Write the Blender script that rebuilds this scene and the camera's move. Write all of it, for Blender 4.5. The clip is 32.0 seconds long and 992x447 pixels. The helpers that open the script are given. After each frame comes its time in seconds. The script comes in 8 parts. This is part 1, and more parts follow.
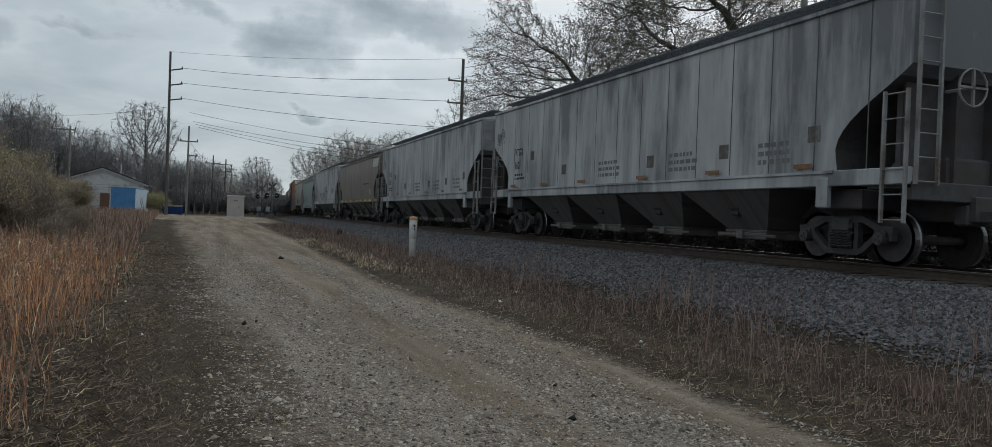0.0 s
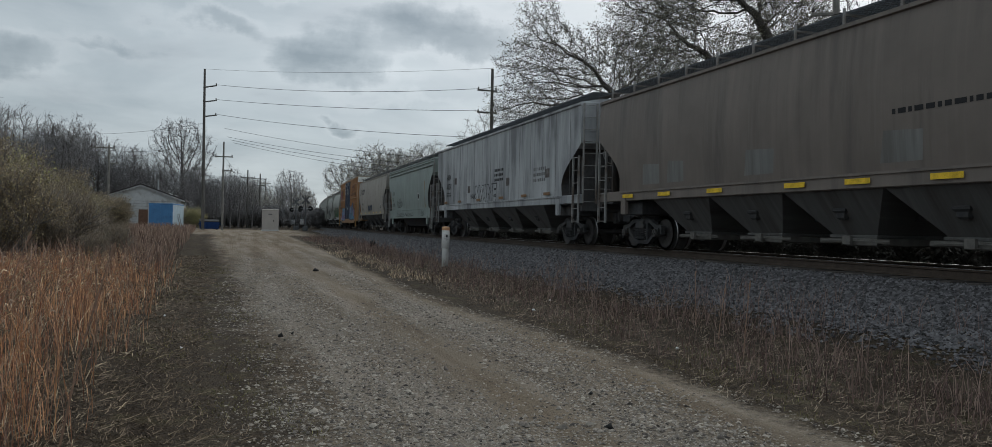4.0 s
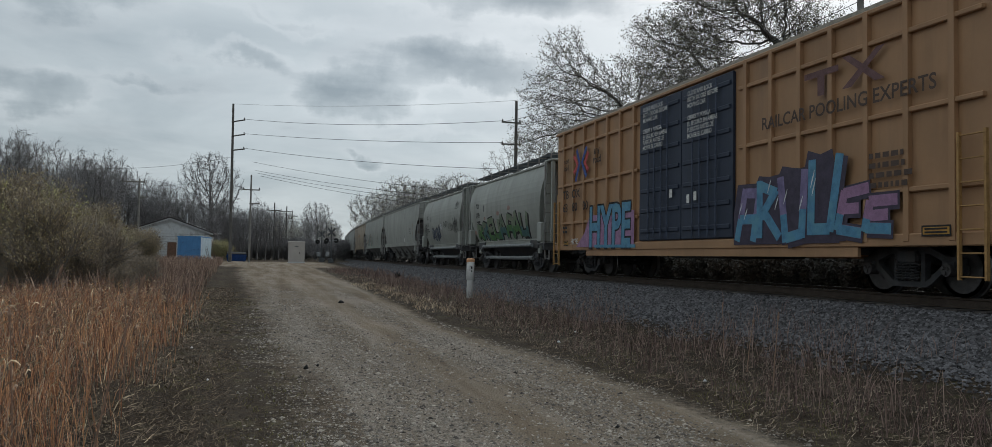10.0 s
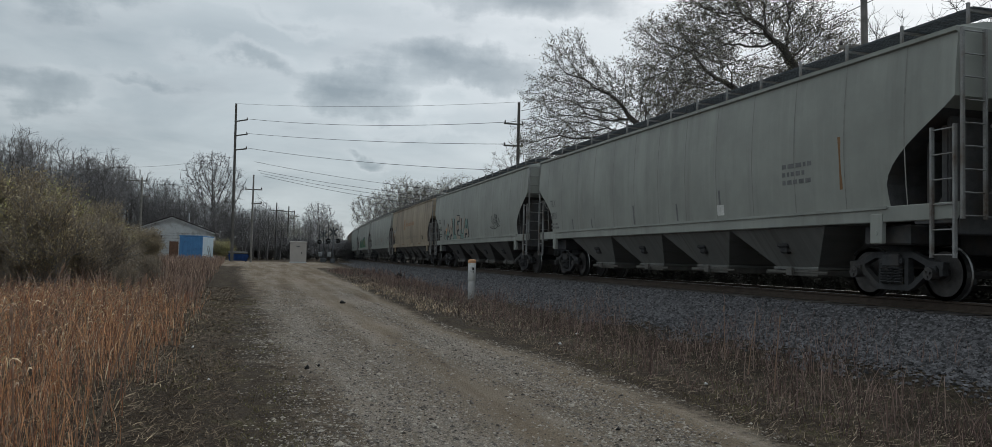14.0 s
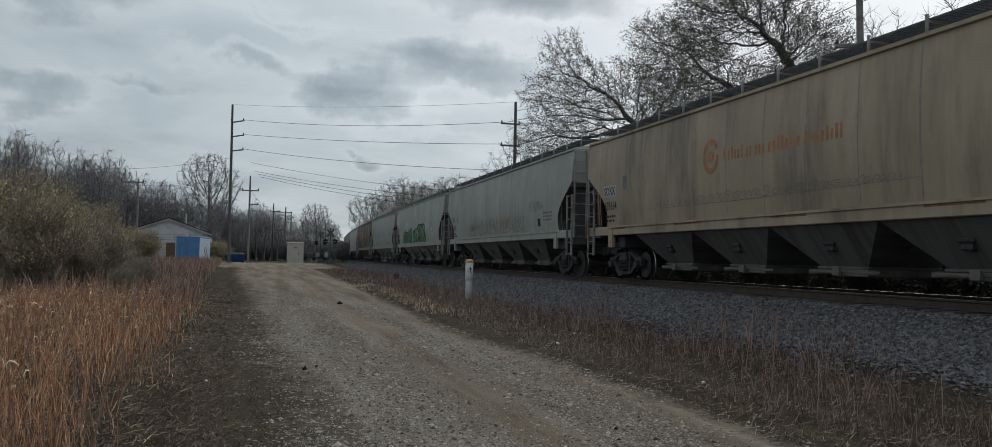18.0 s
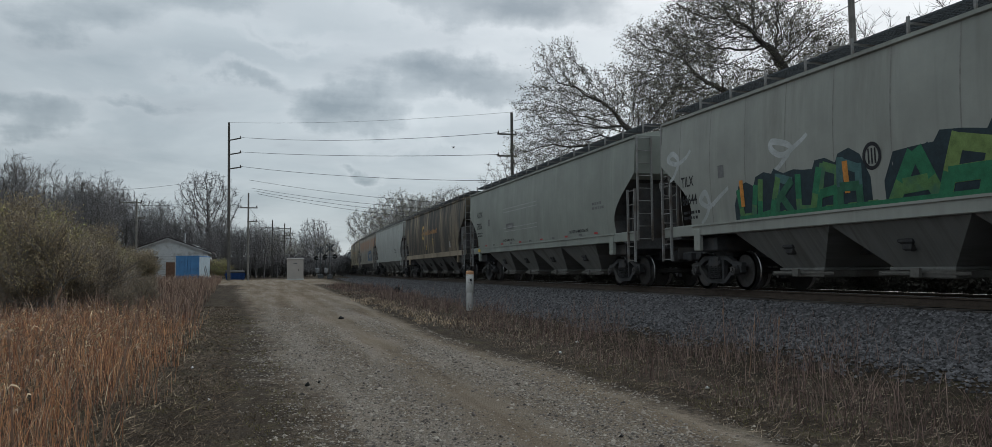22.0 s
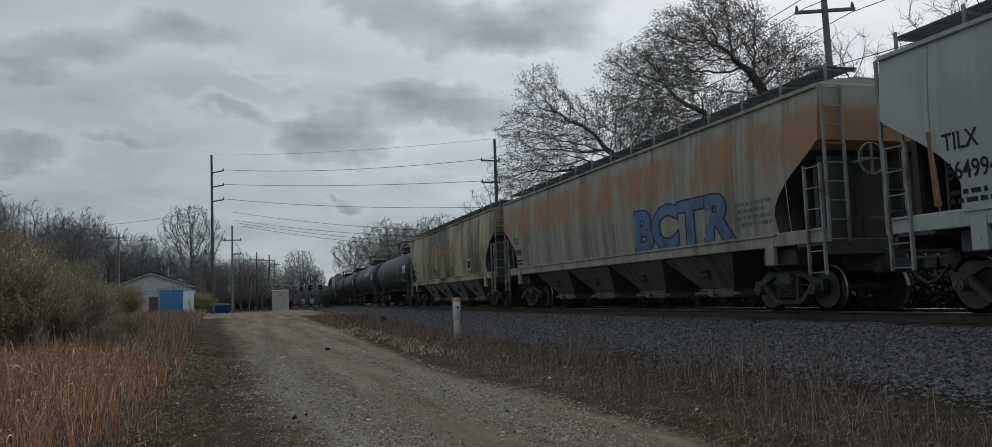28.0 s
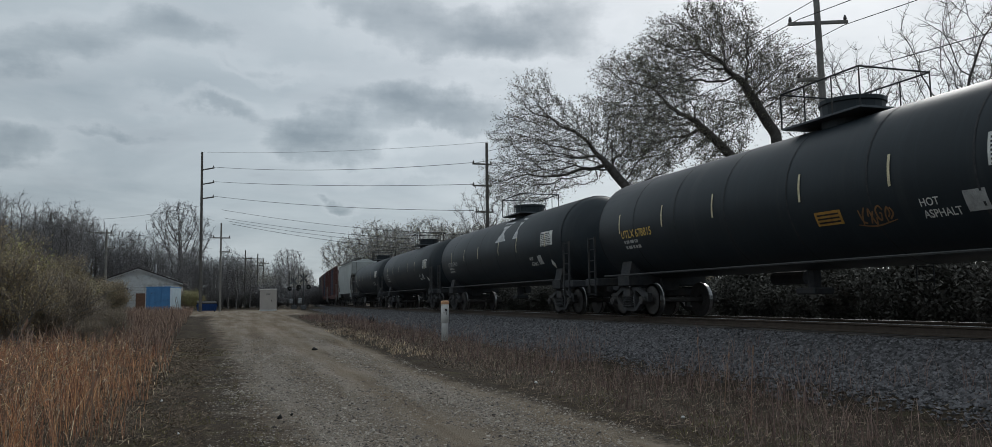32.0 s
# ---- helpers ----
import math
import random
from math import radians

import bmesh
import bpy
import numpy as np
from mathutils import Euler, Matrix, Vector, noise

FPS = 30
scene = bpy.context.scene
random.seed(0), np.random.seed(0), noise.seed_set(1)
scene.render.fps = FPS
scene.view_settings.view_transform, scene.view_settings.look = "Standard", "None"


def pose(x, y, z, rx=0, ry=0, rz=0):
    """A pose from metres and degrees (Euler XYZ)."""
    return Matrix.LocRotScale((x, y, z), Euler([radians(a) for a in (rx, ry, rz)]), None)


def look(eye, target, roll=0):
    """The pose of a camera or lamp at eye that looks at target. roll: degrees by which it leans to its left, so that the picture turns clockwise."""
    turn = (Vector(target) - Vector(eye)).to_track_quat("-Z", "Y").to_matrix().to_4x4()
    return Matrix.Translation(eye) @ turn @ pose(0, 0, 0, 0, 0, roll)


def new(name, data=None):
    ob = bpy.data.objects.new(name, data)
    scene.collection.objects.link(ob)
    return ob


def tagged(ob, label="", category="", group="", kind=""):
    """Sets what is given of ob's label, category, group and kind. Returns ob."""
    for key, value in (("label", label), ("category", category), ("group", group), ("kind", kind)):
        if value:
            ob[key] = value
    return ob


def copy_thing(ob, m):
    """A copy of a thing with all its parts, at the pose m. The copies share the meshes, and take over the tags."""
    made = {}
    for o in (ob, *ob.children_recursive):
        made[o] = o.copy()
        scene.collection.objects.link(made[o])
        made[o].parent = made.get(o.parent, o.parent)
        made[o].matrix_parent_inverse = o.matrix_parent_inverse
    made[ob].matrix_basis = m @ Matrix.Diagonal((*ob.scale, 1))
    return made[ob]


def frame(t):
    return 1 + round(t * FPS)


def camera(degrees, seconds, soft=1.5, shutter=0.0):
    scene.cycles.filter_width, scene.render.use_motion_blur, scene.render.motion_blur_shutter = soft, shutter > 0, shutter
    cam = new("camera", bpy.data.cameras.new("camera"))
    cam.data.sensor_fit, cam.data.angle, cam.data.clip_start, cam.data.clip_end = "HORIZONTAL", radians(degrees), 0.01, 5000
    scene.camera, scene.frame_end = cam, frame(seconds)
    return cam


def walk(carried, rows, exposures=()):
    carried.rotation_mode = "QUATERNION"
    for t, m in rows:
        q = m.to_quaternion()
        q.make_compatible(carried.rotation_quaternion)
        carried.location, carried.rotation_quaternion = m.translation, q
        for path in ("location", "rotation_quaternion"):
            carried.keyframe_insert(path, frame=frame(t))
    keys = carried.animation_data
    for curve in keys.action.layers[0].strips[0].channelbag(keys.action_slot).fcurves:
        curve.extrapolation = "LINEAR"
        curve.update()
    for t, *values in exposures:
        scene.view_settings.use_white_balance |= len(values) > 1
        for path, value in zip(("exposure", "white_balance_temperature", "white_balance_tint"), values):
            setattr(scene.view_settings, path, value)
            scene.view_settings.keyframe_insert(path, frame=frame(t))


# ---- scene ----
EYE = (0.0, 0.0, 1.4)


def aim(yaw, pitch, roll):
    """A camera pose at EYE: yaw from the track's line to the right, pitch upwards, in degrees."""
    y, p = radians(yaw), radians(pitch)
    return look(EYE, (EYE[0] + 10 * math.sin(y) * math.cos(p), EYE[1] + 10 * math.cos(y) * math.cos(p), EYE[2] + 10 * math.sin(p)), roll)


cam = camera(62.55, 32.0, soft=0.5)
walk(cam, [
    (0.0, aim(20.15, -0.32, 2.22)), (0.5, aim(20.08, -0.45, 1.64)), (1.0, aim(20.01, -0.54, 1.13)), (1.5, aim(19.84, -0.47, 1.14)),
    (2.0, aim(19.52, -0.46, 1.04)), (2.5, aim(19.12, -0.32, 1.10)), (3.0, aim(18.68, -0.14, 1.04)), (3.5, aim(18.28, 0.06, 1.09)),
    (5.5, aim(16.89, 0.65, 1.06)), (6.0, aim(16.65, 0.84, 1.05)), (6.5, aim(16.31, 1.09, 1.12)), (7.0, aim(16.15, 1.36, 1.21)),
    (7.5, aim(15.96, 1.72, 1.44)), (8.0, aim(15.95, 1.76, 1.64)), (8.5, aim(15.97, 1.93, 1.75)), (9.0, aim(16.05, 2.08, 1.70)),
    (9.5, aim(16.11, 2.29, 1.27)), (10.0, aim(16.12, 2.40, 0.93)), (10.5, aim(16.06, 2.52, 0.64)), (11.0, aim(15.94, 2.70, 0.39)),
    (11.5, aim(15.95, 2.73, -0.19)), (12.0, aim(16.00, 2.54, -0.26)), (12.5, aim(15.98, 2.57, -0.23)), (13.0, aim(16.00, 2.67, -0.34)),
    (13.5, aim(15.93, 2.55, 0.87)), (14.0, aim(15.99, 2.49, 1.31)), (14.5, aim(16.07, 2.49, 1.42)), (16.5, aim(16.04, 2.70, 0.83)),
    (17.0, aim(16.04, 2.52, 0.95)), (17.5, aim(16.12, 2.48, 1.18)), (18.0, aim(16.19, 2.49, 1.05)), (18.5, aim(16.41, 2.47, 0.83)),
    (19.0, aim(16.59, 2.55, 0.03)), (19.5, aim(16.71, 2.70, -0.55)), (20.0, aim(16.70, 2.73, -0.37)), (20.5, aim(16.61, 2.88, -0.33)),
    (21.0, aim(16.53, 3.02, -0.36)), (21.5, aim(16.32, 3.15, -0.53)), (22.0, aim(16.25, 3.23, -0.52)), (22.5, aim(16.31, 3.33, -0.91)),
    (23.0, aim(16.44, 3.70, -1.36)), (23.5, aim(16.49, 4.40, -1.82)), (24.0, aim(16.40, 4.80, -1.95)), (24.5, aim(16.33, 4.99, -2.11)),
    (25.0, aim(16.25, 5.29, -2.23)), (25.5, aim(16.25, 5.28, -1.98)), (27.5, aim(16.92, 5.15, -2.08)), (28.0, aim(17.33, 5.05, -1.97)),
    (28.5, aim(17.64, 5.29, -1.94)), (29.0, aim(17.85, 5.32, -2.12)), (29.5, aim(17.89, 5.38, -1.51)), (30.0, aim(17.96, 5.32, -1.30)),
    (30.5, aim(17.97, 5.32, -0.86)), (31.0, aim(18.02, 5.34, -0.68)), (31.5, aim(18.02, 5.34, -0.62)), (32.0, aim(18.02, 5.29, -0.76)),
], exposures=[(0.0, 0.04, 6310, 10), (7.0, -0.01, 6320, 10), (10.0, 0.06, 6360, 10), (13.0, 0.03, 6340, 10), (17.0, 0.0, 6340, 10), (22.0, 0.0, 6290, 10), (25.0, -0.2, 6240, 10), (29.0, -0.22, 6240, 10), (32.0, -0.14, 6240, 10)])


# ---- world, sun ----
def nodes_of(tree_owner):
    tree_owner.use_nodes = True
    tree = tree_owner.node_tree
    tree.nodes.clear()
    return tree


def add(tree, kind, **values):
    node = tree.nodes.new(kind)
    for key, value in values.items():
        if key in node.inputs:
            node.inputs[key].default_value = value
    return node


def math_node(tree, op, a, b=None, c=None, clamp=False):
    node = tree.nodes.new("ShaderNodeMath")
    node.operation, node.use_clamp = op, clamp
    for i, v in enumerate((a, b, c)):
        if v is None:
            continue
        if isinstance(v, (int, float)):
            node.inputs[i].default_value = v
        else:
            tree.links.new(v, node.inputs[i])
    return node.outputs[0]


def mix_colour(tree, fac, a, b, blend="MIX"):
    node = tree.nodes.new("ShaderNodeMix")
    node.data_type, node.blend_type = "RGBA", blend
    for sock, v in ((node.inputs["Factor"], fac), (node.inputs[6], a), (node.inputs[7], b)):
        if isinstance(v, (int, float)):
            sock.default_value = v
        elif isinstance(v, (tuple, list)):
            sock.default_value = (*v, 1)[:4]
        else:
            tree.links.new(v, sock)
    return node.outputs[2]


def ramp(tree, fac, stops):
    node = tree.nodes.new("ShaderNodeValToRGB")
    els = node.color_ramp.elements
    while len(els) < len(stops):
        els.new(0.5)
    for el, (pos, col) in zip(els, stops):
        el.position = pos
        el.color = (*((col,) * 3 if isinstance(col, (int, float)) else col), 1)
    tree.links.new(fac, node.inputs["Fac"])
    return node.outputs["Color"]


SUN_AZ, SUN_EL = 44.0, 34.0     # degrees from the track's line to the right; height
world = bpy.data.worlds.new("overcast_sky")
scene.world = world
wt = nodes_of(world)
sky = wt.nodes.new("ShaderNodeTexSky")
sky.sky_type, sky.sun_disc = "NISHITA", False
sky.sun_elevation, sky.sun_rotation = radians(SUN_EL), radians(SUN_AZ)
coord = wt.nodes.new("ShaderNodeTexCoord")
split = wt.nodes.new("ShaderNodeSeparateXYZ")
wt.links.new(coord.outputs["Generated"], split.inputs[0])
warp = add(wt, "ShaderNodeTexNoise", Scale=9.0, Detail=6.0, Roughness=0.58)
wt.links.new(coord.outputs["Generated"], warp.inputs["Vector"])
warp_split = wt.nodes.new("ShaderNodeSeparateColor")
wt.links.new(warp.outputs["Color"], warp_split.inputs[0])
azimuth = math_node(wt, "MULTIPLY", math_node(wt, "ARCTAN2", split.outputs[0], split.outputs[1]), 57.2958)
height = math_node(wt, "MULTIPLY", math_node(wt, "ARCSINE", split.outputs[2]), 57.2958)
azimuth = math_node(wt, "ADD", azimuth, math_node(wt, "MULTIPLY", math_node(wt, "SUBTRACT", warp_split.outputs[0], 0.5), 11.0))
height_w = math_node(wt, "ADD", height, math_node(wt, "MULTIPLY", math_node(wt, "SUBTRACT", warp_split.outputs[1], 0.5), 6.0))


def cloud_bank(az, el, wide, tall, weight):
    a = math_node(wt, "POWER", math_node(wt, "ABSOLUTE", math_node(wt, "DIVIDE", math_node(wt, "SUBTRACT", azimuth, az), wide)), 2.0)
    b = math_node(wt, "POWER", math_node(wt, "ABSOLUTE", math_node(wt, "DIVIDE", math_node(wt, "SUBTRACT", height_w, el), tall)), 2.0)
    return math_node(wt, "MULTIPLY", math_node(wt, "EXPONENT", math_node(wt, "MULTIPLY", math_node(wt, "ADD", a, b), -1.0)), weight)


banks = [cloud_bank(*q) for q in (
    (13.5, 13.6, 4.6, 1.3, 0.95), (18.0, 12.6, 3.0, 1.2, 0.6), (6.8, 11.2, 3.3, 1.5, 1.0), (18.0, 18.4, 6.5, 1.8, 0.95), (9.0, 20.0, 4.0, 1.2, 0.5),
    (-13.0, 9.2, 4.0, 1.2, 0.85), (-1.6, 13.0, 3.0, 0.7, 0.6), (7.2, 6.6, 1.5, 0.5, 0.7), (-4.5, 17.5, 5.0, 1.3, 0.55), (-12.0, 15.5, 5.0, 1.4, 0.5),
    (2.5, 15.8, 4.0, 0.6, 0.35), (-7.0, 10.6, 3.0, 0.5, 0.35), (11.0, 8.9, 3.5, 0.5, 0.3), (27.0, 24.0, 7.0, 1.6, 0.6), (0.0, 23.0, 7.0, 1.8, 0.6), (44.0, 26.0, 7.0, 1.6, 0.35))]
shade = banks[0]
for b in banks[1:]:
    shade = math_node(wt, "ADD", shade, b)
up = math_node(wt, "ADD", math_node(wt, "MAXIMUM", split.outputs[2], 0.0), 0.13)
flat = wt.nodes.new("ShaderNodeCombineXYZ")
wt.links.new(math_node(wt, "DIVIDE", split.outputs[0], up), flat.inputs[0])
wt.links.new(math_node(wt, "DIVIDE", split.outputs[1], up), flat.inputs[1])
puff = add(wt, "ShaderNodeTexNoise", Scale=2.2, Detail=8.0, Roughness=0.55)
wt.links.new(flat.outputs[0], puff.inputs["Vector"])
veil = add(wt, "ShaderNodeTexNoise", Scale=0.9, Detail=7.0, Roughness=0.52, Distortion=0.4)
wt.links.new(flat.outputs[0], veil.inputs["Vector"])
wisp = ramp(wt, puff.outputs[0], [(0.46, 0.0), (0.74, 0.34)])
body = math_node(wt, "ADD", shade, math_node(wt, "MULTIPLY", math_node(wt, "SUBTRACT", puff.outputs[0], 0.5), 1.05))
dark = math_node(wt, "ADD", math_node(wt, "MULTIPLY", ramp(wt, body, [(0.1, 0.0), (0.5, 0.45), (1.05, 1.0)]), 0.92), wisp, clamp=True)
rim = ramp(wt, body, [(0.0, 0.0), (0.2, 1.0), (0.42, 0.0)])
glow = wt.nodes.new("ShaderNodeVectorMath")
glow.operation = "DOT_PRODUCT"
wt.links.new(coord.outputs["Generated"], glow.inputs[0])
glow.inputs[1].default_value = (math.sin(radians(SUN_AZ)) * math.cos(radians(SUN_EL)), math.cos(radians(SUN_AZ)) * math.cos(radians(SUN_EL)), math.sin(radians(SUN_EL)))
near_sun = math_node(wt, "POWER", math_node(wt, "MAXIMUM", glow.outputs["Value"], 0.0), 9.0)
light_cloud = mix_colour(wt, ramp(wt, veil.outputs[0], [(0.36, 0.0), (0.64, 1.0)]), (0.41, 0.472, 0.502), (0.605, 0.666, 0.684))
light_cloud = mix_colour(wt, near_sun, light_cloud, (1.2, 1.2, 1.18))
light_cloud = mix_colour(wt, math_node(wt, "MULTIPLY", rim, math_node(wt, "ADD", math_node(wt, "MULTIPLY", near_sun, 0.5), 0.14)), light_cloud, (1.1, 1.12, 1.12))
cloud = mix_colour(wt, math_node(wt, "MULTIPLY", dark, 0.74), light_cloud, (0.205, 0.255, 0.288))
blue = wt.nodes.new("ShaderNodeVectorMath")
blue.operation = "SCALE"
wt.links.new(sky.outputs[0], blue.inputs[0])
blue.inputs["Scale"].default_value = 0.08
whole = mix_colour(wt, 0.9, blue.outputs[0], cloud)
away = math_node(wt, "DIVIDE", math_node(wt, "SUBTRACT", 0.78, glow.outputs["Value"]), 0.6, clamp=True)
overcast = math_node(wt, "ADD", math_node(wt, "MULTIPLY", math_node(wt, "MAXIMUM", split.outputs[2], 0.0), 0.95), 0.56)
whole = mix_colour(wt, away, whole, mix_colour(wt, 1.0, whole, overcast, "MULTIPLY"))
bg = add(wt, "ShaderNodeBackground", Strength=1.0)
wt.links.new(whole, bg.inputs["Color"])
wo = wt.nodes.new("ShaderNodeOutputWorld")
wt.links.new(bg.outputs[0], wo.inputs[0])

sun = new("sun", bpy.data.lights.new("sun", "SUN"))
sun.data.energy, sun.data.angle, sun.data.color = 0.95, radians(10), (1.0, 0.96, 0.89)
sd = Vector(glow.inputs[1].default_value)
sun.matrix_world = look(sd * 50, (0, 0, 0))

# ---- materials ----
def material(name, col, rough=0.8, metal=0.0, var=0.25, scale=6.0, fine=60.0, bump=0.15, bump_dist=0.01, island=0.0, spread=0.0, spec=0.3, coords="Object", second=None, second_amount=0.5, second_scale=1.5):
    """A surface with two scales of variation. second: a stain's colour, laid on in patches."""
    m = bpy.data.materials.new(name)
    t = nodes_of(m)
    out = t.nodes.new("ShaderNodeOutputMaterial")
    b = add(t, "ShaderNodeBsdfPrincipled", Roughness=rough, Metallic=metal)
    b.inputs["Specular IOR Level"].default_value = spec
    t.links.new(b.outputs[0], out.inputs[0])
    tc = t.nodes.new("ShaderNodeTexCoord")
    vec = tc.outputs[coords]
    n1 = add(t, "ShaderNodeTexNoise", Scale=scale, Detail=5.0, Roughness=0.6)
    n2 = add(t, "ShaderNodeTexNoise", Scale=fine, Detail=3.0, Roughness=0.6)
    t.links.new(vec, n1.inputs["Vector"])
    t.links.new(vec, n2.inputs["Vector"])
    f = math_node(t, "ADD", math_node(t, "MULTIPLY", n1.outputs[0], 0.6), math_node(t, "MULTIPLY", n2.outputs[0], 0.4))
    lo, hi = [max(0.0, c * (1 - 1.6 * var)) for c in col], [min(1.0, c * (1 + 1.6 * var)) for c in col]
    colour = ramp(t, f, [(0.3, tuple(lo)), (0.7, tuple(hi))])
    if second:
        n3 = add(t, "ShaderNodeTexNoise", Scale=second_scale, Detail=6.0, Roughness=0.65)
        t.links.new(vec, n3.inputs["Vector"])
        k = ramp(t, n3.outputs[0], [(0.62 - 0.3 * second_amount, 0.0), (0.75 - 0.2 * second_amount, 1.0)])
        colour = mix_colour(t, k, colour, second)
    if island or spread:
        g = t.nodes.new("ShaderNodeNewGeometry")
        oi = t.nodes.new("ShaderNodeObjectInfo")
        r = g.outputs["Random Per Island"] if island else oi.outputs["Random"]
        amount = island or spread
        hsv = t.nodes.new("ShaderNodeHueSaturation")
        t.links.new(colour, hsv.inputs["Color"])
        t.links.new(math_node(t, "ADD", math_node(t, "MULTIPLY", r, 2 * amount), 1 - amount), hsv.inputs["Value"])
        t.links.new(math_node(t, "ADD", math_node(t, "MULTIPLY", r, 0.03), 0.485), hsv.inputs["Hue"])
        colour = hsv.outputs[0]
    t.links.new(colour, b.inputs["Base Color"])
    if bump:
        bp = add(t, "ShaderNodeBump", Strength=bump, Distance=bump_dist)
        t.links.new(n2.outputs[0], bp.inputs["Height"])
        t.links.new(bp.outputs[0], b.inputs["Normal"])
    return m


def car_paint(name, col, streak=(0.10, 0.09, 0.08), amount=0.35, stain=None, stain_amount=0.0, rough=0.55, width=2.6):
    """Weathered railway-car paint: vertical streaks, blotches, dirt and fine grain."""
    m = bpy.data.materials.new(name)
    t = nodes_of(m)
    out = t.nodes.new("ShaderNodeOutputMaterial")
    b = add(t, "ShaderNodeBsdfPrincipled", Roughness=rough)
    b.inputs["Specular IOR Level"].default_value = 0.3
    t.links.new(b.outputs[0], out.inputs[0])
    tc = t.nodes.new("ShaderNodeTexCoord")
    oi = t.nodes.new("ShaderNodeObjectInfo")
    off = t.nodes.new("ShaderNodeCombineXYZ")
    t.links.new(math_node(t, "MULTIPLY", oi.outputs["Random"], 37.0), off.inputs[1])
    shifted = t.nodes.new("ShaderNodeVectorMath")
    t.links.new(tc.outputs["Object"], shifted.inputs[0])
    t.links.new(off.outputs[0], shifted.inputs[1])

    def mapped(sx, sy, sz):
        mp = t.nodes.new("ShaderNodeMapping")
        mp.inputs["Scale"].default_value = (sx, sy, sz)
        t.links.new(shifted.outputs[0], mp.inputs["Vector"])
        return mp.outputs[0]

    s1 = add(t, "ShaderNodeTexNoise", Scale=1.0, Detail=6.0, Roughness=0.65)
    t.links.new(mapped(0.3, width, 0.16), s1.inputs["Vector"])
    s2 = add(t, "ShaderNodeTexNoise", Scale=1.0, Detail=5.0, Roughness=0.6)
    t.links.new(mapped(0.5, 0.7, 0.7), s2.inputs["Vector"])
    s3 = add(t, "ShaderNodeTexNoise", Scale=24.0, Detail=4.0, Roughness=0.7)
    t.links.new(tc.outputs["Object"], s3.inputs["Vector"])
    base = mix_colour(t, ramp(t, s2.outputs[0], [(0.3, 0.0), (0.7, 1.0)]), tuple(c * 0.82 for c in col), tuple(min(1, c * 1.13) for c in col))
    base = mix_colour(t, math_node(t, "MULTIPLY", s3.outputs[0], 0.25), base, tuple(c * 0.75 for c in col))
    k = ramp(t, math_node(t, "ADD", math_node(t, "MULTIPLY", s1.outputs[0], 0.75), math_node(t, "MULTIPLY", s2.outputs[0], 0.25)), [(0.60 - 0.22 * amount, 0.0), (0.69 - 0.15 * amount, 1.0)])
    base = mix_colour(t, math_node(t, "MULTIPLY", k, 0.35 + 0.6 * amount), base, streak)
    s5 = add(t, "ShaderNodeTexNoise", Scale=1.0, Detail=4.0, Roughness=0.6)
    t.links.new(mapped(0.3, width * 3.1, 0.22), s5.inputs["Vector"])
    base = mix_colour(t, math_node(t, "MULTIPLY", ramp(t, s5.outputs[0], [(0.52, 0.0), (0.7, 1.0)]), 0.25 + 0.5 * amount), base, tuple(min(1, c * 1.28) for c in col))
    base = mix_colour(t, math_node(t, "MULTIPLY", ramp(t, s5.outputs[0], [(0.28, 1.0), (0.42, 0.0)]), 0.2 + 0.5 * amount), base, tuple(0.5 * (c * 0.6 + d) for c, d in zip(col, streak)))
    if stain:
        sep = t.nodes.new("ShaderNodeSeparateXYZ")
        t.links.new(tc.outputs["Object"], sep.inputs[0])
        s4 = add(t, "ShaderNodeTexNoise", Scale=1.0, Detail=5.0, Roughness=0.6)
        t.links.new(mapped(0.3, 1.1, 0.35), s4.inputs["Vector"])
        high = ramp(t, math_node(t, "DIVIDE", sep.outputs[2], 5.0), [(0.52, 0.0), (0.64, 1.0), (0.77, 1.0), (0.82, 0.0)])
        k2 = ramp(t, s4.outputs[0], [(0.58 - 0.25 * stain_amount, 0.0), (0.66 - 0.2 * stain_amount, 1.0)])
        k3 = t.nodes.new("ShaderNodeMix")
        k3.data_type, k3.blend_type = "RGBA", "MULTIPLY"
        k3.inputs["Factor"].default_value = 1.0
        t.links.new(high, k3.inputs[6])
        t.links.new(k2, k3.inputs[7])
        base = mix_colour(t, math_node(t, "MULTIPLY", k3.outputs[2], 0.8), base, stain)
    t.links.new(base, b.inputs["Base Color"])
    bp = add(t, "ShaderNodeBump", Strength=0.12, Distance=0.02)
    t.links.new(s2.outputs[0], bp.inputs["Height"])
    t.links.new(bp.outputs[0], b.inputs["Normal"])
    return m


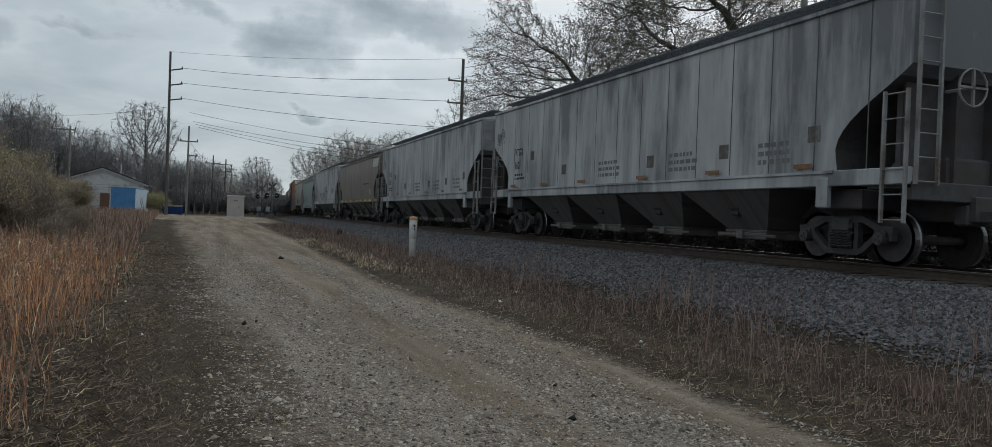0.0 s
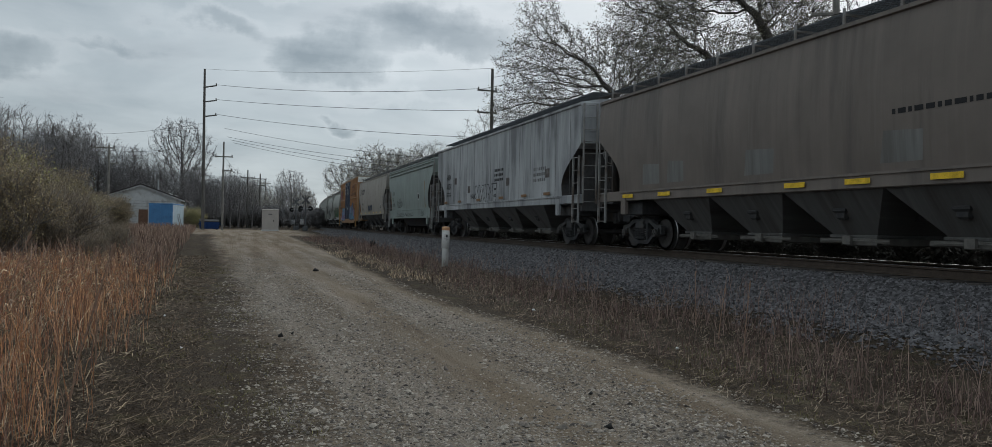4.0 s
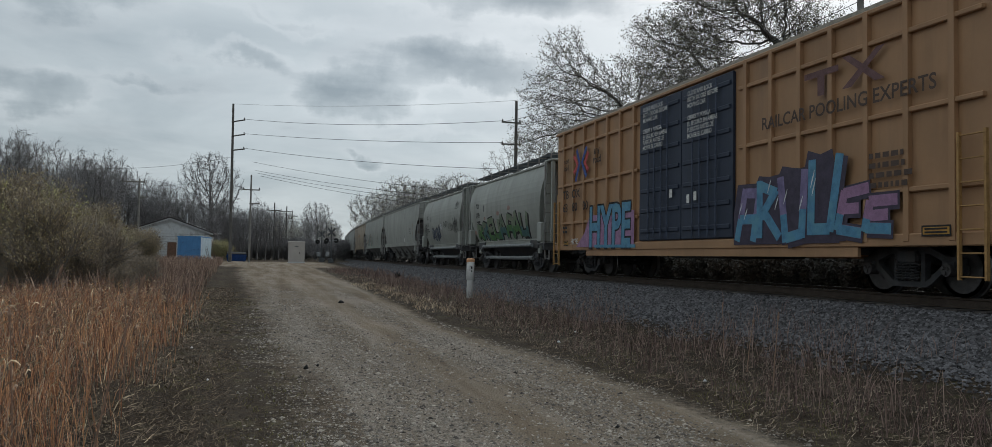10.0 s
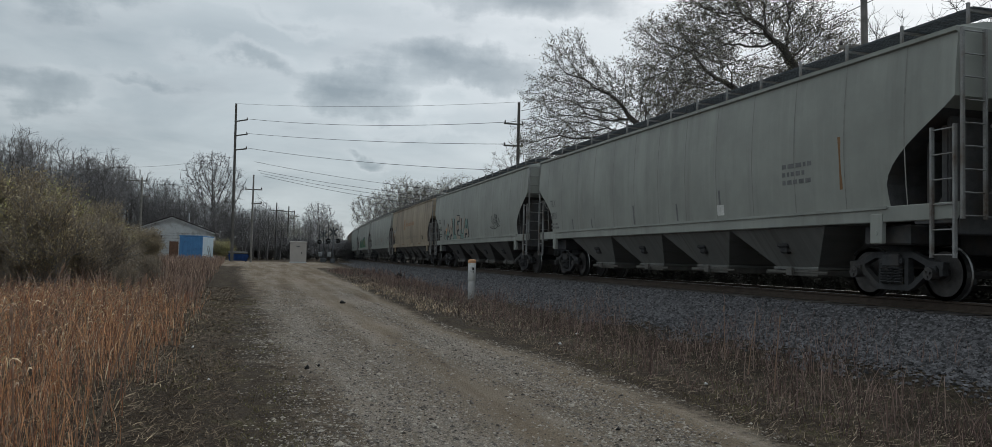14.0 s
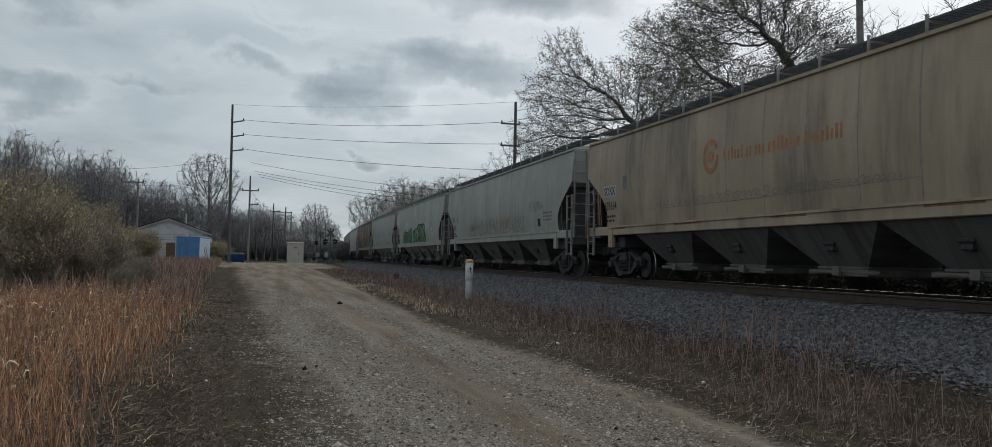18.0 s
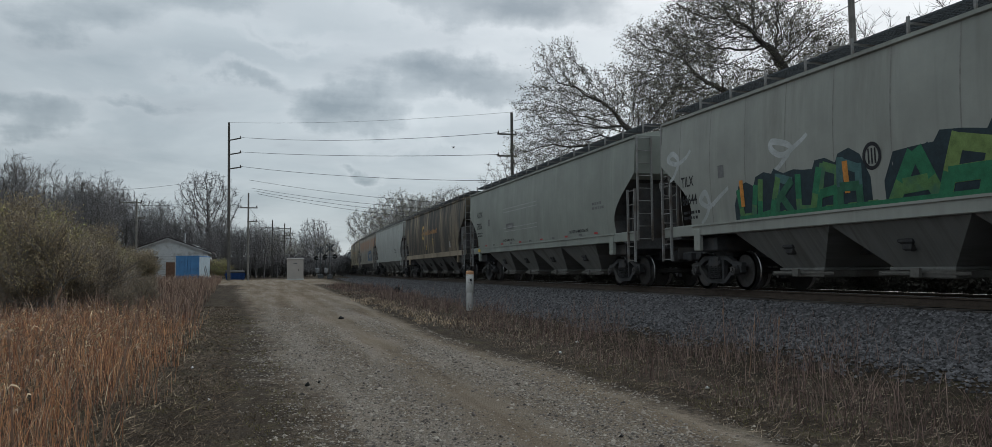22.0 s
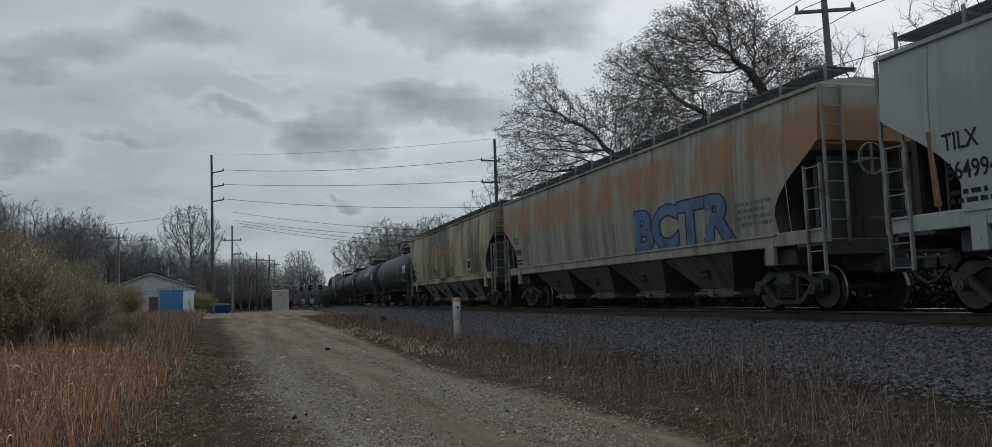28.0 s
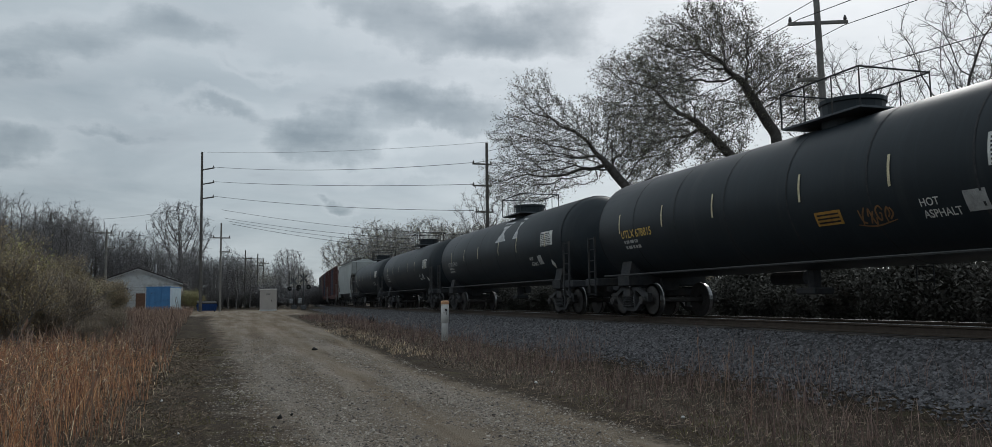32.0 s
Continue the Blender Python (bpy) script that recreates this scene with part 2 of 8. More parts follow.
MAT = {
    "white_paint": car_paint("weathered_white_paint", (0.42, 0.435, 0.445), (0.10, 0.103, 0.112), 0.72, width=0.8),
    "white_clean": car_paint("dusty_white_paint", (0.41, 0.435, 0.43), (0.25, 0.25, 0.25), 0.25),
    "grey_paint": car_paint("weathered_grey_paint", (0.315, 0.325, 0.295), (0.165, 0.16, 0.14), 0.24, width=0.7),
    "grey_green": car_paint("grey_green_paint", (0.25, 0.295, 0.275), (0.17, 0.17, 0.16), 0.2),
    "tan_grey": car_paint("tan_grey_paint", (0.315, 0.29, 0.255), (0.15, 0.135, 0.12), 0.3, width=1.4),
    "tan_paint": car_paint("dirty_tan_paint", (0.35, 0.285, 0.205), (0.11, 0.088, 0.072), 0.5, width=0.7),
    "brown_paint": car_paint("grimy_brown_paint", (0.185, 0.158, 0.138), (0.08, 0.073, 0.068), 0.4, width=1.2),
    "sooty_paint": car_paint("sooty_brown_paint", (0.30, 0.235, 0.145), (0.034, 0.03, 0.027), 1.2, width=0.62),
    "streaked_tan": car_paint("streaked_tan_paint", (0.46, 0.385, 0.26), (0.05, 0.045, 0.042), 0.85, width=0.55),
    "rusted_grey": car_paint("rust_stained_grey_paint", (0.33, 0.31, 0.26), (0.10, 0.088, 0.075), 0.55, (0.33, 0.155, 0.075), 0.75),
    "box_yellow": car_paint("box_car_yellow", (0.37, 0.215, 0.115), (0.19, 0.125, 0.085), 0.15, width=0.9),
    "box_red": car_paint("box_car_red", (0.12, 0.05, 0.045), (0.08, 0.04, 0.03), 0.4),
    "door_blue": car_paint("dark_blue_door_paint", (0.03, 0.04, 0.065), (0.03, 0.03, 0.03), 0.2),
    "tank_black": car_paint("tank_black_paint", (0.021, 0.028, 0.034), (0.04, 0.043, 0.045), 0.3, rough=0.5),
    "tank_white": material("white_patch_paint", (0.5, 0.5, 0.5), 0.6),
    # bay steel: grime plus the shadow below the sill, both in the colour
    "bay_grime": car_paint("grimy_shaded_hopper_steel", (0.128, 0.126, 0.122), (0.06, 0.05, 0.045), 0.5, rough=0.75),
    "bay_light": car_paint("dusty_hopper_steel", (0.21, 0.21, 0.2), (0.10, 0.09, 0.08), 0.4, rough=0.7),
    # end steel: grime and the shade of the wagon ends in one colour
    "dark_end": material("grimy_shaded_end_steel", (0.08, 0.079, 0.08), 0.8, second=(0.07, 0.055, 0.045)),
    "black_steel": material("dusty_underframe_steel", (0.07, 0.071, 0.075), 0.85, second=(0.085, 0.077, 0.07)),
    "wheel_steel": material("worn_wheel_steel", (0.085, 0.08, 0.078), 0.65, 0.3),
    "tread_steel": material("polished_tread_steel", (0.3, 0.3, 0.3), 0.35, 1.0),
    "ladder_paint": material("chipped_ladder_paint", (0.27, 0.27, 0.265), 0.6, second=(0.12, 0.09, 0.07)),
    "walkway_steel": material("galvanised_walkway_steel", (0.10, 0.11, 0.12), 0.6, 0.3),
    "seam_dark": material("dark_weld_seam", (0.10, 0.10, 0.10), 0.8),
    "letter_black": material("black_lettering", (0.02, 0.02, 0.022), 0.7),
    "letter_faint": material("faded_lettering", (0.17, 0.17, 0.17), 0.8),
    "letter_white": material("white_lettering", (0.65, 0.65, 0.62), 0.7),
    "letter_yellow": material("yellow_lettering", (0.62, 0.42, 0.12), 0.7),
    "faded_orange": material("faded_orange_lettering", (0.36, 0.18, 0.09), 0.8),
    "reflector_yellow": material("yellow_reflective_tape", (0.75, 0.48, 0.03), 0.4),
    "reflector_rust": material("dirty_orange_tape", (0.22, 0.12, 0.055), 0.6),
    "brown_patch": material("brown_patch_paint", (0.11, 0.095, 0.09), 0.8, second=(0.2, 0.19, 0.18), second_amount=0.35, second_scale=4.0),
    "spray_cyan": material("sprayed_cyan", (0.085, 0.23, 0.36), 0.6, second=(0.12, 0.29, 0.38), second_scale=2.5),
    "spray_mauve": material("sprayed_mauve", (0.30, 0.17, 0.28), 0.6),
    "spray_black": material("sprayed_black", (0.018, 0.018, 0.022), 0.6),
    "spray_navy": material("sprayed_navy", (0.03, 0.045, 0.085), 0.6),
    "spray_lime": material("sprayed_lime", (0.17, 0.25, 0.08), 0.6),
    "spray_emerald": material("sprayed_emerald", (0.03, 0.17, 0.085), 0.6),
    "spray_white": material("sprayed_white", (0.6, 0.62, 0.62), 0.6),
    "spray_blue": material("sprayed_blue", (0.11, 0.18, 0.28), 0.6, second=(0.06, 0.10, 0.17), second_scale=3.0),
    "spray_orange": material("sprayed_orange", (0.6, 0.25, 0.05), 0.6),
    "logo_blue": material("logo_blue", (0.03, 0.07, 0.26), 0.6),
    "logo_red": material("logo_red", (0.45, 0.06, 0.06), 0.6),
    "rail_steel": material("rusty_rail_steel", (0.06, 0.045, 0.035), 0.8),
    "tie_wood": material("tarred_tie_wood", (0.085, 0.075, 0.068), 0.9, spread=0.3),
    "stone": material("ballast_stone", (0.094, 0.09, 0.094), 0.9, var=0.2, scale=20, island=0.8, bump=0.3),
    "gravel": material("road_gravel_stone", (0.198, 0.175, 0.15), 0.9, var=0.25, scale=25, island=0.8, bump=0.3),
    "pole_wood": material("weathered_pole_wood", (0.115, 0.108, 0.10), 0.9, scale=3),
    "pole_grey": material("grey_pole_wood", (0.2, 0.19, 0.175), 0.9, scale=3),
    "wire": material("black_wire", (0.03, 0.03, 0.03), 0.6, bump=0),
    "insulator": material("brown_insulator", (0.08, 0.07, 0.07), 0.4),
    "bark": material("dark_grey_bark", (0.10, 0.092, 0.086), 0.95, var=0.35, scale=4, bump=0.6),
    "bark_light": material("pale_grey_bark", (0.22, 0.21, 0.20), 0.95, var=0.35, scale=4, bump=0.6),
    "twig_pale": material("pale_brush_stems", (0.30, 0.25, 0.20), 0.95, bump=0),
    # bark, twigs and buds of far trees: distance haze is mixed into the colour
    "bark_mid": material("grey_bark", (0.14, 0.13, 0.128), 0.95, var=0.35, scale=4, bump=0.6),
    "twig": material("haze_paled_twigs", (0.2, 0.193, 0.195), 0.95, bump=0),
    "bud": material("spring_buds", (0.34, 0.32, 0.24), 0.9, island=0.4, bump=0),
    "leaf_green": material("young_green_leaves", (0.40, 0.37, 0.17), 0.85, island=0.45, bump=0),
    "leaf_olive": material("olive_brush_leaves", (0.38, 0.31, 0.19), 0.9, island=0.45, bump=0),
    "straw": material("orange_dry_grass", (0.50, 0.255, 0.145), 0.9, island=0.6, bump=0),
    "straw_pale": material("pale_dry_grass", (0.60, 0.46, 0.32), 0.9, island=0.4, bump=0),
    "straw_dark": material("brown_dead_weeds", (0.26, 0.165, 0.12), 0.9, island=0.45, bump=0),
    "straw_flat": material("matted_dead_grass", (0.36, 0.28, 0.195), 0.95, island=0.7, bump=0),
    "moss": material("short_green_grass", (0.165, 0.145, 0.068), 0.9, island=0.4, bump=0),
    "post_white": material("dirty_white_plastic", (0.66, 0.66, 0.65), 0.5, var=0.08, second=(0.35, 0.34, 0.31), second_amount=0.2, second_scale=5),
    "cap_orange": material("faded_orange_cap", (0.55, 0.30, 0.16), 0.6),
    "container_blue": material("container_blue_paint", (0.075, 0.21, 0.42), 0.6, var=0.12, scale=1.5, second=(0.06, 0.04, 0.05), second_amount=0.1, second_scale=2.2),
    "container_pale": material("container_pale_paint", (0.52, 0.62, 0.68), 0.6, var=0.1, scale=1.5),
    "bin_blue": material("dumpster_blue_paint", (0.015, 0.055, 0.19), 0.6, var=0.2),
    "house_white": material("peeling_white_siding", (0.55, 0.56, 0.56), 0.8, var=0.1, scale=2, second=(0.3, 0.29, 0.27), second_amount=0.3, second_scale=0.9),
    "roof_dark": material("dark_roof_sheet", (0.07, 0.06, 0.06), 0.8),
    "pane": material("dark_window_glass", (0.02, 0.025, 0.03), 0.1, spec=0.5, bump=0),
    "cabinet_grey": material("beige_cabinet_paint", (0.42, 0.385, 0.355), 0.6, var=0.08, scale=1.5),
    "door_brown": material("brown_door_paint", (0.16, 0.09, 0.06), 0.7),
    "metal_grey": material("galvanised_metal", (0.32, 0.33, 0.34), 0.45, 0.6),
    "lamp_dark": material("signal_black", (0.02, 0.02, 0.02), 0.5),
    "car_silver": material("silver_car_paint", (0.35, 0.36, 0.37), 0.3, 0.5, bump=0),
    "rubber": material("black_rubber", (0.02, 0.02, 0.02), 0.8),
    "dirt_rock": material("dark_debris", (0.02, 0.02, 0.02), 0.8),
    "litter_white": material("white_litter", (0.6, 0.6, 0.6), 0.7),
}


def ground_material():
    m = bpy.data.materials.new("ground_soil_gravel_road")
    t = nodes_of(m)
    out = t.nodes.new("ShaderNodeOutputMaterial")
    b = add(t, "ShaderNodeBsdfPrincipled", Roughness=0.95)
    b.inputs["Specular IOR Level"].default_value = 0.15
    t.links.new(b.outputs[0], out.inputs[0])
    tc = t.nodes.new("ShaderNodeTexCoord")
    v = tc.outputs["Object"]

    def noise_tex(scale, detail=6.0, rough=0.6):
        n = add(t, "ShaderNodeTexNoise", Scale=scale, Detail=detail, Roughness=rough)
        t.links.new(v, n.inputs["Vector"])
        return n.outputs[0]

    def attribute(name):
        a = t.nodes.new("ShaderNodeAttribute")
        a.attribute_name = name
        return a.outputs["Fac"]

    big, mid, fine, grain = noise_tex(0.35), noise_tex(2.2), noise_tex(14.0), noise_tex(60.0, 4.0, 0.7)
    cells = t.nodes.new("ShaderNodeTexVoronoi")
    cells.inputs["Scale"].default_value = 52.0
    t.links.new(v, cells.inputs["Vector"])
    stones = mix_colour(t, cells.outputs["Color"], (0.095, 0.081, 0.067), (0.41, 0.36, 0.305))
    gravel = mix_colour(t, ramp(t, grain, [(0.4, 0.0), (0.6, 1.0)]), stones, (0.23, 0.20, 0.165))
    dust = mix_colour(t, fine, (0.20, 0.17, 0.136), (0.31, 0.265, 0.212))
    tracks = attribute("tracks")
    k = ramp(t, math_node(t, "ADD", math_node(t, "MULTIPLY", tracks, 0.55), math_node(t, "MULTIPLY", mid, 0.6)), [(0.42, 0.0), (0.72, 1.0)])
    road = mix_colour(t, k, gravel, dust)
    soil = mix_colour(t, ramp(t, fine, [(0.35, 0.0), (0.65, 1.0)]), (0.035, 0.028, 0.021), (0.085, 0.066, 0.047))
    soil = mix_colour(t, ramp(t, math_node(t, "ADD", math_node(t, "MULTIPLY", mid, 0.5), math_node(t, "MULTIPLY", grain, 0.5)), [(0.52, 0.0), (0.66, 0.9)]), soil, (0.15, 0.118, 0.08))
    soil = mix_colour(t, ramp(t, mid, [(0.56, 0.0), (0.72, 0.7)]), soil, (0.07, 0.073, 0.032))
    edge = math_node(t, "ADD", attribute("road"), math_node(t, "ADD", math_node(t, "MULTIPLY", math_node(t, "SUBTRACT", mid, 0.5), 1.1), math_node(t, "MULTIPLY", math_node(t, "SUBTRACT", fine, 0.5), 0.8)))
    ground = mix_colour(t, ramp(t, edge, [(0.2, 0.0), (0.8, 1.0)]), soil, road)
    mp = t.nodes.new("ShaderNodeMapping")
    mp.inputs["Scale"].default_value = (1.5, 0.10, 1.0)
    t.links.new(v, mp.inputs["Vector"])
    rut = add(t, "ShaderNodeTexNoise", Scale=1.0, Detail=7.0, Roughness=0.65)
    t.links.new(mp.outputs[0], rut.inputs["Vector"])
    ground = mix_colour(t, ramp(t, rut.outputs[0], [(0.38, 0.0), (0.60, 0.95)]), ground, mix_colour(t, 1.0, ground, (0.58, 0.52, 0.44), "MULTIPLY"))
    tone = mix_colour(t, ramp(t, big, [(0.3, 0.0), (0.7, 1.0)]), (0.82, 0.82, 0.82), (1.12, 1.1, 1.08))
    t.links.new(mix_colour(t, 1.0, ground, tone, "MULTIPLY"), b.inputs["Base Color"])
    bp = add(t, "ShaderNodeBump", Strength=0.7, Distance=0.03)
    t.links.new(math_node(t, "ADD", cells.outputs["Distance"], math_node(t, "MULTIPLY", grain, 0.6)), bp.inputs["Height"])
    t.links.new(bp.outputs[0], b.inputs["Normal"])
    return m


# near-tree copies of twigs and buds, darker, without the painted distance haze
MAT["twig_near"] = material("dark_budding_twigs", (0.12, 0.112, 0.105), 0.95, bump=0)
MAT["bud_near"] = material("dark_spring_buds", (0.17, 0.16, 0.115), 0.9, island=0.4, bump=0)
MAT["seam_faint"] = material("faint_weld_seam", (0.24, 0.235, 0.22), 0.8)
MAT["mulch"] = material("brown_grass_mulch", (0.15, 0.112, 0.08), 0.95, island=0.85, bump=0)
MAT["litter"] = material("grass_litter", (0.21, 0.16, 0.122), 0.95, island=0.85, bump=0)
MAT["ground"] = ground_material()

# ---- mesh building ----
class Build:
    """Collects boxes, tubes and lofts into one mesh."""

    def __init__(self):
        self.v, self.f, self.m = [], [], []

    def poly(self, pts, faces, mat=0):
        n = len(self.v)
        self.v += [tuple(p) for p in pts]
        self.f += [tuple(i + n for i in f) for f in faces]
        self.m += [mat] * len(faces)
        return self

    def box(self, x0, x1, y0, y1, z0, z1, mat=0):
        p = [(x, y, z) for z in (z0, z1) for y in (y0, y1) for x in (x0, x1)]
        return self.poly(p, [(0, 2, 3, 1), (4, 5, 7, 6), (0, 1, 5, 4), (2, 6, 7, 3), (0, 4, 6, 2), (1, 3, 7, 5)], mat)

    def bevel_box(self, x0, x1, y0, y1, z0, z1, b=0.02, mat=0):
        xs = ((x0 + b, x1 - b), (x0, x1), (x0, x1), (x0 + b, x1 - b))
        ys = ((y0 + b, y1 - b), (y0, y1), (y0, y1), (y0 + b, y1 - b))
        zs = (z0, z0 + b, z1 - b, z1)
        rings = [[(a[0], c[0], z), (a[1], c[0], z), (a[1], c[1], z), (a[0], c[1], z)] for a, c, z in zip(xs, ys, zs)]
        return self.loft(rings, mat)

    def loft(self, rings, mat=0, caps=True):
        n, k = len(self.v), len(rings[0])
        for r in rings:
            self.v += [tuple(p) for p in r]
        for i in range(len(rings) - 1):
            for j in range(k):
                a, b = n + i * k + j, n + i * k + (j + 1) % k
                self.f.append((a, b, b + k, a + k))
                self.m.append(mat)
        if caps:
            self.f.append(tuple(n + j for j in reversed(range(k))))
            self.f.append(tuple(n + (len(rings) - 1) * k + j for j in range(k)))
            self.m += [mat, mat]
        return self

    def tube(self, path, r, sides=6, mat=0, caps=True):
        pts = [Vector(p) for p in path]
        rs = r if isinstance(r, (list, tuple)) else [r] * len(pts)
        rings = []
        for i, p in enumerate(pts):
            d = (pts[min(i + 1, len(pts) - 1)] - pts[max(i - 1, 0)]).normalized()
            a = d.orthogonal().normalized() if i == 0 else (rings[-1][1] - d * rings[-1][1].dot(d)).normalized()
            rings.append((p, a, d.cross(a), rs[i]))
        return self.loft([[p + (a * math.cos(q) + b * math.sin(q)) * rr for q in (2 * math.pi * j / sides for j in range(sides))] for p, a, b, rr in rings], mat, caps)

    def mesh(self, name, mats, smooth=False):
        me = bpy.data.meshes.new(name)
        me.from_pydata(self.v, [], self.f)
        for m in mats:
            me.materials.append(m if not isinstance(m, str) else MAT[m])
        if any(self.m):
            me.polygons.foreach_set("material_index", self.m)
        if smooth:
            me.polygons.foreach_set("use_smooth", [True] * len(me.polygons))
        me.update()
        return me


def part(name, b, mats, parent=None, label="", at=None, smooth=False):
    """Links a Build or a mesh as one object under a thing or a part."""
    if isinstance(mats, str):
        mats = [mats]
    me = b.mesh(name, mats, smooth) if isinstance(b, Build) else b
    ob = new(name, me)
    if parent:
        ob.parent = parent
    if at is not None:
        ob.matrix_basis = at if isinstance(at, Matrix) else Matrix.Translation(at)
    if label:
        ob["label"] = label
    return ob


MESHES = {}


def shared(key, make, mats, smooth=False):
    """One mesh for all alike pieces."""
    if key not in MESHES:
        MESHES[key] = make().mesh(str(key[0] if isinstance(key, tuple) else key), [mats] if isinstance(mats, str) else mats, smooth)
    return MESHES[key]


def numpy_mesh(name, verts, faces, mat, smooth=False):
    """A mesh from arrays; all faces have the same number of corners."""
    me = bpy.data.meshes.new(name)
    n, k = faces.shape
    me.vertices.add(len(verts))
    me.vertices.foreach_set("co", np.asarray(verts, dtype=np.float32).ravel())
    me.loops.add(n * k)
    me.loops.foreach_set("vertex_index", np.asarray(faces, dtype=np.int32).ravel())
    me.polygons.add(n)
    me.polygons.foreach_set("loop_start", np.arange(0, n * k, k, dtype=np.int32))
    me.polygons.foreach_set("loop_total", np.full(n, k, dtype=np.int32))
    if smooth:
        me.polygons.foreach_set("use_smooth", np.ones(n, dtype=bool))
    me.materials.append(MAT[mat] if isinstance(mat, str) else mat)
    me.update(calc_edges=True)
    return me


# ---- the plan ----
TRACK_X, RAIL_Z = 12.04, 0.86
BEND_Y, BEND_R = 22.0, 1700.0


def bend(y):
    return np.maximum(0.0, np.asarray(y, dtype=float) - BEND_Y) ** 2 / (2 * BEND_R)


def track_x(y):
    return TRACK_X + bend(y)


def wave(x, y):
    return 0.5 * np.sin(1.3 * x + 0.7 * y) * np.sin(0.9 * y - 0.4 * x + 1.0) + 0.3 * np.sin(3.1 * x - 1.7 * y + 2.0) + 0.2 * np.sin(5.3 * y + 2.2 * x)


def rise(y):
    return 0.46 * np.clip((np.asarray(y, dtype=float) - 12.0) / 80.0, 0.0, 1.0)


def road_edges(y):
    """The left and right edge of the gravel road."""
    y = np.asarray(y, dtype=float)
    return 0.62 - 0.036 * np.clip(y, 0, 60), 3.97 - 0.4 * np.exp(-((y - 16) / 4) ** 2) - 0.28 * np.exp(-((y - 25) / 7) ** 2) + 0.008 * np.clip(y - 30, 0, 60)


def ground_z(x, y):
    x, y = np.asarray(x, dtype=float), np.asarray(y, dtype=float)
    l, r = road_edges(y)
    base = rise(y) + 0.02 * wave(x, y)
    base = base + 0.10 * np.clip((l - 0.6 - x) / 3.0, 0, 1) + 0.03 * np.clip((x - r) / 0.5, 0, 1)
    d = np.abs(x - track_x(y))
    bed = RAIL_Z - 0.23 - np.clip((d - 1.75) / 2.7, 0, 1.2) * (RAIL_Z - 0.23 - 0.10)
    return np.where(d < 5.2, np.maximum(base, bed), base)


def grid_mesh(name, xs, ys, zf, mat):
    X, Y = np.meshgrid(xs, ys)
    v = np.stack([X, Y, zf(X, Y)], -1).reshape(-1, 3)
    nx, ny = len(xs), len(ys)
    i = (np.arange(ny - 1)[:, None] * nx + np.arange(nx - 1)[None, :]).ravel()
    f = np.stack([i, i + 1, i + 1 + nx, i + nx], -1)
    return numpy_mesh(name, v, f, mat, True), v


# ---- ground, ballast, track ----
def build_ground():
    xs = np.unique(np.concatenate([[-1800, -700, -300, -160], np.arange(-100, -20, 8.0), np.arange(-20, -6, 1.0), np.arange(-6, 18, 0.2), np.arange(18, 40, 2.0), np.arange(40, 140, 12.0), [160, 300, 700, 1800]]))
    ys = np.unique(np.concatenate([[-900, -300, -100, -60], np.arange(-40, 0, 2.0), np.arange(0, 40, 0.25), np.arange(40, 110, 1.0), np.arange(110, 300, 12.0), [330, 500, 900, 2500]]))
    me, v = grid_mesh("ground", xs, ys, ground_z, "ground")
    x, y = v[:, 0], v[:, 1]
    l, r = road_edges(y)
    fade = np.clip((105 - y) / 4, 0, 1)
    road = np.clip((x - l + 0.2 * wave(0.8 * x, 0.35 * y)) / 1.1 + 0.3, 0, 1) * np.clip((r - x) / 0.5 + 0.5, 0, 1) * fade
    yard = np.clip((y - 66 + 0.3 * x) / 6, 0, 1) * np.clip((x + 30) / 4, 0, 1) * np.clip((8.0 - x) / 2, 0, 1) * fade
    c = 0.5 * (l + r) + 0.2
    wheel = np.exp(-((x - 2.35 + 0.012 * y) / 0.4) ** 2) * 0.8 + np.exp(-((x - r + 0.15) / 0.4) ** 2) + 0.7 * np.exp(-((x - l - 0.1) / 0.35) ** 2)
    for name, value in (("road", np.maximum(road, yard)), ("tracks", np.clip(wheel + 1.0 * yard + np.clip((y - 22) / 30, 0, 0.7), 0, 1))):
        a = me.attributes.new(name, "FLOAT", "POINT")
        a.data.foreach_set("value", value.astype(np.float32))
    return tagged(new("ground", me), "gravel lane between dead grass and a rail embankment", "ground", kind="structure")


build_ground()


def pebbles(n, places, sizes, seed, flat=0.75, whole=True):
    """Rough little stones: squashed, uneven octahedra with cut tops."""
    g = np.random.default_rng(seed)
    base = np.array([(1, 0, 0), (0.3, 0.9, 0.1), (-0.8, 0.5, 0), (-0.7, -0.6, 0.1), (0.4, -0.95, 0), (0.25, 0.1, 0.95), (-0.3, -0.15, 0.8), (0, 0, -0.8)])
    tri = np.array([(0, 1, 5), (1, 2, 5), (2, 6, 5), (2, 3, 6), (3, 4, 6), (4, 5, 6), (4, 0, 5), (1, 0, 7), (2, 1, 7), (3, 2, 7), (4, 3, 7), (0, 4, 7)])
    tri = tri if whole else tri[:7]
    v = base[None] * (1 + 0.35 * g.standard_normal((n, 8, 1))) + 0.12 * g.standard_normal((n, 8, 3))
    v[:, :, 2] *= flat
    a = g.uniform(0, 2 * np.pi, n)
    c, s = np.cos(a)[:, None], np.sin(a)[:, None]
    v = np.stack([v[:, :, 0] * c - v[:, :, 1] * s, v[:, :, 0] * s + v[:, :, 1] * c, v[:, :, 2]], -1)
    v = v * sizes[:, None, None] + places[:, None, :]
    f = tri[None] + (np.arange(n) * 8)[:, None, None]
    return v.reshape(-1, 3), f.reshape(-1, 3)


